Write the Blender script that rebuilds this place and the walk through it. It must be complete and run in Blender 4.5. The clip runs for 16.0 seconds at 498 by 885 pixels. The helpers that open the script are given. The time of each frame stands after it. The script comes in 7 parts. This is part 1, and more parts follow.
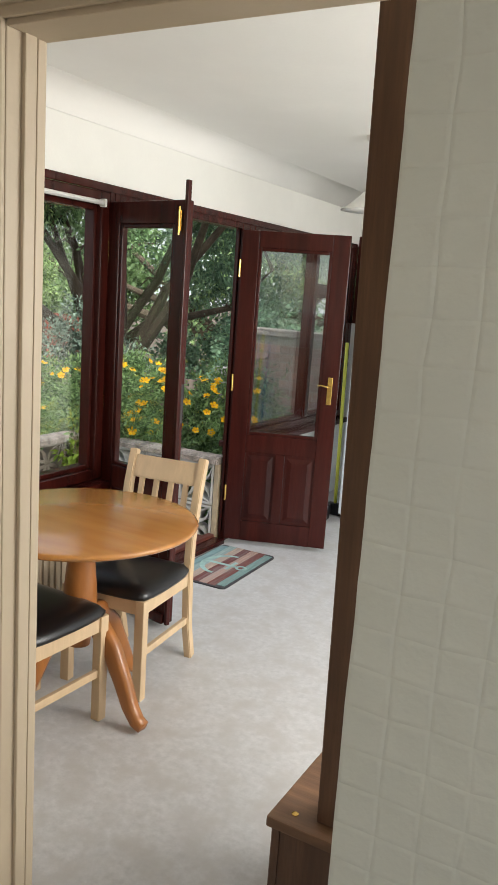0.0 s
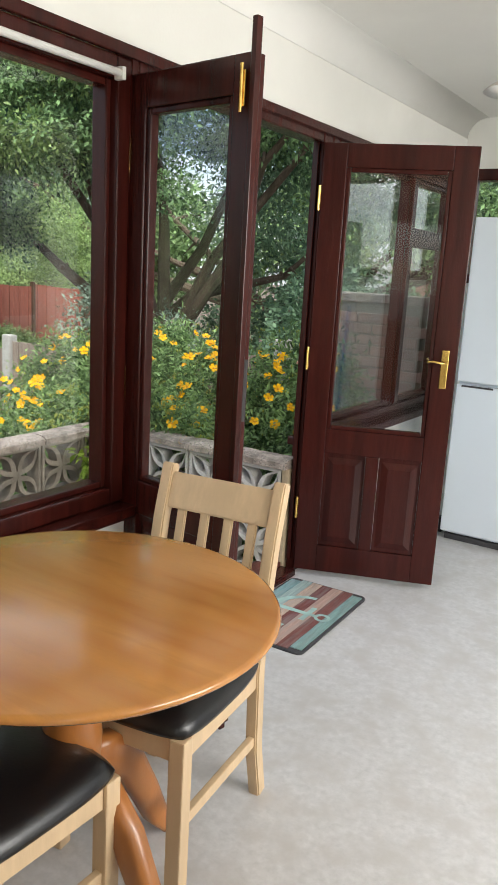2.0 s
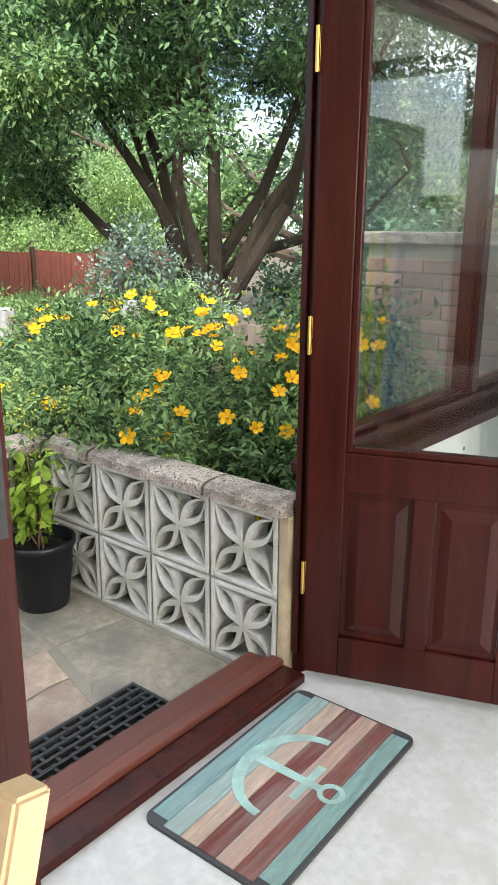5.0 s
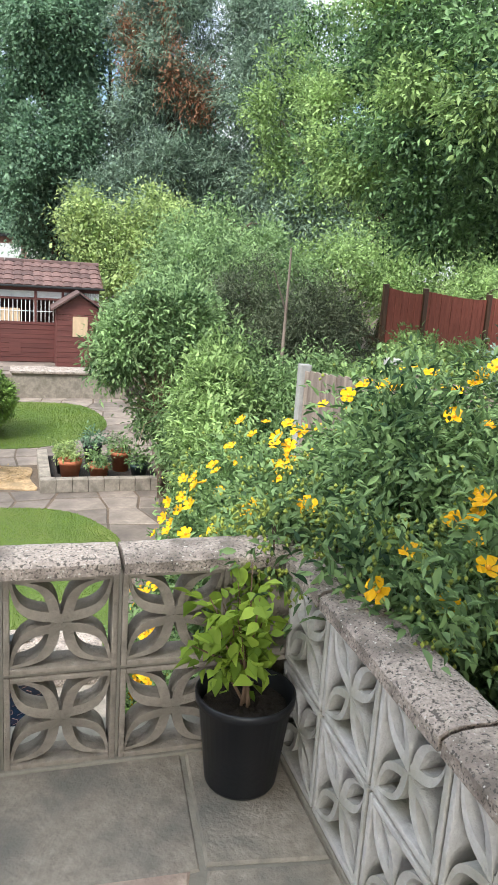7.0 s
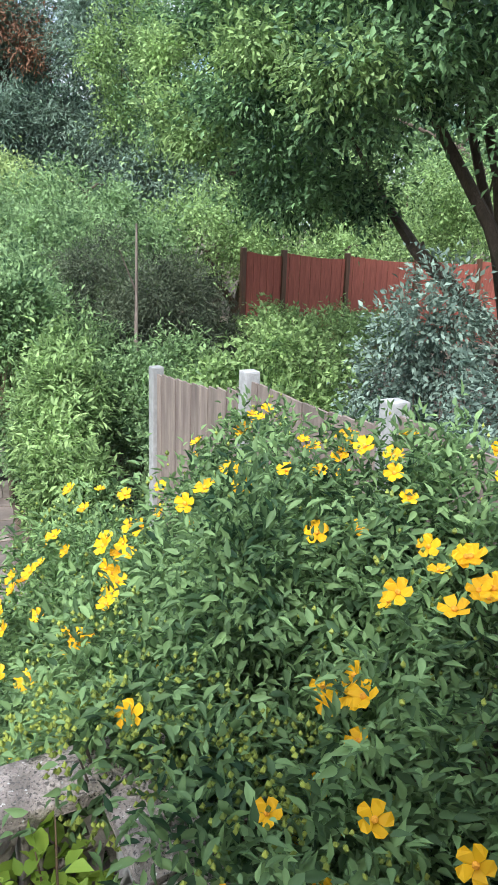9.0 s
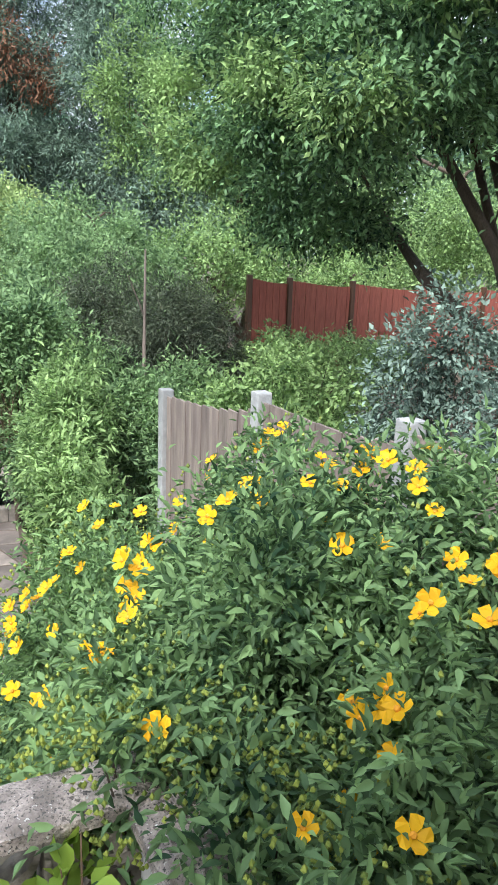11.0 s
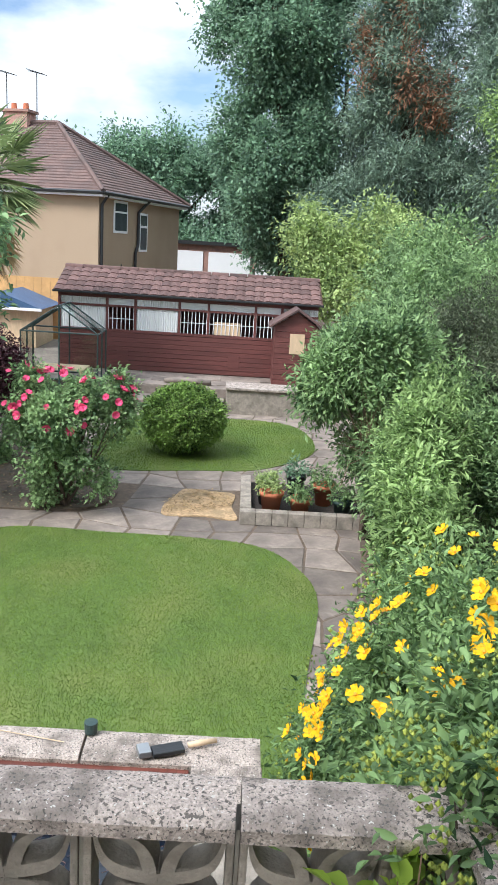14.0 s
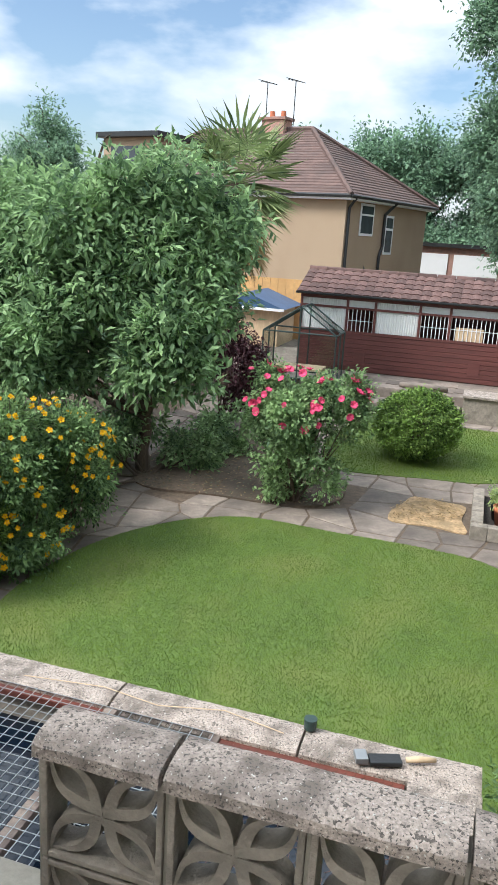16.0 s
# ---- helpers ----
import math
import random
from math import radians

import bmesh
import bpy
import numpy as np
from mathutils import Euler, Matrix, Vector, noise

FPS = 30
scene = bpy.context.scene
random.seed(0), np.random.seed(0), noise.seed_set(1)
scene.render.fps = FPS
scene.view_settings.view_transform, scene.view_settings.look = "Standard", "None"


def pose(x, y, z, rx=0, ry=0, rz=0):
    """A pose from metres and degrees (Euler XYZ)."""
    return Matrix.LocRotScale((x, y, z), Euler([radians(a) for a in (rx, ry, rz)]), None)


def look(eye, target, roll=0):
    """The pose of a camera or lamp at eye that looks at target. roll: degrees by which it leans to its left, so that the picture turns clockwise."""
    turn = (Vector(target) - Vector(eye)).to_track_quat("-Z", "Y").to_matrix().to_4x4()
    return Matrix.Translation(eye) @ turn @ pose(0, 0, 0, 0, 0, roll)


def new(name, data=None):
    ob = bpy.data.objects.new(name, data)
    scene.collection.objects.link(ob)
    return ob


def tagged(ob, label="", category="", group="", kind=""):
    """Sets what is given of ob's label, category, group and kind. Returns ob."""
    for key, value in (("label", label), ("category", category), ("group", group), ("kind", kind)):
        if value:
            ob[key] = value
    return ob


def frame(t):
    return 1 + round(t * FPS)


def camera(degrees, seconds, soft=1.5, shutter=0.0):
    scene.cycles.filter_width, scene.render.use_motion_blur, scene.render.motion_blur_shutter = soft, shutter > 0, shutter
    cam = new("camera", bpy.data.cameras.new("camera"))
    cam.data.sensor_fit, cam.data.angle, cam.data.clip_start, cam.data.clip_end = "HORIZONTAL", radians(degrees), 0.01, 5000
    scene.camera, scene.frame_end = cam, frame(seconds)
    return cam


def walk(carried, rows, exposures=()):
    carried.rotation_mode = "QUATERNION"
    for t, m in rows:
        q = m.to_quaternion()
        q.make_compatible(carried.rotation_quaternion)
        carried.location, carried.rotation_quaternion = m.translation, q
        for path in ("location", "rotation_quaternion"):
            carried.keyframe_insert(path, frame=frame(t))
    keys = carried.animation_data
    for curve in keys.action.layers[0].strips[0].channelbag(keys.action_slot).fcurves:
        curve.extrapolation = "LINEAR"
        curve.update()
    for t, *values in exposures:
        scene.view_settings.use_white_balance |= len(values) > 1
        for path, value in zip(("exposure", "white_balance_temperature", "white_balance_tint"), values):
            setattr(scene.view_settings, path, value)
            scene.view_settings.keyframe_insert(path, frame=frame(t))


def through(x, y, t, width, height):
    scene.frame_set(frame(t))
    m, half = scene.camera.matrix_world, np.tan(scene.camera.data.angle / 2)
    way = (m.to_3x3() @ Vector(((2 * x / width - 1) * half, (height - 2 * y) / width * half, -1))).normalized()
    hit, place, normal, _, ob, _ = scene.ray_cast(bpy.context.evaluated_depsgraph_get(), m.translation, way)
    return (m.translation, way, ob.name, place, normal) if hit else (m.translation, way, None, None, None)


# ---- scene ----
cam = camera(35.8, 16.0, 1.0)
PATH = [
    (0, (0.112, 0.916, 1.599), (-0.834, 2.638, 1.222), 4.0),
    (0.5, (-0.122, 1.185, 1.535), (-1.127, 2.855, 1.089), 5.3),
    (1, (-0.3, 1.48, 1.466), (-1.311, 3.12, 0.928), 4.4),
    (1.5, (-0.478, 1.748, 1.435), (-1.544, 3.365, 0.938), 3.2),
    (2, (-0.655, 1.967, 1.431), (-1.694, 3.619, 0.992), 3.3),
    (2.5, (-0.745, 2.106, 1.402), (-1.757, 3.763, 0.922), 3.9),
    (3, (-0.798, 2.385, 1.385), (-1.893, 3.968, 0.843), 2.3),
    (3.2, (-0.826, 2.492, 1.382), (-1.927, 4.069, 0.833), 1.3),
    (5.3, (-1.17, 3.517, 1.305), (-2.452, 4.961, 0.783), 0.2),
    (5.5, (-1.195, 3.624, 1.29), (-2.556, 5.003, 0.795), 0.8),
    (6, (-1.325, 3.935, 1.288), (-2.908, 5.087, 0.877), 3.1),
    (6.5, (-1.473, 4.176, 1.3), (-3.234, 5.019, 0.866), 4.3),
    (7, (-1.695, 4.356, 1.318), (-3.55, 4.938, 0.849), 3.9),
    (7.5, (-1.934, 4.502, 1.324), (-3.754, 5.076, 0.729), 2.6),
    (8, (-2.104, 4.606, 1.455), (-3.873, 5.302, 0.833), 2.7),
    (8.5, (-2.246, 4.716, 1.617), (-3.991, 5.471, 0.998), 1.7),
    (8.7, (-2.281, 4.718, 1.64), (-3.991, 5.553, 1.026), 2.0),
    (10.8, (-2.319, 4.673, 1.588), (-4.012, 5.613, 1.088), 2.2),
    (11, (-2.324, 4.67, 1.588), (-4.049, 5.547, 1.083), 2.2),
    (11.5, (-2.335, 4.655, 1.583), (-4.117, 5.403, 1.07), 2.7),
    (12, (-2.335, 4.646, 1.584), (-4.161, 5.27, 1.061), 3.0),
    (12.5, (-2.331, 4.631, 1.588), (-4.205, 5.095, 1.064), 2.8),
    (13, (-2.328, 4.614, 1.591), (-4.238, 4.916, 1.081), 2.6),
    (13.5, (-2.329, 4.598, 1.591), (-4.26, 4.762, 1.097), 2.8),
    (14, (-2.322, 4.574, 1.591), (-4.259, 4.605, 1.095), 3.6),
    (14.5, (-2.307, 4.557, 1.6), (-4.239, 4.439, 1.096), 3.7),
    (15, (-2.308, 4.547, 1.604), (-4.224, 4.281, 1.095), 3.3),
    (15.5, (-2.311, 4.532, 1.605), (-4.2, 4.127, 1.087), 3.4),
    (16, (-2.316, 4.517, 1.6), (-4.167, 3.972, 1.074), 3.5),
]
walk(cam, [(t, look(eye, target, roll)) for t, eye, target, roll in PATH],
     exposures=[(0.0, 1.0, 6450, 9), (3.2, 1.15, 6400, 8), (5.3, 1.5, 6300, 6), (7.0, 1.2, 6150, 8), (8.5, 1.15, 5750, 9), (13.0, 1.02, 5800, 9), (16.0, 0.85, 6050, 7)])

# ---- world, sun and exposure ----
world = bpy.data.worlds.new("sky")
scene.world = world
world.use_nodes = True
wn, wl = world.node_tree.nodes, world.node_tree.links
sky = wn.new("ShaderNodeTexSky")
sky.sky_type = "NISHITA"
sky.sun_disc = False
sky.sun_elevation, sky.sun_rotation = radians(48), radians(140)
sky.air_density, sky.dust_density = 1.0, 1.6
bg_sky = wn["Background"]
bg_sky.inputs["Strength"].default_value = 0.10
wl.new(sky.outputs[0], bg_sky.inputs["Color"])
bg_cloud = wn.new("ShaderNodeBackground")
bg_cloud.inputs["Color"].default_value = (0.93, 0.96, 1.0, 1)
wco = wn.new("ShaderNodeTexCoord")
wsep = wn.new("ShaderNodeSeparateXYZ")
wl.new(wco.outputs["Generated"], wsep.inputs[0])
wsq = wn.new("ShaderNodeMath")
wsq.operation = "MULTIPLY"
wl.new(wsep.outputs["Z"], wsq.inputs[0])
wl.new(wsep.outputs["Z"], wsq.inputs[1])
wlift = wn.new("ShaderNodeMath")
wlift.operation = "MULTIPLY_ADD"
wlift.inputs[1].default_value, wlift.inputs[2].default_value = 1.75, 0.60
wl.new(wsq.outputs[0], wlift.inputs[0])
wl.new(wlift.outputs[0], bg_cloud.inputs["Strength"])
wmap = wn.new("ShaderNodeMapping")
wmap.inputs["Scale"].default_value = (2.2, 2.2, 5.5)
wmap.inputs["Location"].default_value = (0.35, 0.1, 0.0)
wnoise = wn.new("ShaderNodeTexNoise")
wnoise.inputs["Scale"].default_value = 1.7
wnoise.inputs["Detail"].default_value = 7
wnoise.inputs["Roughness"].default_value = 0.5
wramp = wn.new("ShaderNodeValToRGB")
wramp.color_ramp.elements[0].position, wramp.color_ramp.elements[1].position = 0.40, 0.56
wmix = wn.new("ShaderNodeMixShader")
wl.new(wco.outputs["Generated"], wmap.inputs["Vector"])
wl.new(wmap.outputs[0], wnoise.inputs["Vector"])
wl.new(wnoise.outputs["Fac"], wramp.inputs["Fac"])
wl.new(wramp.outputs["Color"], wmix.inputs["Fac"])
wl.new(bg_sky.outputs[0], wmix.inputs[1])
wl.new(bg_cloud.outputs[0], wmix.inputs[2])
wl.new(wmix.outputs[0], wn["World Output"].inputs["Surface"])

sun_data = bpy.data.lights.new("sun", "SUN")
sun_data.energy, sun_data.angle, sun_data.color = 2.5, radians(18), (1.0, 0.95, 0.88)
sun = new("sun", sun_data)
sun.matrix_world = look((8.2, -9.8, 14), (0, 0, 0))


def fill_light(name, x, y, z, w, h, watts, facing, colour=(0.93, 0.97, 1.0)):
    """An area lamp added as indoor fill; no such source is in view."""
    data = bpy.data.lights.new(name, "AREA")
    data.shape, data.size, data.size_y, data.energy, data.color = "RECTANGLE", w, h, watts, colour
    ob = new(name, data)
    ob.matrix_world = look((x, y, z), (x + facing[0], y + facing[1], z + facing[2]))
    return ob


# added fill lamp at the unseen east wall, lifts the room's brightness
fill_light("east_fill_light", 1.33, 3.4, 1.5, 1.9, 1.15, 56, (-1, 0.25, -0.42), (1.0, 0.96, 0.90))
# added fill lamp for the hall; the wall behind it has no window
fill_light("hall_fill_light", 1.27, 0.2, 1.5, 1.0, 1.1, 10.0, (-1, 0.6, -0.1), (1.0, 0.96, 0.90))

# ---- materials ----

def material(name, colour, rough=0.6, metal=0.0, vary=0.12, scale=6.0, bump=0.15, bump_scale=60.0, spec=0.5,
             second=None, second_scale=2.0, stretch=(1, 1, 1), per="", per_amount=0.15, coat=0.0):
    """A surface with broad stains, fine grain and relief; per: 'object' or 'island' for piece-by-piece change."""
    m = bpy.data.materials.new(name)
    m.use_nodes = True
    n, l = m.node_tree.nodes, m.node_tree.links
    bsdf = n["Principled BSDF"]
    bsdf.inputs["Roughness"].default_value = rough
    bsdf.inputs["Metallic"].default_value = metal
    bsdf.inputs["Specular IOR Level"].default_value = spec
    bsdf.inputs["Coat Weight"].default_value = coat
    bsdf.inputs["Coat Roughness"].default_value = 0.12
    co = n.new("ShaderNodeTexCoord")
    mp = n.new("ShaderNodeMapping")
    mp.inputs["Scale"].default_value = stretch
    l.new(co.outputs["Object"], mp.inputs["Vector"])
    grain = n.new("ShaderNodeTexNoise")
    grain.inputs["Scale"].default_value, grain.inputs["Detail"].default_value = scale, 8
    grain.inputs["Roughness"].default_value = 0.65
    l.new(mp.outputs[0], grain.inputs["Vector"])
    broad = n.new("ShaderNodeTexNoise")
    broad.inputs["Scale"].default_value, broad.inputs["Detail"].default_value = second_scale, 4
    l.new(mp.outputs[0], broad.inputs["Vector"])
    c = Vector(colour)
    ramp = n.new("ShaderNodeValToRGB")
    ramp.color_ramp.elements[0].position, ramp.color_ramp.elements[1].position = 0.3, 0.7
    ramp.color_ramp.elements[0].color = (*(c * (1 - vary)), 1)
    ramp.color_ramp.elements[1].color = (*(min(1, v * (1 + vary)) for v in c), 1)
    l.new(grain.outputs["Fac"], ramp.inputs["Fac"])
    mix = n.new("ShaderNodeMix")
    mix.data_type = "RGBA"
    sec = Vector(second) if second else c * (1 - vary * 0.8)
    mix.inputs["B"].default_value = (*sec, 1)
    fac = n.new("ShaderNodeValToRGB")
    fac.color_ramp.elements[0].position, fac.color_ramp.elements[1].position = 0.45, 0.68
    l.new(broad.outputs["Fac"], fac.inputs["Fac"])
    l.new(fac.outputs["Color"], mix.inputs["Factor"])
    l.new(ramp.outputs["Color"], mix.inputs["A"])
    out = mix.outputs["Result"]
    if per:
        hsv = n.new("ShaderNodeHueSaturation")
        if per == "object":
            src = n.new("ShaderNodeObjectInfo").outputs["Random"]
        else:
            src = n.new("ShaderNodeNewGeometry").outputs["Random Per Island"]
        rng = n.new("ShaderNodeMapRange")
        rng.inputs["To Min"].default_value, rng.inputs["To Max"].default_value = 1 - per_amount, 1 + per_amount
        l.new(src, rng.inputs["Value"])
        l.new(rng.outputs[0], hsv.inputs["Value"])
        l.new(out, hsv.inputs["Color"])
        out = hsv.outputs["Color"]
    l.new(out, bsdf.inputs["Base Color"])
    if bump:
        fine = n.new("ShaderNodeTexNoise")
        fine.inputs["Scale"].default_value, fine.inputs["Detail"].default_value = bump_scale, 6
        l.new(mp.outputs[0], fine.inputs["Vector"])
        bp = n.new("ShaderNodeBump")
        bp.inputs["Strength"].default_value, bp.inputs["Distance"].default_value = bump, 0.01
        l.new(fine.outputs["Fac"], bp.inputs["Height"])
        l.new(bp.outputs[0], bsdf.inputs["Normal"])
    return m


def leaf_material(name, dark, light, through=0.25, rough=0.45):
    m = bpy.data.materials.new(name)
    m.use_nodes = True
    n, l = m.node_tree.nodes, m.node_tree.links
    bsdf = n["Principled BSDF"]
    bsdf.inputs["Roughness"].default_value = rough
    bsdf.inputs["Specular IOR Level"].default_value = 0.16
    geo = n.new("ShaderNodeNewGeometry")
    ramp = n.new("ShaderNodeValToRGB")
    ramp.color_ramp.elements[0].color, ramp.color_ramp.elements[1].color = (*(v * 0.55 for v in dark), 1), (*(v * 1.12 for v in light), 1)
    co = n.new("ShaderNodeTexCoord")
    big = n.new("ShaderNodeTexNoise")
    big.inputs["Scale"].default_value, big.inputs["Detail"].default_value = 1.6, 3
    l.new(co.outputs["Object"], big.inputs["Vector"])
    add = n.new("ShaderNodeMath")
    add.operation = "MULTIPLY_ADD"
    add.inputs[1].default_value = 0.8
    l.new(geo.outputs["Random Per Island"], add.inputs[0])
    sub = n.new("ShaderNodeMath")
    sub.operation = "MULTIPLY_ADD"
    sub.inputs[1].default_value, sub.inputs[2].default_value = 1.5, -0.62
    l.new(big.outputs["Fac"], sub.inputs[0])
    l.new(sub.outputs[0], add.inputs[2])
    l.new(add.outputs[0], ramp.inputs["Fac"])
    l.new(ramp.outputs["Color"], bsdf.inputs["Base Color"])
    tr = n.new("ShaderNodeBsdfTranslucent")
    l.new(ramp.outputs["Color"], tr.inputs["Color"])
    mx = n.new("ShaderNodeMixShader")
    mx.inputs["Fac"].default_value = through
    l.new(bsdf.outputs[0], mx.inputs[1])
    l.new(tr.outputs[0], mx.inputs[2])
    l.new(mx.outputs[0], n["Material Output"].inputs["Surface"])
    return m


def glass_material(name, tint=(1, 1, 1), gloss=0.1):
    """Thin window glass: clear with a Fresnel gloss."""
    m = bpy.data.materials.new(name)
    m.use_nodes = True
    n, l = m.node_tree.nodes, m.node_tree.links
    n.remove(n["Principled BSDF"])
    tr = n.new("ShaderNodeBsdfTransparent")
    tr.inputs["Color"].default_value = (*tint, 1)
    gl = n.new("ShaderNodeBsdfGlossy")
    gl.inputs["Roughness"].default_value = 0.02
    fr = n.new("ShaderNodeLayerWeight")
    fr.inputs["Blend"].default_value = 0.5
    pw = n.new("ShaderNodeMath")
    pw.operation = "POWER"
    pw.inputs[1].default_value = 3.0
    l.new(fr.outputs["Facing"], pw.inputs[0])
    mul = n.new("ShaderNodeMath")
    mul.operation = "MULTIPLY_ADD"
    mul.inputs[1].default_value, mul.inputs[2].default_value = 0.75, gloss
    l.new(pw.outputs[0], mul.inputs[0])
    mx = n.new("ShaderNodeMixShader")
    l.new(mul.outputs[0], mx.inputs["Fac"])
    l.new(tr.outputs[0], mx.inputs[1])
    l.new(gl.outputs[0], mx.inputs[2])
    l.new(mx.outputs[0], n["Material Output"].inputs["Surface"])
    return m


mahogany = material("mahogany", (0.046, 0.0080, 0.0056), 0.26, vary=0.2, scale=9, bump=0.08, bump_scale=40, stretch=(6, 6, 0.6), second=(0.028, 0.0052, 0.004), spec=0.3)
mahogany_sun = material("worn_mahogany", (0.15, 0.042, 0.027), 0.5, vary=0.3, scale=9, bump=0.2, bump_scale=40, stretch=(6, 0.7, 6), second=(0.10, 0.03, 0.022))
dark_wood = material("dark_wood", (0.10, 0.048, 0.026), 0.45, vary=0.35, scale=7, bump=0.12, bump_scale=30, stretch=(9, 9, 0.7), second=(0.07, 0.034, 0.02))
box_wood = material("box_wood", (0.19, 0.10, 0.055), 0.5, vary=0.3, scale=7, bump=0.1, bump_scale=30, stretch=(1, 9, 9), second=(0.13, 0.066, 0.036))
table_wood = material("table_wood", (0.46, 0.20, 0.048), 0.24, vary=0.14, scale=4, bump=0.03, bump_scale=30, stretch=(1, 6, 6), second=(0.37, 0.145, 0.032), coat=0.5)
leg_wood = material("leg_wood", (0.36, 0.135, 0.032), 0.35, vary=0.2, scale=5, bump=0.04, stretch=(4, 4, 1), coat=0.2)
pale_wood = material("pale_wood", (0.60, 0.44, 0.27), 0.42, vary=0.1, scale=6, bump=0.05, bump_scale=40, stretch=(6, 6, 0.8))
leather = material("black_leather", (0.006, 0.006, 0.007), 0.30, vary=0.3, scale=20, bump=0.05, bump_scale=180)
cream = material("cream_paint", (0.52, 0.43, 0.31), 0.45, vary=0.05, scale=3, bump=0.04)
white_paint = material("white_paint", (0.80, 0.80, 0.76), 0.6, vary=0.03, scale=3, bump=0.05, bump_scale=90)
ceiling_paint = material("ceiling_paint", (0.83, 0.83, 0.80), 0.7, vary=0.03, scale=1.5, bump=0.06, bump_scale=60)
wall_paper = material("embossed_paper", (0.70, 0.71, 0.63), 0.55, vary=0.04, scale=10, bump=0.14, bump_scale=90)
lino = material("speckled_vinyl", (0.56, 0.555, 0.56), 0.36, vary=0.13, scale=34, bump=0.04, bump_scale=120, second=(0.50, 0.485, 0.475), second_scale=9)
fridge_white = material("enamel", (0.72, 0.79, 0.87), 0.25, vary=0.02, scale=2, bump=0.01)
grey_rubber = material("grey_rubber", (0.05, 0.05, 0.055), 0.6)
brass = material("brass", (0.72, 0.48, 0.14), 0.25, metal=1.0, vary=0.1, bump=0.02)
white_plastic = material("white_plastic", (0.78, 0.78, 0.75), 0.35, vary=0.03)
concrete_white = material("white_concrete", (0.52, 0.50, 0.48), 0.85, vary=0.2, scale=20, bump=0.4, bump_scale=120, second=(0.36, 0.345, 0.28), second_scale=6)
concrete_grey = material("weathered_concrete", (0.285, 0.245, 0.20), 0.9, vary=0.25, scale=24, bump=0.5, bump_scale=120, second=(0.17, 0.148, 0.118), second_scale=7)
coping_mat = material("coping_concrete", (0.42, 0.35, 0.30), 0.92, vary=0.45, scale=110, bump=0.9, bump_scale=120, second=(0.19, 0.157, 0.132), second_scale=11)


def lichen(m, spots):
    """Small spots of lichen and moss over a stone: (noise scale, threshold, colour)."""
    n, l = m.node_tree.nodes, m.node_tree.links
    bsdf = n["Principled BSDF"]
    co = n.new("ShaderNodeTexCoord")
    for k, (scale, limit, colour) in enumerate(spots):
        mp = n.new("ShaderNodeMapping")
        mp.inputs["Location"].default_value = (3.1 * k, 1.7 * k, 5.3 * k)
        l.new(co.outputs["Object"], mp.inputs["Vector"])
        nz = n.new("ShaderNodeTexNoise")
        nz.inputs["Scale"].default_value, nz.inputs["Detail"].default_value = scale, 3
        l.new(mp.outputs[0], nz.inputs["Vector"])
        rp = n.new("ShaderNodeValToRGB")
        rp.color_ramp.elements[0].position, rp.color_ramp.elements[1].position = limit, limit + 0.035
        l.new(nz.outputs["Fac"], rp.inputs["Fac"])
        mx = n.new("ShaderNodeMix")
        mx.data_type = "RGBA"
        mx.inputs["B"].default_value = (*colour, 1)
        l.new(rp.outputs["Color"], mx.inputs["Factor"])
        l.new(bsdf.inputs["Base Color"].links[0].from_socket, mx.inputs["A"])
        l.new(mx.outputs["Result"], bsdf.inputs["Base Color"])


lichen(coping_mat, [(80, 0.60, (0.13, 0.11, 0.093)), (165, 0.60, (0.085, 0.075, 0.065)), (105, 0.66, (0.56, 0.53, 0.48)), (38, 0.70, (0.50, 0.46, 0.40))])
slab_mat = material("patio_concrete", (0.29, 0.25, 0.20), 0.85, vary=0.3, scale=22, bump=0.5, bump_scale=80, second=(0.165, 0.155, 0.13), second_scale=4.5, per="object", per_amount=0.12)
stone_mat = material("paving_stone", (0.215, 0.175, 0.145), 0.85, vary=0.3, scale=8, bump=0.4, bump_scale=50, second=(0.13, 0.105, 0.088), second_scale=2.5, per="object", per_amount=0.35)
earth = material("earth", (0.115, 0.082, 0.056), 0.95, vary=0.4, scale=12, bump=0.9, bump_scale=30, second=(0.09, 0.07, 0.05))
straw = material("dry_bed", (0.40, 0.27, 0.145), 0.95, vary=0.45, scale=22, bump=0.9, bump_scale=70, second=(0.26, 0.185, 0.10), second_scale=7)
grass_ground = material("grass_ground", (0.085, 0.135, 0.024), 0.9, vary=0.3, scale=14, bump=0.6, bump_scale=60, second=(0.135, 0.165, 0.038), second_scale=1.1)
plastic_black = material("black_plastic", (0.009, 0.010, 0.013), 0.42, vary=0.2, bump=0.05)
rubber_mat_m = material("black_rubber", (0.02, 0.021, 0.025), 0.65, vary=0.25, bump=0.2)
soil = material("potting_soil", (0.035, 0.026, 0.02), 0.95, vary=0.5, scale=40, bump=1.0, bump_scale=80)
terracotta = material("terracotta", (0.48, 0.155, 0.075), 0.8, vary=0.15, scale=10, bump=0.15)
stained_board = material("red_brown_boards", (0.135, 0.043, 0.036), 0.6, vary=0.25, scale=10, bump=0.15, stretch=(3, 0.5, 6), second=(0.10, 0.033, 0.028))
roof_tile = material("roof_tile", (0.125, 0.07, 0.06), 0.85, vary=0.3, scale=9, bump=0.4, bump_scale=40, second=(0.085, 0.055, 0.05), second_scale=3, per="object", per_amount=0.3)
house_tile = material("house_tile", (0.135, 0.085, 0.072), 0.85, vary=0.2, scale=3, bump=0.3, bump_scale=20, second=(0.10, 0.068, 0.06), second_scale=1.2, per="island", per_amount=0.15)
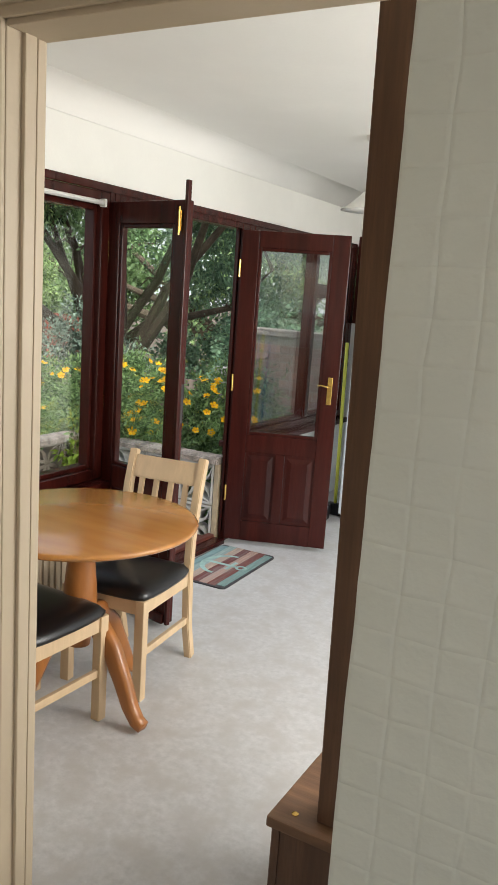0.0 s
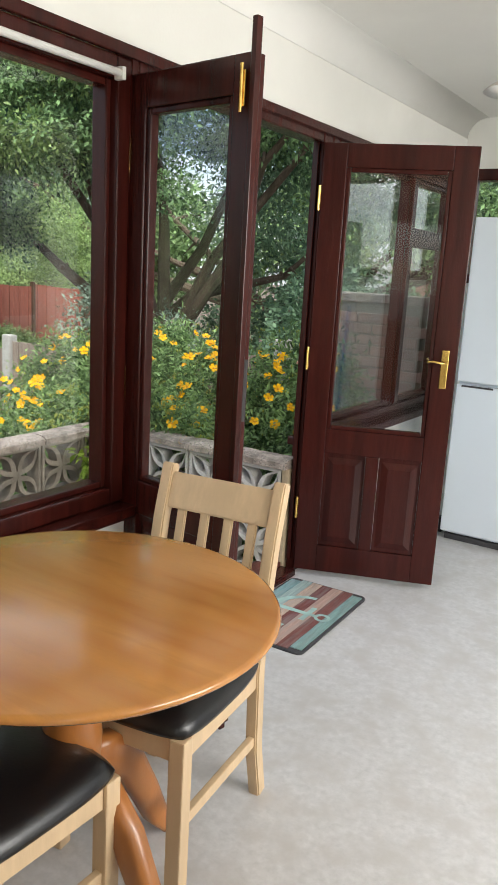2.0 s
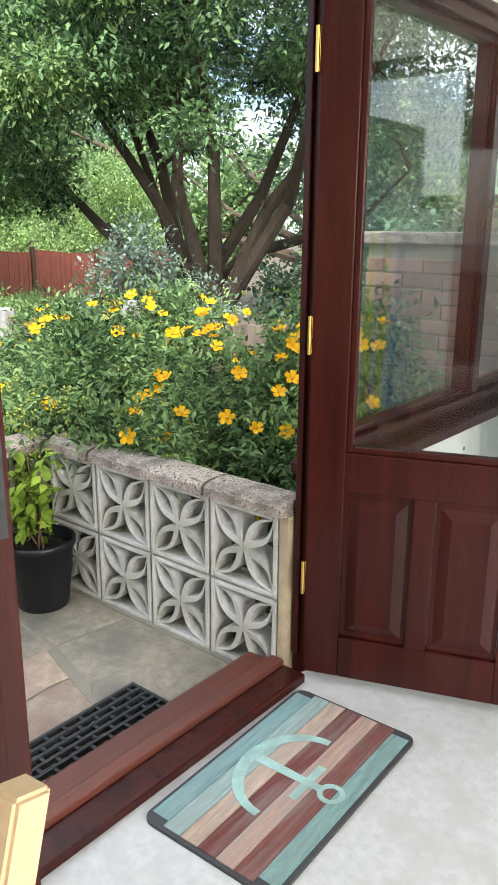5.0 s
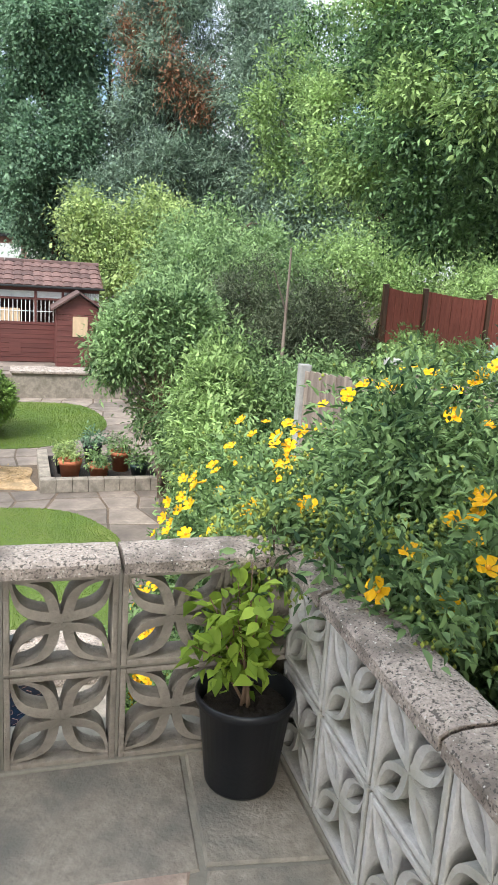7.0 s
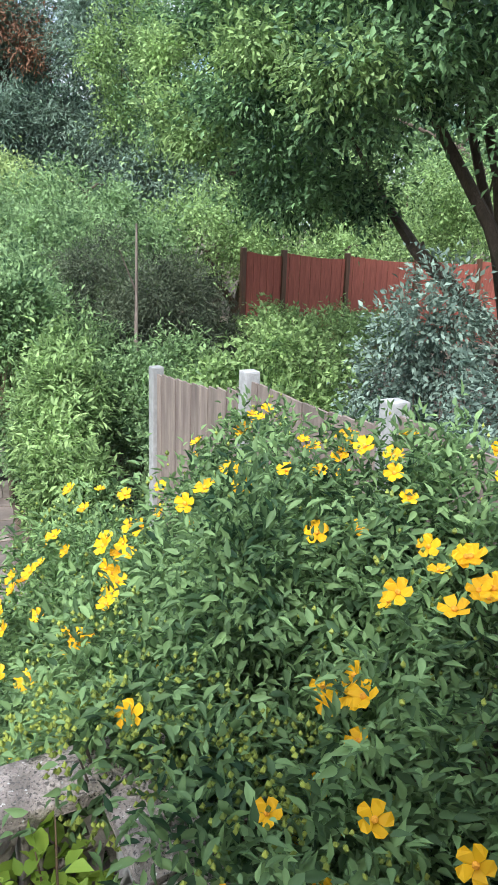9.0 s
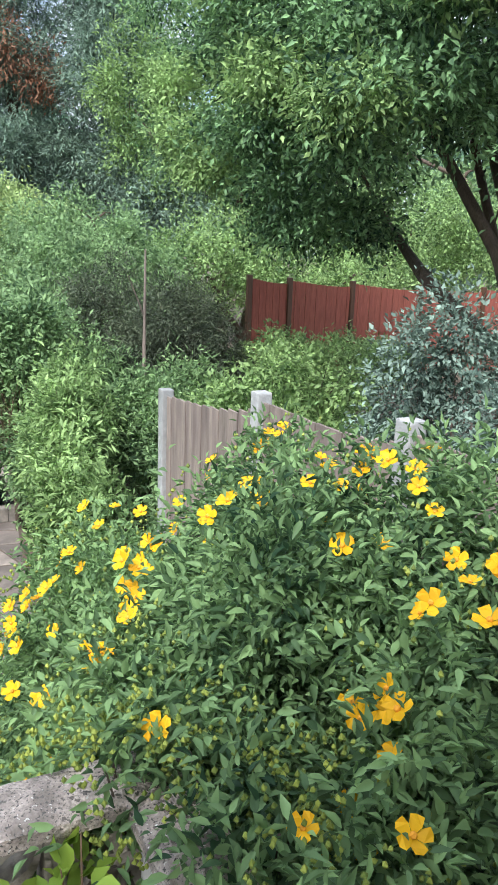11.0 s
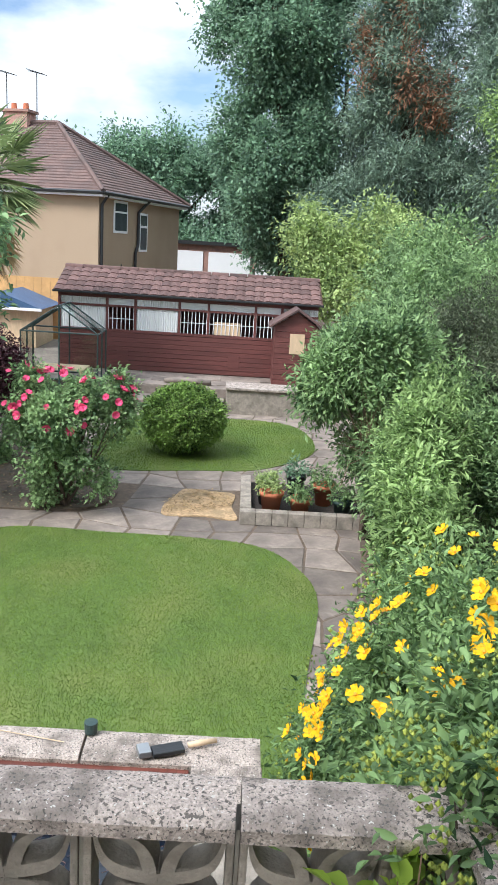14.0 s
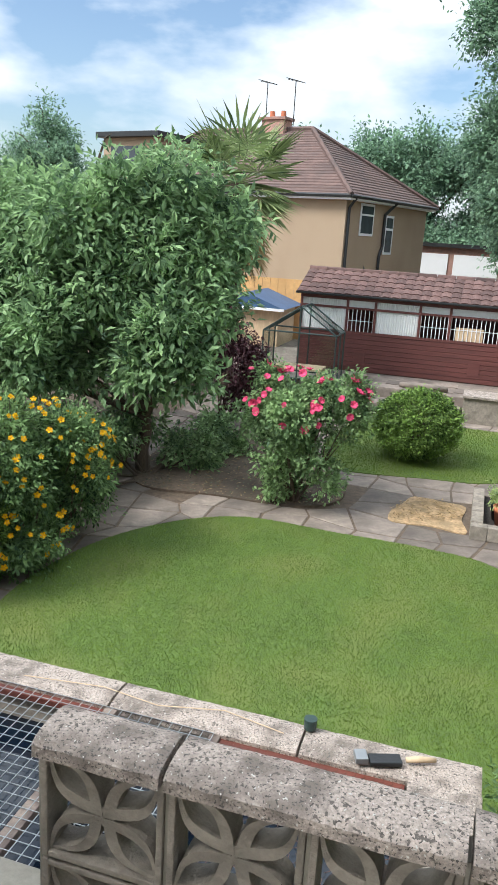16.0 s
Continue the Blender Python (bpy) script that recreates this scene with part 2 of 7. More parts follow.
render_tan = material("pebbledash", (0.37, 0.275, 0.185), 0.95, vary=0.12, scale=30, bump=0.6, bump_scale=60, second=(0.33, 0.24, 0.16), second_scale=0.7)
brick_red = material("brick", (0.36, 0.205, 0.16), 0.9, vary=0.2, scale=14, bump=0.4, bump_scale=60, second=(0.27, 0.175, 0.145), second_scale=5, per="object", per_amount=0.25)
buff_render = material("buff_render", (0.42, 0.33, 0.215), 0.9, vary=0.18, scale=18, bump=0.3, bump_scale=90, second=(0.33, 0.265, 0.18), second_scale=5)
patio_stone = material("patio_stone", (0.33, 0.25, 0.195), 0.85, vary=0.3, scale=24, bump=0.5, bump_scale=70, second=(0.245, 0.17, 0.14), second_scale=7, per="object", per_amount=0.3)
mortar = material("mortar", (0.27, 0.245, 0.20), 0.95, vary=0.2, scale=20, bump=0.4)
upvc = material("white_frame", (0.80, 0.80, 0.80), 0.4, vary=0.02)
black_metal = material("black_metal", (0.02, 0.021, 0.022), 0.45, vary=0.2)
green_metal = material("green_metal", (0.025, 0.05, 0.045), 0.45, vary=0.2)
galv = material("galvanised_wire", (0.42, 0.43, 0.43), 0.45, metal=0.8, vary=0.2)
rust_wire = material("rusty_wire", (0.16, 0.075, 0.045), 0.7, metal=0.4, vary=0.3)
corrugated = material("corrugated_plastic", (0.70, 0.71, 0.70), 0.5, vary=0.08, scale=5)
pale_board = material("pale_board", (0.60, 0.44, 0.28), 0.7, vary=0.15, scale=6, stretch=(1, 4, 1))
fence_wood = material("weathered_fence", (0.235, 0.185, 0.15), 0.85, vary=0.35, scale=8, bump=0.3, bump_scale=40, stretch=(7, 7, 0.7), second=(0.14, 0.105, 0.09), per="object", per_amount=0.18)
red_fence = material("red_fence", (0.30, 0.085, 0.055), 0.8, vary=0.25, scale=6, bump=0.2, stretch=(6, 6, 0.8))
fence_post = material("concrete_post", (0.36, 0.35, 0.33), 0.9, vary=0.2, scale=20, bump=0.4, second=(0.25, 0.245, 0.23))
bark = material("bark", (0.10, 0.072, 0.05), 0.95, vary=0.4, scale=14, bump=0.9, bump_scale=30, stretch=(4, 4, 1))
twig = material("twig", (0.16, 0.10, 0.06), 0.9, vary=0.3, bump=0.2)
water = material("pond_water", (0.006, 0.012, 0.022), 0.05, vary=0.3, scale=3, bump=0.05, bump_scale=12, spec=0.4)
blue_roof = material("blue_roof", (0.05, 0.10, 0.19), 0.5, vary=0.15)
orange_board = material("orange_board", (0.60, 0.34, 0.13), 0.8, vary=0.15)
petal_yellow = leaf_material("yellow_petal", (0.80, 0.38, 0.004), (0.88, 0.50, 0.010), 0.25)
petal_pink = leaf_material("pink_petal", (0.72, 0.05, 0.16), (0.85, 0.12, 0.25), 0.2)
petal_pale = leaf_material("pale_petal", (0.80, 0.40, 0.36), (0.85, 0.52, 0.46), 0.2)
stamen = material("stamen", (0.75, 0.33, 0.02), 0.8)
leaf_hyper = leaf_material("shrub_leaf", (0.05, 0.11, 0.05), (0.27, 0.40, 0.16), 0.38)
leaf_bud = leaf_material("bud", (0.16, 0.23, 0.05), (0.33, 0.37, 0.07), 0.1)
leaf_maple = leaf_material("maple_leaf", (0.024, 0.066, 0.045), (0.25, 0.40, 0.17), 0.28)
# paler and bluer than the leaf: distance haze of far trees in the colour
leaf_dark = leaf_material("dark_leaf", (0.13, 0.23, 0.16), (0.29, 0.44, 0.275), 0.45)
leaf_mid = leaf_material("mid_leaf", (0.10, 0.19, 0.085), (0.34, 0.48, 0.21), 0.4)
leaf_fresh = leaf_material("fresh_leaf", (0.12, 0.22, 0.07), (0.42, 0.57, 0.22), 0.4)
leaf_heather = leaf_material("brownish_evergreen_leaf", (0.055, 0.075, 0.05), (0.17, 0.20, 0.12), 0.25)
leaf_lime = leaf_material("lime_leaf", (0.19, 0.31, 0.11), (0.50, 0.60, 0.24), 0.4)
leaf_grey = leaf_material("grey_leaf", (0.10, 0.155, 0.115), (0.27, 0.35, 0.27), 0.2)
leaf_laurel = leaf_material("laurel_leaf", (0.11, 0.21, 0.11), (0.37, 0.53, 0.25), 0.42, 0.4)
leaf_box = leaf_material("hedge_leaf", (0.035, 0.09, 0.025), (0.34, 0.50, 0.12), 0.3, 0.35)
leaf_pot = leaf_material("sapling_leaf", (0.14, 0.27, 0.03), (0.36, 0.48, 0.07), 0.3)
# haze over the far conifers is mixed into this pale bluish green
leaf_conifer = leaf_material("conifer_leaf", (0.16, 0.24, 0.19), (0.34, 0.45, 0.33), 0.4)
leaf_rust = leaf_material("rust_leaf", (0.24, 0.14, 0.09), (0.42, 0.22, 0.13), 0.3)
leaf_purple = leaf_material("purple_leaf", (0.035, 0.015, 0.02), (0.10, 0.04, 0.05), 0.15)
leaf_grass = leaf_material("grass_leaf", (0.118, 0.21, 0.027), (0.195, 0.275, 0.043), 0.3)
leaf_palm = leaf_material("palm_leaf", (0.09, 0.15, 0.06), (0.30, 0.37, 0.16), 0.2)
leaf_dry = leaf_material("dry_leaf", (0.25, 0.16, 0.07), (0.40, 0.28, 0.13), 0.15)
glass = glass_material("window_glass", (0.985, 0.995, 0.99), 0.03)
glass_dusty = glass_material("greenhouse_glass", (0.84, 0.90, 0.88), 0.14)
dark_glass = material("dark_pane", (0.05, 0.06, 0.07), 0.08, vary=0.2)


# ---- mesh helpers ----
def link_mesh(name, bm, mat, smooth=False):
    me = bpy.data.meshes.new(name)
    bm.to_mesh(me)
    bm.free()
    if smooth:
        for p in me.polygons:
            p.use_smooth = True
    for one in (mat if isinstance(mat, (list, tuple)) else (mat,)):
        me.materials.append(one)
    return new(name, me)


def part(name, bm, mat, parent, label="", smooth=False):
    ob = link_mesh(name, bm, mat, smooth)
    ob.parent = parent
    if label:
        ob["label"] = label
    return ob


def thing(name, m, label, category, group="", kind=""):
    ob = new(name)
    ob.empty_display_size = 0.1
    ob.matrix_world = m
    return tagged(ob, label, category, group, kind)


def struct(name, bm, mat, label="", category="", smooth=False):
    return tagged(link_mesh(name, bm, mat, smooth), label or name.replace("_", " "), category or name.split("_")[0], "", "structure")


def box(bm, x0, y0, z0, x1, y1, z1, bevel=0.0):
    r = bmesh.ops.create_cube(bm, size=1)
    vs = r["verts"]
    for v in vs:
        v.co = Vector((x0 if v.co.x < 0 else x1, y0 if v.co.y < 0 else y1, z0 if v.co.z < 0 else z1))
    if bevel:
        es = list({e for v in vs for e in v.link_edges})
        bmesh.ops.bevel(bm, geom=es, offset=bevel, segments=2, affect="EDGES", profile=0.6)
    return vs


def one_box(x0, y0, z0, x1, y1, z1, bevel=0.0):
    bm = bmesh.new()
    box(bm, x0, y0, z0, x1, y1, z1, bevel)
    return bm


def tube(bm, pts, radii, sides=8, cap=True):
    """A swept tube through points, with a radius at each."""
    rings = []
    pts = [Vector(p) for p in pts]
    for i, p in enumerate(pts):
        d = (pts[min(i + 1, len(pts) - 1)] - pts[max(i - 1, 0)]).normalized()
        u = d.orthogonal().normalized() if i == 0 else (rings_u - d * rings_u.dot(d)).normalized()
        rings_u = u
        w = d.cross(u)
        r = radii[i] if isinstance(radii, (list, tuple)) else radii
        rings.append([bm.verts.new(p + (u * math.cos(a) + w * math.sin(a)) * r) for a in [2 * math.pi * k / sides for k in range(sides)]])
    for a, b in zip(rings, rings[1:]):
        for k in range(sides):
            bm.faces.new((a[k], a[(k + 1) % sides], b[(k + 1) % sides], b[k]))
    if cap:
        bm.faces.new(rings[0][::-1])
        bm.faces.new(rings[-1])


def lathe(bm, profile, sides=32, centre=(0, 0)):
    """A turned solid from (radius, height) pairs."""
    rings = []
    for r, z in profile:
        rings.append([bm.verts.new((centre[0] + r * math.cos(2 * math.pi * k / sides), centre[1] + r * math.sin(2 * math.pi * k / sides), z)) for k in range(sides)])
    for a, b in zip(rings, rings[1:]):
        for k in range(sides):
            bm.faces.new((a[k], a[(k + 1) % sides], b[(k + 1) % sides], b[k]))
    bm.faces.new(rings[0][::-1])
    bm.faces.new(rings[-1])


def prism(bm, poly, z0, z1):
    lo = [bm.verts.new((x, y, z0)) for x, y in poly]
    hi = [bm.verts.new((x, y, z1)) for x, y in poly]
    n = len(poly)
    for k in range(n):
        bm.faces.new((lo[k], lo[(k + 1) % n], hi[(k + 1) % n], hi[k]))
    bm.faces.new(lo[::-1])
    bm.faces.new(hi)


def mesh_ob(name, verts, faces, mat):
    me = bpy.data.meshes.new(name)
    me.from_pydata(verts, [], faces)
    me.update()
    me.materials.append(mat)
    return new(name, me)


# outline of a blade from its stalk: simple pointed, and ovate for plants close by
POINTED = np.array([(0, 0, 0), (0.5, 0.42, 0.10), (0, 1.0, -0.08), (-0.5, 0.42, 0.10)])
OVATE = np.array([(0, 0, 0), (0.40, 0.20, 0.07), (0.47, 0.48, 0.09), (0, 1.0, -0.16), (-0.47, 0.48, 0.09), (-0.40, 0.20, 0.07)])


def leaves_mesh(name, centres, outward, size, mat, rng, narrow=0.6, jitter=0.7, flat=0.35, blade=POINTED):
    """Many small leaves, each a folded blade, as one mesh."""
    n = len(centres)
    s = size * rng.uniform(0.6, 1.35, n)
    d = outward + rng.normal(0, jitter, (n, 3))
    d[:, 2] -= flat * rng.uniform(0, 1, n)
    d /= np.linalg.norm(d, axis=1, keepdims=True) + 1e-9
    up = np.tile((0.0, 0.0, 1.0), (n, 1)) + rng.normal(0, 0.45, (n, 3)) + outward * 0.5
    x = np.cross(d, up)
    x /= np.linalg.norm(x, axis=1, keepdims=True) + 1e-9
    z = np.cross(x, d)
    tpl = blade * (narrow, 1, 1)
    m = len(tpl)
    v = (centres[:, None, :] + s[:, None, None] * (tpl[None, :, 0, None] * x[:, None, :] + tpl[None, :, 1, None] * d[:, None, :] + tpl[None, :, 2, None] * z[:, None, :])).reshape(-1, 3)
    base = np.arange(n)[:, None] * m
    f = np.concatenate([base + (0, k, k + 1) for k in range(1, m - 1)], 1).reshape(-1, 3)
    me = bpy.data.meshes.new(name)
    me.vertices.add(len(v))
    me.vertices.foreach_set("co", v.ravel())
    me.loops.add(f.size)
    me.loops.foreach_set("vertex_index", f.ravel().astype(np.int32))
    me.polygons.add(len(f))
    me.polygons.foreach_set("loop_start", np.arange(0, f.size, 3, dtype=np.int32))
    me.polygons.foreach_set("loop_total", np.full(len(f), 3, dtype=np.int32))
    me.update(calc_edges=True)
    me.materials.append(mat)
    return new(name, me)


def clumps(blobs, count, per, spread, rng, inner=0.55, lumps=0):
    """Leaf places in twig-like clumps round the shells of ellipsoids (x, y, z, rx, ry, rz)."""
    b = np.array(blobs, float)
    if lumps:
        k = lumps
        dirs = rng.normal(0, 1, (len(b) * k, 3))
        dirs /= np.linalg.norm(dirs, axis=1, keepdims=True)
        rep = np.repeat(b, k, 0)
        f = rng.uniform(0.26, 0.46, (len(rep), 1))
        b = np.concatenate([rep[:, :3] + rep[:, 3:] * dirs * (0.98 - f * rng.uniform(0.6, 1.1, f.shape)), rep[:, 3:] * f], 1)
    area = (b[:, 3] * b[:, 4] + b[:, 4] * b[:, 5] + b[:, 3] * b[:, 5])
    pick = rng.choice(len(b), count, p=area / area.sum())
    d = rng.normal(0, 1, (count, 3))
    d /= np.linalg.norm(d, axis=1, keepdims=True)
    r = inner + (1 - inner) * rng.uniform(0, 1, count) ** 0.6 + rng.normal(0, 0.05, count)
    c = b[pick, :3] + b[pick, 3:] * d * r[:, None]
    out = np.repeat(d, per, 0)
    cc = np.repeat(c, per, 0)
    t = rng.uniform(-1, 1, len(cc))
    axis = np.repeat(d + rng.normal(0, 0.6, d.shape), per, 0)
    pts = cc + axis * (t * spread)[:, None] + rng.normal(0, spread * 0.32, cc.shape)
    return pts, out


def shrub(name, blobs, count, per, size, mat, label, category, seed, spread=None, narrow=0.6, base=None, stems=6, inner=0.55, jitter=0.7, group="", floor_z=-1.75, stem_r=0.02, lumps=12, blade=POINTED):
    """A shrub or tree: woody stems that fork from the base, and a crown of clumped leaves."""
    rng = np.random.default_rng(seed)
    b = np.array(blobs, float)
    if base is None:
        base = (b[:, 0].mean(), b[:, 1].mean(), floor_z)
    t = thing(name, Matrix.Translation(base), label, category, group)
    bm = bmesh.new()
    for k in range(stems):
        q = b[k % len(b)]
        tip = Vector(q[:3] - np.array(base)) + Vector(rng.normal(0, 0.3, 3) * q[3:])
        start = Vector((rng.normal(0, stem_r * 2), rng.normal(0, stem_r * 2), -0.02))
        mid = start.lerp(tip, 0.5) + Vector(rng.normal(0, 0.12, 3)) * tip.length * 0.3
        mid.z = max(mid.z, 0.05)
        tube(bm, [start, start.lerp(mid, 0.6), mid, mid.lerp(tip, 0.6), tip], [stem_r, stem_r * 0.85, stem_r * 0.65, stem_r * 0.4, stem_r * 0.15], 6)
        for j in range(3):
            e = tip + Vector(rng.normal(0, 0.26, 3) * q[3:])
            tube(bm, [mid, mid.lerp(e, 0.5) + Vector((0, 0, 0.05)), e], [stem_r * 0.5, stem_r * 0.3, stem_r * 0.1], 5)
    part("stem", bm, bark, t)
    pts, out = clumps(b - np.array([*base, 0, 0, 0]), count, per, spread or size * 1.6, rng, inner, lumps)
    keep = pts[:, 2] > 0.02
    crown = leaves_mesh("crown", pts[keep], out[keep], size, mat, rng, narrow, jitter, 0.35, blade)
    crown.parent = t
    return t


# ---- the house: floor, walls, ceiling ----
WX = -2.40          # middle of the window wall
D0, D1 = 3.90, 5.07  # door opening along y
CEIL = 2.42
DOORY, DX0, DX1 = 1.99, -1.03, -0.32  # inner doorway

struct("floor", one_box(-2.34, -0.9, -0.06, 1.3, 7.0, 0.0), lino, "pale grey speckled vinyl floor", "floor")
struct("ceiling", one_box(-2.5, -0.9, CEIL, 1.5, 7.15, CEIL + 0.1), ceiling_paint, "white painted ceiling", "ceiling")
struct("wall_west_over_windows", one_box(-2.43, 2.31, 2.042, -2.33, 7.0, CEIL), white_paint, "white painted wall above the windows", "wall")
struct("wall_west_under_window", one_box(-2.43, 1.6, -0.4, -2.33, 3.86, 0.60), white_paint, "white painted wall under the window", "wall")
struct("wall_west_under_side_window", one_box(-2.43, 5.2, -0.4, -2.33, 7.0, 0.60), white_paint, "white painted wall under the side window", "wall")
struct("wall_end", one_box(-2.47, 7.0, -0.4, 1.4, 7.12, 1.42), white_paint, "white painted end wall", "wall")
struct("wall_end_top", one_box(-2.47, 7.0, 2.12, 1.4, 7.12, CEIL), white_paint, "white painted end wall above the window", "wall")
struct("wall_east", one_box(1.3, -0.9, -0.4, 1.42, 7.0, 0.9), white_paint, "white painted wall", "wall")
struct("wall_east_top", one_box(1.3, -0.9, 2.1, 1.42, 7.0, CEIL), white_paint, "white painted wall above the added opening", "wall")
struct("wall_east_side", one_box(1.3, -0.9, 0.9, 1.42, 3.2, 2.1), white_paint, "white painted wall", "wall")
# unseen back wall, left open so that sky light reaches the hall
for a, b, c, d in ((-1.55, 0, -0.3, CEIL), (0.9, 0, 1.42, CEIL), (-0.3, 0, 0.9, 0.9), (-0.3, 2.1, 0.9, CEIL)):
    struct("wall_hall_back", one_box(a, -1.02, b, c, -0.9, d), cream, "cream hall wall round an unseen opening", "wall")
struct("wall_hall_left", one_box(-1.62, -0.9, 0, -1.5, DOORY, CEIL), cream, "cream hall wall", "wall")
struct("wall_doorway_left", one_box(-2.33, DOORY, 0, DX0 - 0.03, DOORY + 0.1, CEIL), cream, "cream wall beside the inner doorway", "wall")
struct("wall_doorway_over", one_box(DX0 - 0.03, DOORY, 2.071, DX1 + 0.05, DOORY + 0.1, CEIL), cream, "cream wall over the inner doorway", "wall")
paper = struct("wall_doorway_right", one_box(DX1 + 0.05, DOORY, 0, 1.3, DOORY + 0.1, CEIL), wall_paper, "pale green wall in square embossed paper", "wall")

# embossed paper: uneven raised seams round hand-sized squares, one relief mesh
rng = np.random.default_rng(3)
bm = bmesh.new()
cell = 0.068
nx, nz = 22, 34
jx = rng.normal(0, 0.0017, (nx + 1, nz + 1))
jz = rng.normal(0, 0.0017, (nx + 1, nz + 1))
for i in range(nx):
    for k in range(nz):
        x0 = DX1 + 0.05 + i * cell
        z0 = 0.02 + k * cell
        c = [(x0 + jx[i, k], z0 + jz[i, k]), (x0 + cell + jx[i + 1, k], z0 + jz[i + 1, k]),
             (x0 + cell + jx[i + 1, k + 1], z0 + cell + jz[i + 1, k + 1]), (x0 + jx[i, k + 1], z0 + cell + jz[i, k + 1])]
        if x0 + cell > 1.25:
            continue
        mx, mz = sum(p[0] for p in c) / 4, sum(p[1] for p in c) / 4
        outer = [bm.verts.new((p[0], DOORY - 0.0012, p[1])) for p in c]
        lip = [bm.verts.new((mx + (p[0] - mx) * 0.90, DOORY - 0.0030, mz + (p[1] - mz) * 0.90)) for p in c]
        inner = [bm.verts.new((mx + (p[0] - mx) * 0.74, DOORY - 0.0014 - rng.uniform(0, 0.0012), mz + (p[1] - mz) * 0.74)) for p in c]
        for q in range(4):
            r = (q + 1) % 4
            bm.faces.new((outer[q], outer[r], lip[r], lip[q]))
            bm.faces.new((lip[q], lip[r], inner[r], inner[q]))
        bm.faces.new(inner)
emb = link_mesh("paper_relief", bm, wall_paper, True)
emb.parent = paper
emb["kind"] = "stuff"

# inner doorway: cream architrave on one side and head, stained post on the other
trim = tagged(new("trim"), "cream moulded architrave of the inner doorway", "trim", "", "structure")
bm = bmesh.new()
for k, (a, b, d) in enumerate(((0.0, 0.022, 0.012), (0.018, 0.045, 0.022), (0.043, 0.06, 0.012), (0.058, 0.075, 0.02))):
    box(bm, DX0 - b, DOORY - 0.004 - d, 0, DX0 - a, DOORY - 0.003, 2.05 + b, 0.004)
part("jamb_casing", bm, cream, trim)
bm = bmesh.new()
for a, b, d in ((0.0, 0.022, 0.012), (0.018, 0.045, 0.022), (0.043, 0.06, 0.012), (0.058, 0.075, 0.02)):
    box(bm, DX0 - 0.002, DOORY - 0.004 - d, 2.05 + a, DX1 + 0.05, DOORY - 0.003, 2.05 + b, 0.004)
part("head_casing", bm, cream, trim)
part("jamb_lining", one_box(DX0 - 0.03, DOORY - 0.002, 0, DX0, DOORY + 0.1, 2.05, 0.003), cream, trim)
part("head_lining", one_box(DX0, DOORY - 0.002, 2.04, DX1 + 0.05, DOORY + 0.1, 2.07, 0.003), cream, trim)
part("door_stop", one_box(DX0, DOORY + 0.035, 0, DX0 + 0.010, DOORY + 0.065, 2.04, 0.003), cream, trim)
part("door_stop", one_box(DX0, DOORY + 0.072, 0, DX0 + 0.005, DOORY + 0.092, 2.04, 0.002), cream, trim)
post = thing("wooden_post", pose(-0.42, 2.30, 0.502, 0, -1.0, 0), "dark brown wooden post standing on the wooden box", "post")
part("post_board", one_box(0, 0, 0, 0.13, 0.05, CEIL - 0.504, 0.004), dark_wood, post)
part("edge_bead", one_box(0.01, 0.051, 0, 0.03, 0.07, CEIL - 0.504, 0.003), dark_wood, post)
cab = thing("wooden_box_seat", Matrix.Translation((-0.51, 2.27, 0)), "low brown wooden box cabinet beside the doorway", "cabinet")
part("box_top", one_box(-0.01, -0.01, 0.475, 0.62, 0.56, 0.5, 0.004), box_wood, cab)
part("box_front", one_box(0, 0, 0.02, 0.02, 0.55, 0.474, 0.003), dark_wood, cab)
part("box_side", one_box(0.021, 0, 0.02, 0.60, 0.02, 0.474, 0.003), dark_wood, cab)
part("box_side", one_box(0.021, 0.53, 0.02, 0.60, 0.55, 0.474, 0.003), dark_wood, cab)
part("plinth", one_box(0.012, 0.012, 0, 0.59, 0.54, 0.02), dark_wood, cab)
bm = bmesh.new()
lathe(bm, [(0.0, 0.4995), (0.008, 0.4995), (0.008, 0.502), (0.004, 0.5035), (0.0, 0.5035)], 10, (0.04, 0.03))
part("screw", bm, brass, cab)


# ---- window wall: mahogany frames ----
def frame_bar(parent, name, x0, y0, z0, x1, y1, z1, mat=None, b=0.006):
    return part(name, one_box(x0, y0, z0, x1, y1, z1, b), mat or mahogany, parent)


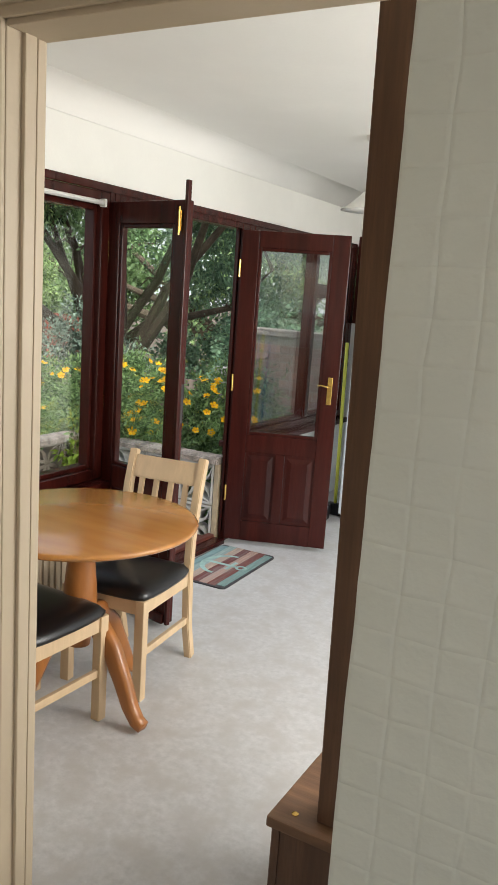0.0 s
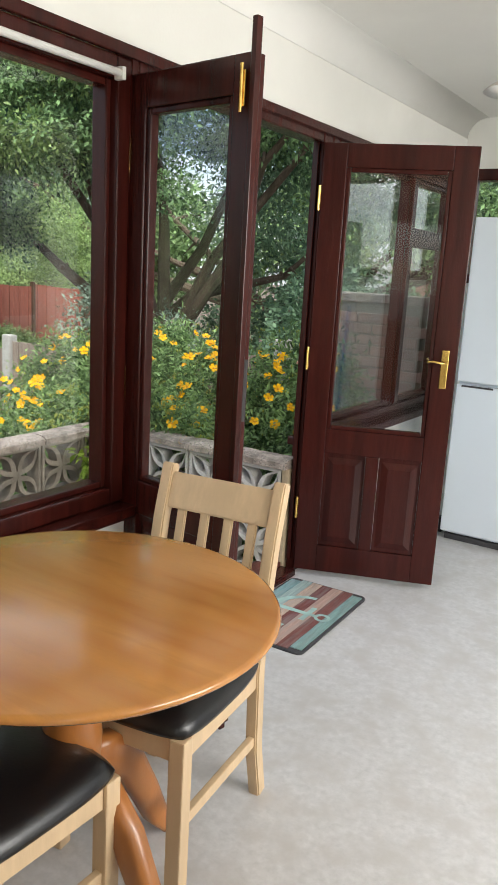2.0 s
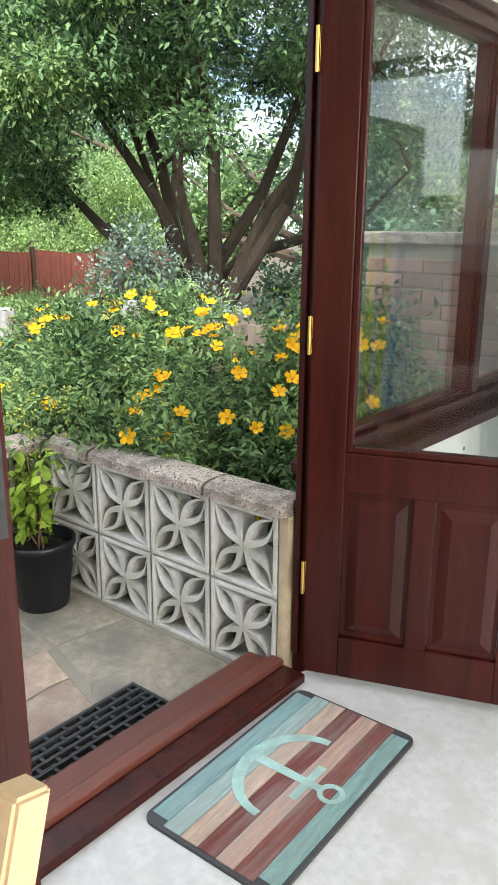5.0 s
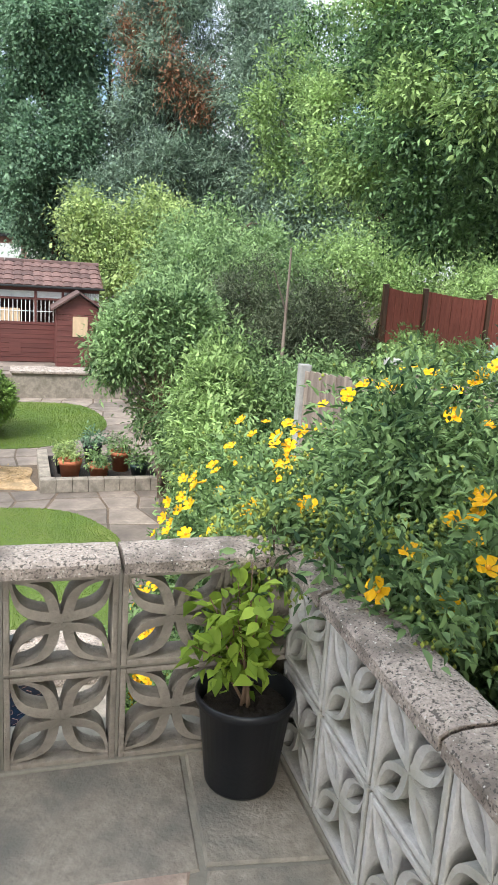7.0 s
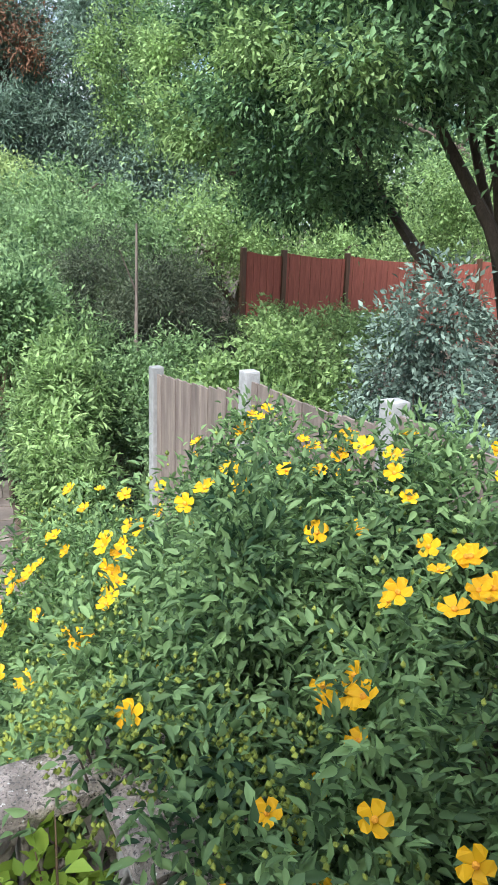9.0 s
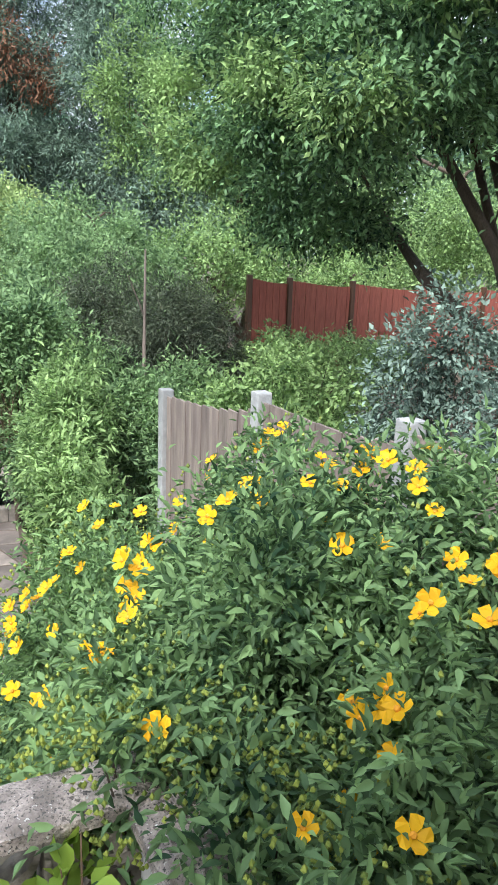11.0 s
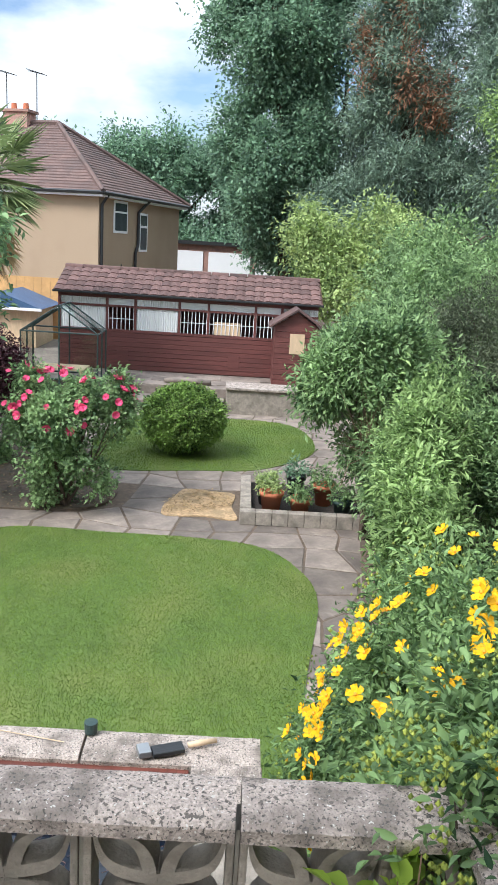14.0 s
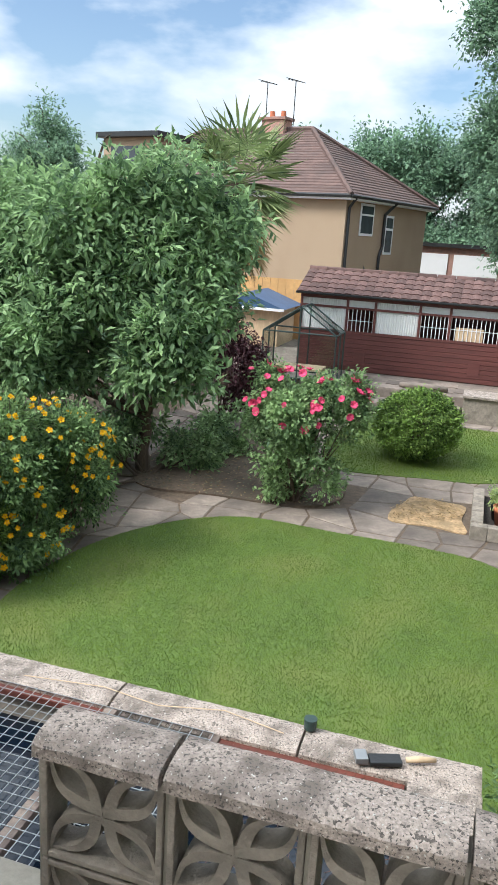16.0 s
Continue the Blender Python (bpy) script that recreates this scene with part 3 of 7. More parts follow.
def window(name, y0, y1, z0, z1, label, mullions=(), transom=None):
    """A fixed mahogany window in the west wall with stepped beads and a sill."""
    w = tagged(new(name), label, "window", "", "structure")
    xo, xi = -2.425, -2.335
    frame_bar(w, "window_frame", xo, y0, z0, xi, y0 + 0.06, z1)
    frame_bar(w, "window_frame", xo, y1 - 0.06, z0, xi, y1, z1)
    frame_bar(w, "window_frame", xo, y0 + 0.061, z1 - 0.065, xi, y1 - 0.061, z1)
    frame_bar(w, "window_frame", xo, y0 + 0.061, z0, xi, y1 - 0.061, z0 + 0.055)
    cuts = [y0 + 0.06, *mullions, y1 - 0.06]
    for a, b in zip(cuts, cuts[1:]):
        lo, hi = a + (0.03 if a in mullions else 0), b - (0.03 if b in mullions else 0)
        zz = [(z0 + 0.055, z1 - 0.065)]
        if transom and b == cuts[-1]:
            zz = [(z0 + 0.055, transom - 0.03), (transom + 0.03, z1 - 0.065)]
            frame_bar(w, "transom", xo + 0.01, lo, transom - 0.03, xi - 0.01, hi, transom + 0.03)
        for za, zb in zz:
            for ya, yb, zc, zd in ((lo, lo + 0.022, za, zb), (hi - 0.022, hi, za, zb), (lo + 0.023, hi - 0.023, za, za + 0.022), (lo + 0.023, hi - 0.023, zb - 0.022, zb)):
                frame_bar(w, "bead", -2.418, ya, zc, -2.36, yb, zd, b=0.005)
            pane = part("pane", one_box(-2.405, lo + 0.02, za + 0.02, -2.399, hi - 0.02, zb - 0.02), glass, w)
            pane.visible_shadow = False
    for m in mullions:
        frame_bar(w, "mullion", xo + 0.005, m - 0.03, z0 + 0.056, xi - 0.005, m + 0.03, z1 - 0.066)
    frame_bar(w, "window_sill", -2.47, y0, z0 - 0.045, -2.27, y1, z0 - 0.002, b=0.01)
    return w


window("window_1", 2.36, 3.86, 0.645, 2.02, "large mahogany window over the dining table")
window("window_2", 5.20, 6.94, 0.645, 2.04, "mahogany side window behind the open door", mullions=(6.25,), transom=1.66)
jambs = tagged(new("door_frame_1"), "mahogany frame of the open double doors", "door frame", "", "structure")
frame_bar(jambs, "jamb", -2.425, 3.862, -0.1, -2.335, 3.895, 2.04)
frame_bar(jambs, "jamb", -2.379, 5.112, -0.1, -2.335, 5.198, 2.04)
frame_bar(jambs, "outer_jamb", -2.425, 5.176, -0.1, -2.380, 5.198, 2.04)
frame_bar(jambs, "head", -2.425, 3.897, 1.985, -2.335, 5.111, 2.04)
frame_bar(jambs, "door_stop", -2.40, 3.896, 0.06, -2.375, 3.915, 1.984, b=0.003)
frame_bar(jambs, "door_stop", -2.372, 5.098, 0.06, -2.352, 5.111, 1.984, b=0.003)
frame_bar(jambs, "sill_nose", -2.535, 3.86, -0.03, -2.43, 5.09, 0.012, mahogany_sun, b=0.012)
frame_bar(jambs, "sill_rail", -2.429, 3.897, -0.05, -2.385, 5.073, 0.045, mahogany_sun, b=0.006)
frame_bar(jambs, "threshold", -2.384, 3.897, -0.05, -2.30, 5.073, 0.028, mahogany, b=0.008)
frame_bar(jambs, "head_trim", -2.335, 2.36, 2.02, -2.318, 6.94, 2.055, b=0.004)
cover = tagged(new("coving"), "white coving between wall and ceiling", "coving", "", "structure")
bm = bmesh.new()
prof = [(0, 0), (0.0, -0.12)] + [(0.122 - 0.121 * math.cos(k * math.pi / 20), -0.118 + 0.117 * math.sin(k * math.pi / 20)) for k in range(11)] + [(0.125, 0)]
for (a, b) in ((2.36, 6.99),):
    lo = [bm.verts.new((-2.329 + x, a, CEIL - 0.001 + z)) for x, z in prof]
    hi = [bm.verts.new((-2.329 + x, b, CEIL - 0.001 + z)) for x, z in prof]
    for k in range(len(prof)):
        q = (k + 1) % len(prof)
        bm.faces.new((lo[k], hi[k], hi[q], lo[q]))
    bm.faces.new(lo)
    bm.faces.new(hi[::-1])
part("cove", bm, ceiling_paint, cover, "", True)


def door_leaf(name, hinge, angle, width, label, astragal, handle, hand, stile=0.105):
    """A half-glazed panelled leaf; local x runs from the hinge, z up. hand: the side on which the hinges show."""
    H, T, S = 1.95, 0.045, stile
    d = thing(name, pose(hinge[0], hinge[1], 0.03, 0, 0, angle), label, "door", "double doors")
    d["kind"] = "structure"
    y0, y1 = -T / 2, T / 2

    def bar(n, x0, z0, x1, z1, ya=y0, yb=y1, b=0.004, mat=mahogany, lab=""):
        return part(n, one_box(x0, ya, z0, x1, yb, z1, b), mat, d, lab)

    bar("stile", 0, 0, S, H)
    bar("stile", width - S, 0, width, H)
    bar("top_rail", S, H - 0.10, width - S, H)
    bar("lock_rail", S, 0.585, width - S, 0.70)
    bar("bottom_rail", S, 0, width - S, 0.13)
    mid = width / 2
    bar("muntin", mid - 0.03, 0.13, mid + 0.03, 0.585)
    for a, b in ((S, mid - 0.03), (mid + 0.03, width - S)):
        bm = bmesh.new()
        box(bm, a + 0.001, -0.008, 0.131, b - 0.001, 0.008, 0.584)
        for sgn in (-1, 1):
            o = [(a + 0.015, 0.15), (b - 0.015, 0.15), (b - 0.015, 0.565), (a + 0.015, 0.565)]
            i = [(a + 0.045, 0.18), (b - 0.045, 0.18), (b - 0.045, 0.535), (a + 0.045, 0.535)]
            vo = [bm.verts.new((x, sgn * 0.0085, z)) for x, z in o]
            vi = [bm.verts.new((x, sgn * 0.019, z)) for x, z in i]
            for k in range(4):
                q = (k + 1) % 4
                bm.faces.new((vo[k], vo[q], vi[q], vi[k]) if sgn > 0 else (vo[q], vo[k], vi[k], vi[q]))
            bm.faces.new(vi if sgn < 0 else vi[::-1])
        bmesh.ops.recalc_face_normals(bm, faces=bm.faces)
        part("panel", bm, mahogany, d)
    for a, b, c, e in ((S, 0.70, S + 0.018, H - 0.10), (width - S - 0.018, 0.70, width - S, H - 0.10), (S + 0.019, 0.70, width - S - 0.019, 0.718), (S + 0.019, H - 0.118, width - S - 0.019, H - 0.10)):
        bar("glazing_bead", a, b, c, e, -0.016, 0.016, 0.004)
    pane = part("pane", one_box(S + 0.012, -0.003, 0.712, width - S - 0.012, 0.003, H - 0.112), glass, d)
    pane.visible_shadow = False
    bar("weather_bar", 0.02, -0.001, width - 0.01, 0.05, -hand * (T / 2 + 0.02) if hand > 0 else y1, y0 if hand > 0 else T / 2 + 0.02, 0.006)
    for z in (0.31, 1.02, 1.72):
        bm = bmesh.new()
        box(bm, -0.012, y0 - 0.001, z - 0.05, 0.0005, y1 + 0.001, z + 0.05, 0.001)
        tube(bm, [(-0.006, hand * (T / 2 + 0.004), z - 0.052), (-0.006, hand * (T / 2 + 0.004), z + 0.052)], 0.006, 8)
        part("hinge", bm, brass, d, "brass butt hinge")
    if astragal:
        bar("astragal", width, 0.0, width + 0.018, H + 0.08, -0.034, -0.012, 0.003)
        for z in (1.86,):
            bm = bmesh.new()
            box(bm, width - 0.035, -T / 2 - 0.012, z - 0.045, width - 0.015, -T / 2, z + 0.045, 0.002)
            tube(bm, [(width - 0.025, -T / 2 - 0.016, z - 0.06), (width - 0.025, -T / 2 - 0.016, z + 0.06)], 0.005, 8)
            part("bolt", bm, brass, d, "brass sliding bolt")
        part("keep_plate", one_box(width, -0.010, 0.97, width + 0.003, 0.016, 1.15, 0.001), black_metal, d, "dark lock keep")
    if handle:
        for sgn in (-1, 1):
            bm = bmesh.new()
            box(bm, width - 0.069, sgn * T / 2 if sgn > 0 else -T / 2 - 0.008, 0.93, width - 0.037, T / 2 + 0.008 if sgn > 0 else -T / 2, 1.10, 0.003)
            part("handle_plate", bm, brass, d, "brass handle plate")
            bm = bmesh.new()
            yy = sgn * (T / 2 + 0.008)
            tube(bm, [(width - 0.053, yy, 1.045), (width - 0.053, yy + sgn * 0.035, 1.045), (width - 0.065, yy + sgn * 0.043, 1.045), (width - 0.105, yy + sgn * 0.040, 1.052), (width - 0.13, yy + sgn * 0.036, 1.046)], [0.006, 0.006, 0.0065, 0.005, 0.004], 8)
            part("lever", bm, brass, d, "brass lever handle", True)
    return d


door_leaf("door_1", (-2.325, 5.10), 21.4, 0.655, "dark red mahogany half-glazed door, standing open", False, True, -1)
door_leaf("door_2", (-2.335, 3.885), -10.5, 0.505, "dark red mahogany half-glazed door, opened into the room", True, False, 1, 0.07)

# end window behind the fridge
endw = tagged(new("window_3"), "dark-framed frosted window at the end of the room", "window", "", "structure")
frame_bar(endw, "window_frame", -2.33, 6.985, 1.42, -2.25, 7.1, 2.12)
frame_bar(endw, "window_frame", -0.2, 6.985, 1.42, -0.12, 7.1, 2.12)
frame_bar(endw, "window_frame", -2.249, 6.985, 2.05, -0.201, 7.1, 2.12)
frame_bar(endw, "window_frame", -2.249, 6.985, 1.42, -0.201, 7.1, 1.48)
pane = part("pane", one_box(-2.255, 7.04, 1.475, -0.195, 7.046, 2.055), glass, endw)
pane.visible_shadow = False
struct("wall_end_side", one_box(-0.119, 7.0, 1.42, 1.3, 7.12, 2.12), white_paint, "white painted end wall", "wall")
struct("wall_corner_post", one_box(-2.43, 6.942, 0.6, -2.335, 7.0, 2.05), mahogany, "mahogany corner post", "post")
# unseen window frame, made up to go with the east fill lamp
east = tagged(new("added_window"), "white side frames of an unseen window added with the fill lamp", "window", "", "structure")
part("window_frame", one_box(1.33, 3.2, 0.9, 1.38, 3.26, 2.1, 0.004), upvc, east)
part("window_frame", one_box(1.33, 6.94, 0.9, 1.38, 7.0, 2.1, 0.004), upvc, east)


# ---- dining table ----
def dining_table(x, y, r):
    t = thing("dining_table", Matrix.Translation((x, y, 0)), "round honey-coloured pedestal dining table", "table")
    bm = bmesh.new()
    lathe(bm, [(0.0, 0.722), (r - 0.03, 0.722), (r - 0.012, 0.727), (r - 0.002, 0.736), (r, 0.741), (r - 0.004, 0.747), (r - 0.012, 0.750), (0.0, 0.750)], 72)
    part("tabletop", bm, table_wood, t, "", True)
    bm = bmesh.new()
    box(bm, -0.30, -0.04, 0.69, 0.30, 0.04, 0.721, 0.006)
    box(bm, -0.035, -0.30, 0.69, 0.035, 0.30, 0.7215, 0.006)
    part("bearer", bm, leg_wood, t)
    bm = bmesh.new()
    lathe(bm, [(0.0, 0.25), (0.042, 0.25), (0.048, 0.30), (0.06, 0.36), (0.064, 0.44), (0.056, 0.54), (0.05, 0.60), (0.062, 0.63), (0.062, 0.69), (0.0, 0.69)], 24)
    part("pedestal", bm, leg_wood, t, "", True)
    for a in (-4, 86, 176, 262):
        bm = bmesh.new()
        pts = [(0.03, 0, 0.36), (0.10, 0, 0.35), (0.17, 0, 0.28), (0.23, 0, 0.17), (0.27, 0, 0.085), (0.305, 0, 0.040), (0.335, 0, 0.028)]
        wid = [0.040, 0.044, 0.040, 0.033, 0.028, 0.024, 0.020]
        rings = []
        for k, (p, w) in enumerate(zip(pts, wid)):
            q0, q1 = Vector(pts[max(k - 1, 0)]), Vector(pts[min(k + 1, len(pts) - 1)])
            dr = (q1 - q0).normalized()
            nn = Vector((-dr.z, 0, dr.x))
            rings.append([bm.verts.new(Vector(p) + nn * s * w + Vector((0, e * 0.024, 0))) for s, e in ((1, 0.7), (0.6, 1), (-0.6, 1), (-1, 0.7), (-1, -0.7), (-0.6, -1), (0.6, -1), (1, -0.7))])
        for ra, rb in zip(rings, rings[1:]):
            for k in range(8):
                bm.faces.new((ra[k], ra[(k + 1) % 8], rb[(k + 1) % 8], rb[k]))
        bm.faces.new(rings[0])
        bm.faces.new(rings[-1][::-1])
        bmesh.ops.recalc_face_normals(bm, faces=bm.faces)
        bmesh.ops.transform(bm, matrix=Matrix.Rotation(radians(a), 4, "Z"), verts=bm.verts)
        for v in bm.verts:
            v.co.z = max(v.co.z, 0.0)
        part("leg", bm, leg_wood, t, "", True)
    return t


dining_table(-1.728, 3.03, 0.43)


# ---- chairs ----
def bent_board(pts, w, th, bm):
    """A board swept in the local yz plane, w wide along x and th thick."""
    rings = []
    pts = [Vector(p) for p in pts]
    for k, p in enumerate(pts):
        dr = (pts[min(k + 1, len(pts) - 1)] - pts[max(k - 1, 0)]).normalized()
        nn = Vector((0, -dr.z, dr.y))
        rings.append([bm.verts.new(p + nn * a * th / 2 + Vector((b * w / 2, 0, 0))) for a, b in ((1, 1), (1, -1), (-1, -1), (-1, 1))])
    for ra, rb in zip(rings, rings[1:]):
        for k in range(4):
            bm.faces.new((ra[k], ra[(k + 1) % 4], rb[(k + 1) % 4], rb[k]))
    bm.faces.new(rings[0])
    bm.faces.new(rings[-1][::-1])
    bmesh.ops.recalc_face_normals(bm, faces=bm.faces)
    bmesh.ops.bevel(bm, geom=[e for e in bm.edges if e.calc_face_angle(0) > 0.8], offset=0.004, segments=2, affect="EDGES")


def dining_chair(m, label):
    """Origin under the seat's middle; the back is on +y."""
    W, Dp = 0.38, 0.42
    c = thing("dining_chair", m, label, "chair", "chairs round the table")
    for sx in (-1, 1):
        bm = bmesh.new()
        bent_board([(sx * (W / 2 - 0.02), Dp / 2 + 0.035, 0), (sx * (W / 2 - 0.02), Dp / 2 - 0.005, 0.16), (sx * (W / 2 - 0.02), Dp / 2 - 0.02, 0.40), (sx * (W / 2 - 0.02), Dp / 2 - 0.01, 0.55), (sx * (W / 2 - 0.02), Dp / 2 + 0.03, 0.75), (sx * (W / 2 - 0.02), Dp / 2 + 0.072, 0.892)], 0.034, 0.04, bm)
        part("back_leg", bm, pale_wood, c)
        part("leg", one_box(sx * (W / 2 - 0.02) - 0.02, -Dp / 2, 0, sx * (W / 2 - 0.02) + 0.02, -Dp / 2 + 0.04, 0.415, 0.004), pale_wood, c)
        part("side_rail", one_box(sx * (W / 2 - 0.02) - 0.011, -Dp / 2 + 0.04, 0.355, sx * (W / 2 - 0.02) + 0.011, Dp / 2 - 0.04, 0.415, 0.003), pale_wood, c)
        part("stretcher", one_box(sx * (W / 2 - 0.02) - 0.009, -Dp / 2 + 0.035, 0.175, sx * (W / 2 - 0.02) + 0.009, Dp / 2 - 0.02, 0.205, 0.003), pale_wood, c)
    part("front_rail", one_box(-W / 2 + 0.04, -Dp / 2 + 0.008, 0.355, W / 2 - 0.04, -Dp / 2 + 0.03, 0.415, 0.003), pale_wood, c)
    part("back_rail", one_box(-W / 2 + 0.04, Dp / 2 - 0.03, 0.355, W / 2 - 0.04, Dp / 2 - 0.008, 0.415, 0.003), pale_wood, c)
    bm = bmesh.new()
    bent_board([(0, Dp / 2 + 0.035, 0.775), (0, Dp / 2 + 0.05, 0.82), (0, Dp / 2 + 0.066, 0.87)], W - 0.07, 0.022, bm)
    part("top_rail", bm, pale_wood, c)
    bm = bmesh.new()
    bent_board([(0, Dp / 2 - 0.008, 0.545), (0, Dp / 2 - 0.001, 0.585)], W - 0.07, 0.02, bm)
    part("lower_rail", bm, pale_wood, c)
    for k in range(4):
        bm = bmesh.new()
        x = -0.108 + 0.072 * k
        bent_board([(x, Dp / 2 - 0.002, 0.58), (x, Dp / 2 + 0.012, 0.66), (x, Dp / 2 + 0.037, 0.78)], 0.028, 0.012, bm)
        part("slat", bm, pale_wood, c)
    bm = bmesh.new()
    n = 12
    top, low = {}, {}
    for i in range(n + 1):
        for j in range(n + 1):
            u, v = i / n * 2 - 1, j / n * 2 - 1
            e = max(abs(u), abs(v))
            sq = 1 - 0.10 * (abs(u) * abs(v)) ** 3
            x, y = u * (W / 2 + 0.012) * sq, v * (Dp / 2 + 0.0) * sq - 0.012
            top[i, j] = bm.verts.new((x, y, 0.43 + 0.042 * (1 - e ** 6) * (0.82 + 0.18 * (1 - e * e))))
            low[i, j] = bm.verts.new((x * 0.985, y * 0.985, 0.416))
    for i in range(n):
        for j in range(n):
            bm.faces.new((top[i, j], top[i + 1, j], top[i + 1, j + 1], top[i, j + 1]))
            bm.faces.new((low[i, j], low[i, j + 1], low[i + 1, j + 1], low[i + 1, j]))
    for i in range(n):
        for a, b in (((i, 0), (i + 1, 0)), ((n, i), (n, i + 1)), ((i + 1, n), (i, n)), ((0, i + 1), (0, i))):
            bm.faces.new((top[b], top[a], low[a], low[b]))
    part("seat", bm, leather, c, "padded black leather seat", True)
    return c


dining_chair(pose(-1.746, 3.36, 0, 0, 0, 6.3), "pale wooden slat-back dining chair with a black leather seat")
dining_chair(pose(-1.77, 2.81, 0, 0, 0, 178), "pale wooden dining chair pushed under the round table")


# ---- door mat inside ----
def mat_rug():
    m = thing("doormat", pose(-2.085, 4.70, 0.0, 0, 0, 2), "striped teal, cream and brown plank-pattern doormat with an anchor", "doormat")
    L, Wd = 0.66, 0.38
    poly = []
    for cx, cy, a0 in ((Wd / 2 - 0.03, L / 2 - 0.03, 0), (-Wd / 2 + 0.03, L / 2 - 0.03, 90), (-Wd / 2 + 0.03, -L / 2 + 0.03, 180), (Wd / 2 - 0.03, -L / 2 + 0.03, 270)):
        poly += [(cx + 0.03 * math.cos(radians(a0 + k * 22.5)), cy + 0.03 * math.sin(radians(a0 + k * 22.5))) for k in range(5)]
    bm = bmesh.new()
    prism(bm, poly, 0, 0.009)
    part("backing", bm, grey_rubber, m)
    tones = [(0.20, 0.33, 0.34), (0.30, 0.40, 0.39), (0.47, 0.35, 0.28), (0.16, 0.05, 0.045), (0.44, 0.29, 0.24), (0.19, 0.07, 0.06), (0.21, 0.33, 0.32)]
    n = len(tones)
    for k, tone in enumerate(tones):
        a, b = -Wd / 2 + 0.01 + k * (Wd - 0.02) / n, -Wd / 2 + 0.01 + (k + 1) * (Wd - 0.02) / n
        stripe = material("mat_stripe", tone, 0.95, vary=0.3, scale=40, bump=0.5, bump_scale=200, stretch=(3, 0.3, 1), second=tuple(v * 0.6 + 0.12 for v in tone), second_scale=14)
        inset = 0.018 if k in (0, n - 1) else 0.0
        part("stripe", one_box(a, -L / 2 + 0.01 + inset, 0.009, b - 0.0015, L / 2 - 0.01 - inset, 0.0125, 0.001), stripe, m)
    anchor = material("mat_anchor", (0.36, 0.55, 0.52), 0.95, vary=0.2, scale=40, bump=0.4, second=(0.28, 0.40, 0.38), second_scale=20)
    bm = bmesh.new()

    def band(pts, w0, w1, lift=0.0138):
        """A raised ribbon that follows points, tapering from one width to another."""
        rows = []
        for i, p in enumerate(pts):
            q0, q1 = Vector(pts[max(i - 1, 0)]), Vector(pts[min(i + 1, len(pts) - 1)])
            d = (q1 - q0).normalized()
            w = (w0 + (w1 - w0) * i / (len(pts) - 1)) / 2
            o = Vector((-d.y, d.x)) * w
            rows.append([bm.verts.new((p[0] + e * o.x, p[1] + e * o.y, z)) for e, z in ((1, 0.0127), (1, lift), (-1, lift), (-1, 0.0127))])
        for ra, rb in zip(rows, rows[1:]):
            for k in range(3):
                bm.faces.new((ra[k], ra[k + 1], rb[k + 1], rb[k]))
    band([(-0.10, 0.0), (0.0, 0.0), (0.09, 0.0)], 0.03, 0.022)
    band([(0.055, 0.07), (0.055, 0.0), (0.055, -0.07)], 0.022, 0.022, 0.0143)
    band([(0.122 + 0.028 * math.cos(a), 0.028 * math.sin(a)) for a in [k * math.pi / 8 for k in range(17)]], 0.014, 0.014, 0.0147)
    arc = [(0.02 - 0.135 * math.cos(a), 0.16 * math.sin(a)) for a in [k * math.pi / 18 for k in range(10)]]
    band(arc, 0.036, 0.02, 0.0141)
    band([(x, -y) for x, y in arc], 0.036, 0.02, 0.0145)
    bmesh.ops.recalc_face_normals(bm, faces=bm.faces)
    part("anchor", bm, anchor, m, "faded turquoise anchor")


mat_rug()


# ---- fridge freezer, with an ornament on it ----
fr = thing("fridge_freezer", pose(-1.94, 6.09, 0), "tall white fridge freezer against the end wall", "fridge")
part("body", one_box(0.0, 0.05, 0.03, 0.55, 0.62, 1.76, 0.006), fridge_white, fr)
part("freezer_door", one_box(0, 0, 0.05, 0.55, 0.048, 0.885, 0.01), fridge_white, fr)
part("fridge_door", one_box(0, 0, 0.90, 0.55, 0.048, 1.76, 0.01), fridge_white, fr)
part("plinth", one_box(0.02, 0.03, 0.0, 0.53, 0.6, 0.03), grey_rubber, fr)
# the handle recess's shade is a dark strip laid on the white door
part("grip_shade", one_box(0.03, -0.004, 0.874, 0.20, 0.002, 0.884, 0.002), grey_rubber, fr, "dark strip standing in for the handle recess's shade")
part("badge", one_box(0.33, -0.003, 1.62, 0.37, 0.001, 1.63, 0.001), galv, fr)
orn = thing("bird_ornament", pose(-1.72, 6.3, 1.76), "small dark and white bird ornament on the fridge", "ornament")
bm = bmesh.new()
lathe(bm, [(0.0, 0), (0.075, 0), (0.08, 0.02), (0.06, 0.045), (0.0, 0.05)], 16)
part("stand", bm, dark_wood, orn, "", True)
bm = bmesh.new()
tube(bm, [(-0.07, 0, 0.05), (-0.03, 0, 0.10), (0.02, 0, 0.15), (0.035, 0, 0.19), (0.03, 0, 0.215)], [0.012, 0.045, 0.04, 0.024, 0.008], 12)
part("bird_body", bm, white_plastic, orn, "grey-white bird", True)


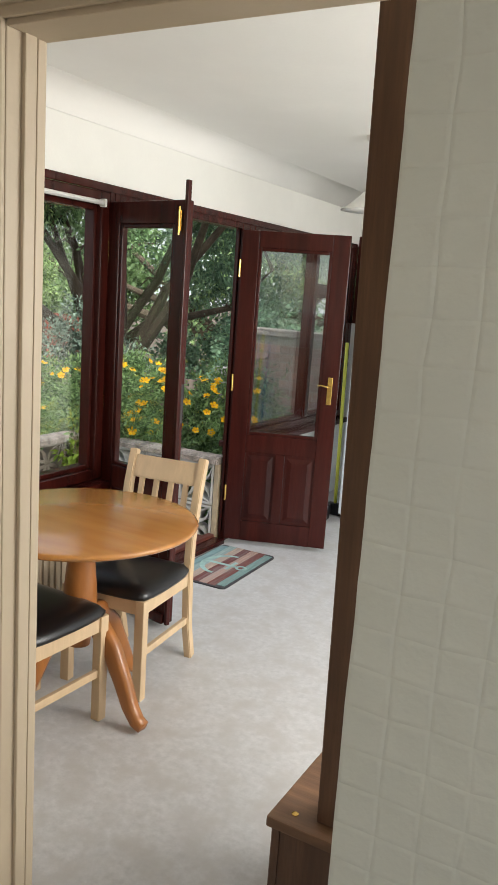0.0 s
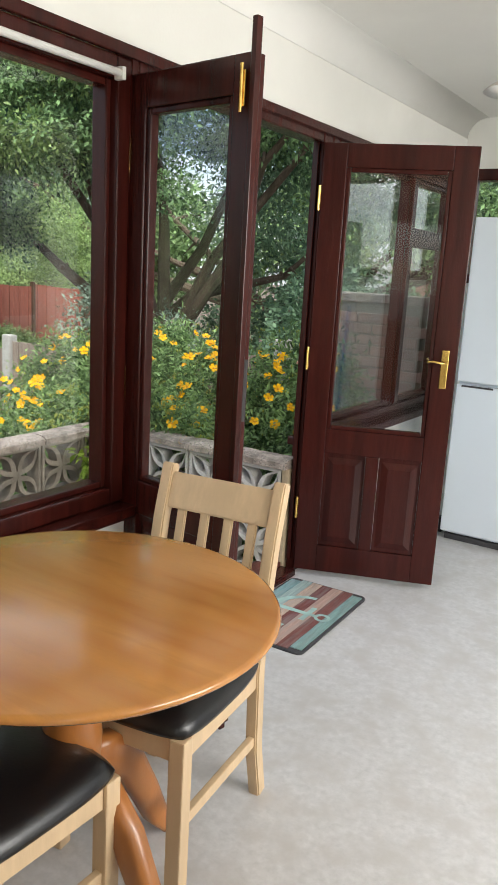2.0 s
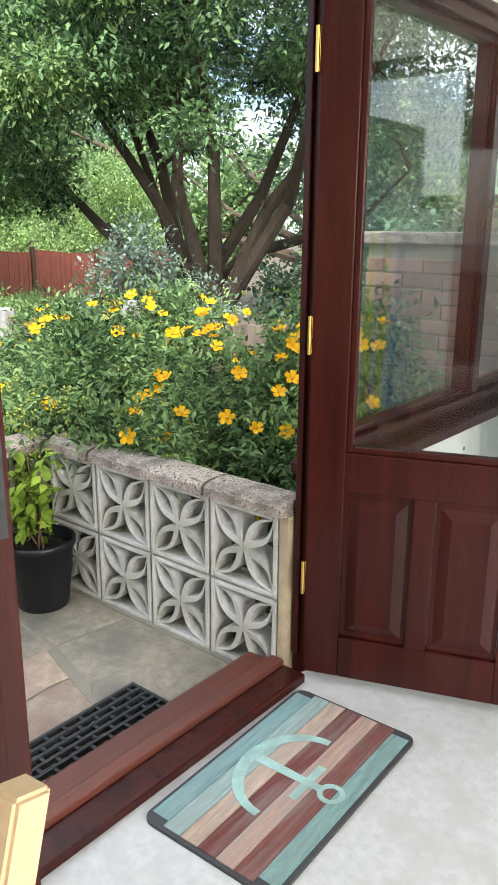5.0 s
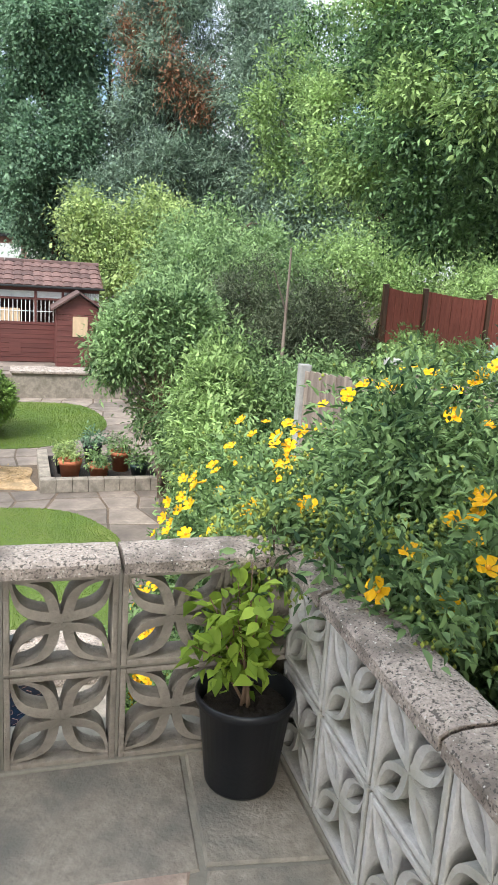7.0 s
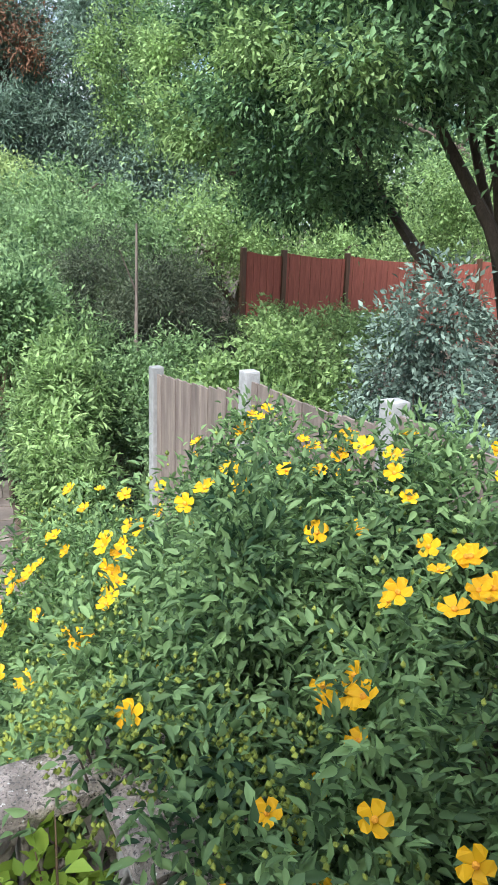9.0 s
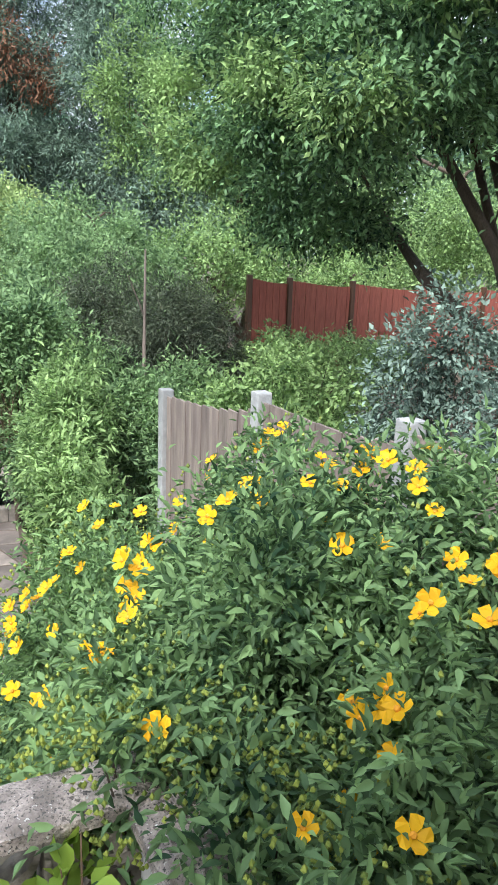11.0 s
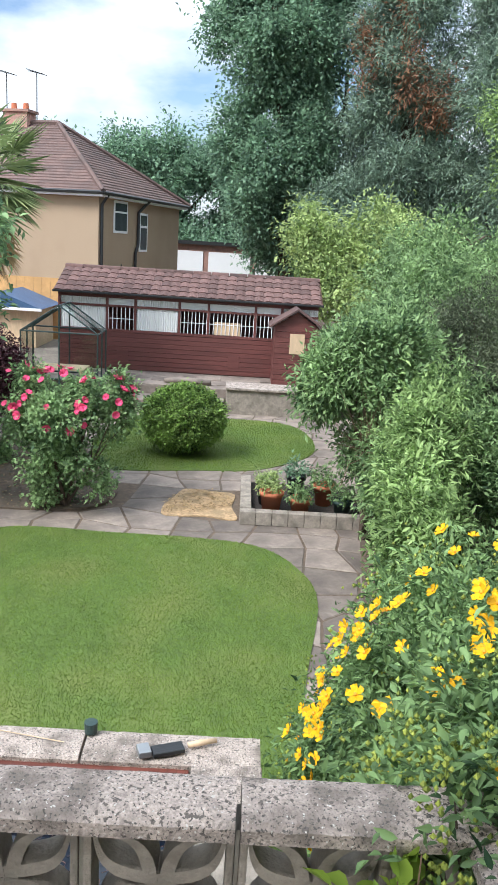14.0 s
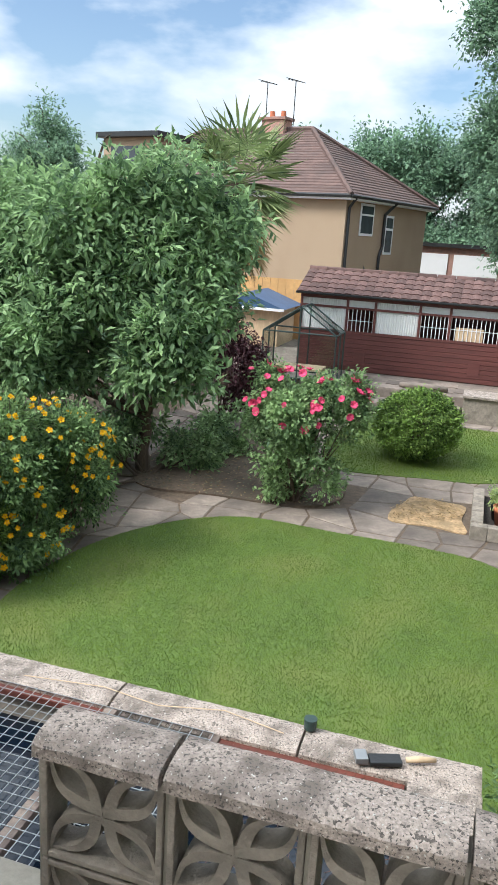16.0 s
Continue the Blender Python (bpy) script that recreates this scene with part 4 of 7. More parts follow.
# mops and brooms leaning by the fridge
def pole(name, x, y, lean, colour, h, label):
    p = thing(name, pose(x, y, 0), label, "broom", "cleaning tools")
    cm = material("pole_paint", colour, 0.35, vary=0.08)
    bm = bmesh.new()
    tube(bm, [(0, 0, 0.09), (lean * 0.5, 0.01, h * 0.5), (lean, 0.02, h)], 0.013, 10)
    part("handle", bm, cm, p, "", True)
    part("head", one_box(-0.06, -0.03, 0.0, 0.06, 0.03, 0.09, 0.01), plastic_black, p)


pole("broom", -2.06, 6.05, -0.02, (0.55, 0.62, 0.05), 1.32, "yellow-green handled broom leaning by the fridge")
pole("broom", -2.10, 6.18, -0.03, (0.05, 0.20, 0.50), 1.25, "blue handled broom leaning by the fridge")
pole("broom", -2.02, 6.22, -0.03, (0.70, 0.70, 0.10), 1.30, "yellow handled mop leaning by the fridge")

# pendant lamp
lamp = thing("pendant_lamp", pose(-1.40, 4.77, CEIL), "white pendant ceiling lamp with a glass shade, unlit", "lamp")
bm = bmesh.new()
lathe(bm, [(0.0, -0.03), (0.03, -0.03), (0.045, -0.015), (0.047, -0.001), (0.0, -0.001)], 24)
part("ceiling_rose", bm, white_plastic, lamp, "", True)
bm = bmesh.new()
tube(bm, [(0, 0, -0.03), (0, 0, -0.24)], 0.0035, 8)
part("flex", bm, white_plastic, lamp)
bm = bmesh.new()
lathe(bm, [(0.0, -0.30), (0.018, -0.30), (0.02, -0.25), (0.012, -0.235), (0.0, -0.235)], 16)
part("lamp_holder", bm, white_plastic, lamp, "", True)
bm = bmesh.new()
lathe(bm, [(0.024, -0.262), (0.05, -0.285), (0.10, -0.33), (0.145, -0.36), (0.146, -0.364), (0.10, -0.335), (0.05, -0.29), (0.022, -0.268)], 40)
part("shade", bm, white_plastic, lamp, "white glass coolie shade", True)

# low panelled heater under the window
rad = thing("panel_radiator", pose(-2.325, 2.5, 0), "pale ribbed panel radiator under the window", "radiator")
bm = bmesh.new()
box(bm, 0.03, 0, 0.12, 0.045, 1.15, 0.56, 0.003)
part("panel", bm, cream, rad)
for k in range(28):
    part("rib", one_box(0.0455, 0.02 + k * 0.04, 0.14, 0.056, 0.042 + k * 0.04, 0.54, 0.004), cream, rad)
part("bracket", one_box(0.0, 0.1, 0.0, 0.03, 0.14, 0.5), cream, rad)
part("bracket", one_box(0.0, 1.0, 0.0, 0.03, 1.04, 0.5), cream, rad)

# roller blind rail over the table window
blind = thing("roller_blind", pose(-2.325, 2.42, 1.965), "rolled-up white roller blind over the window", "blind")
bm = bmesh.new()
tube(bm, [(0.012, 0, 0), (0.012, 1.36, 0)], 0.011, 10)
part("roll", bm, white_plastic, blind, "", True)
part("end_bracket", one_box(-0.008, 1.36, -0.018, 0.026, 1.375, 0.018, 0.003), white_plastic, blind)
part("end_bracket", one_box(-0.008, -0.015, -0.018, 0.026, 0.0, 0.018, 0.003), white_plastic, blind)

# house plant on the wooden box
hp = thing("house_plant", pose(-0.27, 2.9, 0.5), "broad-leaved green house plant on the wooden box", "plant")
bm = bmesh.new()
lathe(bm, [(0.0, 0), (0.075, 0), (0.10, 0.16), (0.105, 0.165), (0.095, 0.165), (0.09, 0.15), (0.0, 0.15)], 24)
part("pot", bm, terracotta, hp, "", True)
rng = np.random.default_rng(5)
for k in range(15):
    a = rng.uniform(0, 6.28)
    if k < 3:
        a = math.pi + (k - 1) * 0.4
    r, h = (0.2, 0.5 - 0.12 * k) if k < 3 else (rng.uniform(0.04, 0.12), rng.uniform(0.25, 0.6))
    bm = bmesh.new()
    tip = Vector((r * math.cos(a), r * math.sin(a), h))
    tube(bm, [(0, 0, 0.14), tip * 0.55 + Vector((0, 0, 0.1)), tip], 0.004, 5)
    side = Vector((-math.sin(a), math.cos(a), 0))
    fwd = Vector((math.cos(a), math.sin(a), -0.45))
    cols = []
    for t, w in ((0, 0.004), (0.25, 0.028), (0.55, 0.032), (0.8, 0.02), (1.0, 0.002)):
        p = tip + fwd * t * 0.16 + Vector((0, 0, -0.05 * t * t))
        cols.append([bm.verts.new(p + side * w + Vector((0, 0, 0.008))), bm.verts.new(p), bm.verts.new(p - side * w + Vector((0, 0, 0.008)))])
    for c0, c1 in zip(cols, cols[1:]):
        bm.faces.new((c0[0], c0[1], c1[1], c1[0]))
        bm.faces.new((c0[1], c0[2], c1[2], c1[1]))
    part("leaf", bm, leaf_mid, hp, "", True)


# ---- patio: slab, pierced block walls, coping ----
PZ = -0.055
struct("patio_base", one_box(-3.78, 3.3, -1.8, -2.44, 5.20, PZ - 0.007), mortar, "raised concrete base of the patio", "patio")
pav = tagged(new("pavement_patio"), "worn concrete and stone patio slabs", "pavement", "", "structure")
rng = np.random.default_rng(11)


def paving_piece(name, corners, mat, lift=0.0):
    """One laid stone: a bevelled prism on the patio bed."""
    mx, my = sum(p[0] for p in corners) / len(corners), sum(p[1] for p in corners) / len(corners)
    bm = bmesh.new()
    prism(bm, [(x - mx, y - my) for x, y in corners], -0.028, 0.0)
    bmesh.ops.recalc_face_normals(bm, faces=bm.faces)
    top = max(bm.faces, key=lambda f: f.calc_center_median().z)
    bmesh.ops.bevel(bm, geom=list(top.edges), offset=0.006, segments=1, affect="EDGES")
    o = part(name, bm, mat, pav)
    o.location = (mx, my, PZ + lift)


# cast concrete along the two walls, broken stone in the middle
paving_piece("slab", [(-3.56, 3.31), (-3.21, 3.31), (-3.17, 3.92), (-3.56, 3.95)], slab_mat)
paving_piece("slab", [(-3.56, 3.958), (-3.17, 3.93), (-3.11, 4.55), (-3.13, 4.76), (-3.56, 4.80)], slab_mat, -0.002)
paving_piece("slab", [(-3.56, 4.812), (-3.14, 4.775), (-3.10, 5.07), (-3.56, 5.07)], slab_mat, 0.001)
paving_piece("slab", [(-3.128, 4.775), (-2.86, 4.70), (-2.70, 4.58), (-2.445, 4.56), (-2.445, 5.07), (-3.088, 5.07)], slab_mat, -0.001)
cols, rows = 3, 6
jp = rng.uniform(-0.055, 0.055, (cols + 1, rows + 1, 2))
mid = rng.uniform(-0.03, 0.03, (2, cols + 1, rows + 1, 2))


def joint_at(i, j):
    u, v = i / cols, j / rows
    low = -3.195 + 0.06 * v
    end = 4.74 - 0.17 * u
    x, y = low + (-2.448 - low) * u, 3.315 + (end - 3.315) * v
    return (x + (jp[i, j, 0] if 0 < i < cols else 0), y + (jp[i, j, 1] if 0 < j < rows else 0))


def halfway(i0, j0, i1, j1):
    (xa, ya), (xb, yb) = joint_at(i0, j0), joint_at(i1, j1)
    inner = (0 < i0 < cols if i0 == i1 else 0 < j0 < rows)
    k = mid[0 if i0 == i1 else 1, min(i0, i1), min(j0, j1)] * inner
    return ((xa + xb) / 2 + k[0], (ya + yb) / 2 + k[1])


for i in range(cols):
    for j in range(rows):
        ring = [(i, j), (i + 1, j), (i + 1, j + 1), (i, j + 1)]
        cs = []
        for (ia, ja), (ib, jb) in zip(ring, ring[1:] + ring[:1]):
            cs += [joint_at(ia, ja), halfway(ia, ja, ib, jb)]
        mx, my = sum(p[0] for p in cs) / 8, sum(p[1] for p in cs) / 8
        paving_piece("stone", [(mx + (x - mx) * 0.955, my + (y - my) * 0.965) for x, y in cs], patio_stone, rng.uniform(-0.003, 0.004))


def screen_block_mesh(name, mat, thick=0.09, s=0.27, wide=0.037, band=0.0145, deep=0.9):
    """A pierced concrete block: square rim and four leaf-shaped loops that meet in the middle. Built in xz, thick along y."""
    bm = bmesh.new()
    h, t = s / 2, thick / 2
    rim = 0.016
    box(bm, -h, -t, -h, -h + rim, t, h, 0.004)
    box(bm, h - rim, -t, -h, h, t, h, 0.004)
    box(bm, -h + rim, -t, -h, h - rim, t, -h + rim, 0.004)
    box(bm, -h + rim, -t, h - rim, h - rim, t, h, 0.004)
    c = h - rim + 0.002
    side = [k / 10 for k in range(11)]
    loop = [(u, 1) for u in side] + [(u, -1) for u in side[-2:0:-1]]
    for q in range(4):
        a = radians(45 + 90 * q)
        ca, sa = math.cos(a), math.sin(a)
        rings = []
        for inner, y in ((False, -t * deep), (False, t * deep), (True, t * deep), (True, -t * deep)):
            ring = []
            for u, sgn in loop:
                bulge = math.sin(math.pi * u)
                if inner:
                    r, off = (0.24 + 0.70 * u) * c * 1.41, sgn * (wide - band) * bulge
                else:
                    r, off = u * c * 1.41, sgn * wide * bulge
                x, z = r * ca - off * sa, r * sa + off * ca
                ring.append(bm.verts.new((max(-c, min(c, x)), y * (0.93 if inner else 1), max(-c, min(c, z)))))
            rings.append(ring)
        for ra, rb in zip(rings, rings[1:] + rings[:1]):
            for k in range(len(loop)):
                n = (k + 1) % len(loop)
                bm.faces.new((ra[k], ra[n], rb[n], rb[k]))
    bmesh.ops.create_cone(bm, cap_ends=True, segments=12, radius1=band * 1.25, radius2=band * 1.25, depth=2 * (t * deep - 0.002), matrix=pose(0, 0, 0, 90))
    bmesh.ops.recalc_face_normals(bm, faces=bm.faces)
    me = bpy.data.meshes.new(name)
    bm.to_mesh(me)
    bm.free()
    me.materials.append(mat)
    return me


def coping_mesh(name, length, width):
    """A weathered concrete coping with a shallow crowned top and chipped edges; runs along x from 0."""
    bm = bmesh.new()
    n = max(6, int(length / 0.03))
    prof = [(-width / 2, 0.0), (-width / 2, 0.036), (-width / 2 + 0.014, 0.047), (-width / 4, 0.053), (0, 0.056), (width / 4, 0.053), (width / 2 - 0.014, 0.047), (width / 2, 0.036), (width / 2, 0.0)]
    rows = []
    for i in range(n + 1):
        x = min(max(length * i / n, 0.004), length - 0.004)
        row = []
        for y, z in prof:
            k = noise.noise(Vector((x * 22 + length * 9, y * 40, z * 30))) * 0.0028
            row.append(bm.verts.new((x, y + k, z * 0.84 + (k if z else 0))))
        rows.append(row)
    for a, b in zip(rows, rows[1:]):
        for k in range(len(prof) - 1):
            bm.faces.new((a[k], a[k + 1], b[k + 1], b[k]))
        bm.faces.new((a[-1], a[0], b[0], b[-1]))
    bm.faces.new(rows[0])
    bm.faces.new(rows[-1][::-1])
    bmesh.ops.recalc_face_normals(bm, faces=bm.faces)
    me = bpy.data.meshes.new(name)
    bm.to_mesh(me)
    bm.free()
    me.materials.append(coping_mat)
    return me


block_white = screen_block_mesh("screen_block", concrete_white)
block_grey = screen_block_mesh("screen_block_grey", concrete_grey, s=0.29, wide=0.048, band=0.021, deep=0.75)


def child(name, me, parent, m):
    ob = new(name, me)
    ob.parent = parent
    ob.matrix_basis = m
    return ob


BH = 0.28           # height of a course
south = thing("block_wall", pose(-2.418, 5.125, PZ), "white painted pierced concrete block wall beside the patio door", "wall", "patio walls", "structure")
for k in range(4):
    for r in range(2):
        child("block", block_white, south, pose(-0.14 - 0.28 * k, 0, 0.14 + BH * r))
for x0, ln in ((-0.28, 0.317), (-0.845, 0.56), (-1.115, 0.265)):
    child("coping", coping_mesh("coping", ln, 0.15), south, pose(x0, 0, 2 * BH + 0.005))
part("end_face", one_box(0.001, -0.045, 0, 0.035, 0.045, 2 * BH + 0.003, 0.006), buff_render, south, "buff rendered end of the wall")
part("mortar_bed", one_box(-1.12, -0.05, -0.02, 0.03, 0.05, 0.004, 0.004), mortar, south)
for k in range(5):
    part("mortar_joint", one_box(-0.004 - 0.28 * k, -0.036, 0, 0.004 - 0.28 * k, 0.036, 2 * BH), mortar, south)
part("mortar_joint", one_box(-1.12, -0.0365, BH - 0.004, 0.0, 0.0365, BH + 0.004), mortar, south)

west = thing("block_wall", pose(-3.605, 5.22, PZ), "weathered grey pierced concrete block wall with lichened coping", "wall", "patio walls", "structure")
for k in range(5):
    for r in range(2):
        child("block", block_grey, west, pose(0, -0.15 - 0.30 * k, 0.14 + BH * r, 0, 0, 90) @ Matrix.Diagonal((1, 1, 0.932, 1)))
for y0, ln in ((-0.60, 0.6), (-1.20, 0.597), (-1.50, 0.297)):
    child("coping", coping_mesh("coping", ln, 0.15), west, pose(0, y0, 2 * BH + 0.002, 0, 0, 90))
part("mortar_bed", one_box(-0.05, -1.51, -0.02, 0.055, 0, 0.006, 0.004), mortar, west)
for k in range(6):
    part("mortar_joint", one_box(-0.036, -0.004 - 0.30 * k, 0, 0.036, 0.004 - 0.30 * k, 2 * BH), mortar, west)
part("mortar_joint", one_box(-0.0365, -1.5, BH - 0.004, 0.0365, 0.0, BH + 0.004), mortar, west)

# black plastic pot with a sapling
pot = thing("plant_pot", pose(-3.42, 4.935, PZ) @ Matrix.Diagonal((0.94, 0.94, 0.94, 1)), "black plastic plant pot with a young leafy sapling", "plant pot")
bm = bmesh.new()
lathe(bm, [(0.0, 0.0), (0.098, 0.0), (0.103, 0.01), (0.131, 0.255), (0.14, 0.258), (0.142, 0.282), (0.137, 0.286), (0.132, 0.282), (0.126, 0.235), (0.0, 0.235)], 40)
part("pot", bm, plastic_black, pot, "", True)
bm = bmesh.new()
lathe(bm, [(0.0, 0.23), (0.122, 0.23), (0.12, 0.238), (0.07, 0.247), (0.0, 0.243)], 24)
part("soil", bm, soil, pot)
rng = np.random.default_rng(21)
bm = bmesh.new()
tips = []
for k in range(11):
    a, r, h = rng.uniform(0, 6.28), rng.uniform(0.03, 0.13), rng.uniform(0.38, 0.60)
    tip = Vector((r * math.cos(a), r * math.sin(a) , h))
    if k < 5:
        tip = Vector((-0.03 + 0.06 * k * 0.3 - 0.05, 0.02 - 0.045 * k, 0.63 - 0.05 * k))
    tube(bm, [(rng.normal(0, 0.015), rng.normal(0, 0.015), 0.24), tip * 0.5 + Vector((0, 0, 0.17)), tip], [0.005, 0.0035, 0.0015], 6)
    tips += [Vector((tip.x * t, tip.y * t, 0.25 + (tip.z - 0.25) * t)) for t in np.linspace(0.35, 1, 9)]
part("stem", bm, twig, pot)
pts = np.array([t for t in tips for _ in range(3)]) + rng.normal(0, 0.022, (len(tips) * 3, 3))
o = leaves_mesh("foliage", pts, np.array([(p[0] * 4, p[1] * 4, 0.1) for p in pts]), 0.052, leaf_pot, rng, 0.62, 0.6, 0.35, OVATE)
o.parent = pot

# black rubber grid mat outside the door
gm = thing("rubber_mat", pose(-2.64, 4.345, PZ + 0.004), "black open-grid rubber mat outside the door", "doormat")
for k in range(7):
    part("long_bar", one_box(-0.096 + 0.032 * k - 0.005, -0.42, 0, -0.096 + 0.032 * k + 0.005, 0.42, 0.016), rubber_mat_m, gm)
for c in range(6):
    for k in range(14):
        y = -0.40 + 0.061 * k + (0.03 if c % 2 else 0)
        if y < 0.415:
            part("cross_bar", one_box(-0.096 + 0.032 * c + 0.0045, y - 0.005, 0.001, -0.064 + 0.032 * c - 0.0045, y + 0.005, 0.014), rubber_mat_m, gm)
for y in (-0.426, 0.416):
    part("end_bar", one_box(-0.101, y, 0.001, 0.101, y + 0.01, 0.0165), rubber_mat_m, gm)


# ---- ground, lawn and paths ----
GZ = -1.75
bm = bmesh.new()
bmesh.ops.create_grid(bm, x_segments=40, y_segments=40, size=150)
gr = struct("ground", bm, earth, "garden earth", "ground")
gr.location = (-20, 4, GZ - 0.03)


def flat_piece(name, poly, z0, z1, mat, label, category):
    bm = bmesh.new()
    prism(bm, poly, z0, z1)
    bmesh.ops.recalc_face_normals(bm, faces=bm.faces)
    return struct(name, bm, mat, label, category)


def smooth_loop(pts, n=8):
    """A closed Catmull-Rom loop."""
    out = []
    m = len(pts)
    for i in range(m):
        p0, p1, p2, p3 = [Vector(pts[(i + k - 1) % m]) for k in range(4)]
        for j in range(n):
            t = j / n
            v = 0.5 * ((2 * p1) + (p2 - p0) * t + (2 * p0 - 5 * p1 + 4 * p2 - p3) * t * t + (3 * p1 - p0 - 3 * p2 + p3) * t ** 3)
            out.append((v.x, v.y))
    return out


lawn_poly = smooth_loop([(-5.6, 1.6), (-7.5, 0.72), (-9.0, 0.72), (-10.1, 1.2), (-10.75, 2.0), (-10.75, 3.2), (-10.72, 4.2), (-10.55, 4.9), (-10.0, 5.3), (-9.2, 5.45), (-7.5, 5.2), (-5.6, 5.1)])
flat_piece("lawn_front", lawn_poly, GZ - 0.05, GZ + 0.012, grass_ground, "short mown green lawn", "lawn")
lawn2 = smooth_loop([(-13.3, 2.75), (-13.45, 3.9), (-13.75, 5.0), (-15.0, 5.9), (-16.8, 5.6), (-17.1, 4.2), (-16.8, 2.6), (-15.0, 2.2), (-13.8, 2.35)])
flat_piece("lawn_back", lawn2, GZ - 0.05, GZ + 0.012, grass_ground, "short mown lawn round the clipped bush", "lawn")


def inside(poly, p):
    c, n = False, len(poly)
    for i in range(n):
        (xa, ya), (xb, yb) = poly[i], poly[i - 1]
        if (ya > p[1]) != (yb > p[1]) and p[0] < (xb - xa) * (p[1] - ya) / (yb - ya) + xa:
            c = not c
    return c


def grass(name, poly, count, seed, h):
    rng = np.random.default_rng(seed)
    pa = np.array(poly)
    lo, hi = pa.min(0), pa.max(0)
    p = rng.uniform(lo, hi, (count, 2))
    c = np.zeros(len(p), bool)
    for (xa, ya), (xb, yb) in zip(poly, poly[-1:] + poly[:-1]):
        if ya != yb:
            c ^= ((ya > p[:, 1]) != (yb > p[:, 1])) & (p[:, 0] < (xb - xa) * (p[:, 1] - ya) / (yb - ya) + xa)
    p = p[c]
    c = np.column_stack([p, np.full(len(p), GZ + 0.008)])
    o = leaves_mesh(name, c, np.tile((0, 0, 1.0), (len(p), 1)), h, leaf_grass, rng, 0.22, 0.5, 0)
    return tagged(o, "short green grass blades of the lawn", "grass", "", "stuff")


grass("grass_front", lawn_poly, 190000, 4, 0.019)
grass("grass_back", lawn2, 50000, 6, 0.025)

# crazy paving: irregular stones between lawns and beds
paving = tagged(new("pavement_garden"), "weathered irregular stone garden path", "pavement", "", "structure")
bm = bmesh.new()
prism(bm, [(-5.3, -1.0), (-5.3, 6.7), (-18.2, 6.7), (-18.2, -1.0)], GZ - 0.04, GZ - 0.008)
part("joint_bed", bm, earth, paving)
rng = np.random.default_rng(8)
step = 0.52
gx, gy = 26, 15
jit = rng.uniform(-0.17, 0.17, (gx + 1, gy + 1, 2))
bed_rose = smooth_loop([(-11.5, 0.2), (-11.35, 1.5), (-11.45, 2.6), (-12.0, 3.0), (-13.0, 2.75), (-14.2, 1.7), (-14.5, 0.0)])
stones = []
for i in range(gx):
    for j in range(gy):
        cs = [(-5.3 - step * (i + a) + jit[i + a, j + b, 0], -0.9 + step * (j + b) + jit[i + a, j + b, 1]) for a, b in ((0, 0), (1, 0), (1, 1), (0, 1))]
        mx, my = sum(p[0] for p in cs) / 4, sum(p[1] for p in cs) / 4
        if inside(lawn_poly, (mx, my)) and all(inside(lawn_poly, p) for p in cs):
            continue
        if all(inside(lawn2, p) for p in cs) or inside(bed_rose, (mx, my)) or mx < -17.6:
            continue
        if -12.7 < mx < -11.35 and 3.72 < my < 6.2:
            continue
        stones.append((mx, my, [(mx + (p[0] - mx) * 0.955, my + (p[1] - my) * 0.955) for p in cs]))
for mx, my, cs in stones[:300]:
    bm = bmesh.new()
    prism(bm, [(x - mx, y - my) for x, y in cs], -0.03, 0.0)
    bmesh.ops.recalc_face_normals(bm, faces=bm.faces)
    top = max(bm.faces, key=lambda f: f.calc_center_median().z)
    bmesh.ops.bevel(bm, geom=list(top.edges), offset=0.01, segments=1, affect="EDGES")
    o = part("stone", bm, stone_mat, paving)
    o.location = (mx, my, GZ + rng.uniform(-0.003, 0.004))
flat_piece("bed_rose", bed_rose, GZ - 0.05, GZ + 0.025, earth, "bare earth flower bed", "flower bed")
flat_piece("bed_straw", smooth_loop([(-11.44, 3.74), (-11.75, 3.66), (-12.2, 3.78), (-12.55, 3.9), (-12.5, 4.3), (-12.42, 4.58), (-11.9, 4.55), (-11.42, 4.62), (-11.5, 4.2)], 4), GZ - 0.05, GZ + 0.008, straw, "small bed of dry straw-coloured litter", "flower bed")
flat_piece("bed_side", [(-5.0, 5.5), (-8.0, 5.75), (-11.3, 6.15), (-11.3, 9.4), (-2.6, 9.4), (-2.6, 5.3), (-5.0, 5.3)], GZ - 0.02, GZ + 0.02, earth, "earth bed beside the boundary", "flower bed")



def litter(name, poly, count, seed, mats, label):
    """Dry leaves and bits of twig lying on bare soil."""
    rng = np.random.default_rng(seed)
    pa = np.array(poly)
    pts = [p for p in rng.uniform(pa.min(0), pa.max(0), (count, 2)) if inside(poly, p)]
    half = len(pts) // 2
    for mat, chunk in zip(mats, (pts[:half], pts[half:])):
        c = np.array([(x, y, GZ + 0.03) for x, y in chunk])
        o = leaves_mesh(name, c, np.tile((0, 0, 0.12), (len(c), 1)), 0.055, mat, rng, 0.34, 0.6, 0)
        for v in o.data.vertices:
            v.co.z = GZ + 0.03 + abs(v.co.z - GZ - 0.03) * 0.25
        tagged(o, label, "leaf litter", "", "stuff")


litter("leaf_litter", bed_rose, 2400, 15, (leaf_dry, leaf_heather), "dry brown leaves and twigs on the bare bed")
litter("leaf_litter", smooth_loop([(-11.44, 3.74), (-12.2, 3.78), (-12.5, 4.3), (-11.9, 4.55)], 4), 700, 16, (leaf_dry, leaf_dry), "dry straw litter on the small bed")

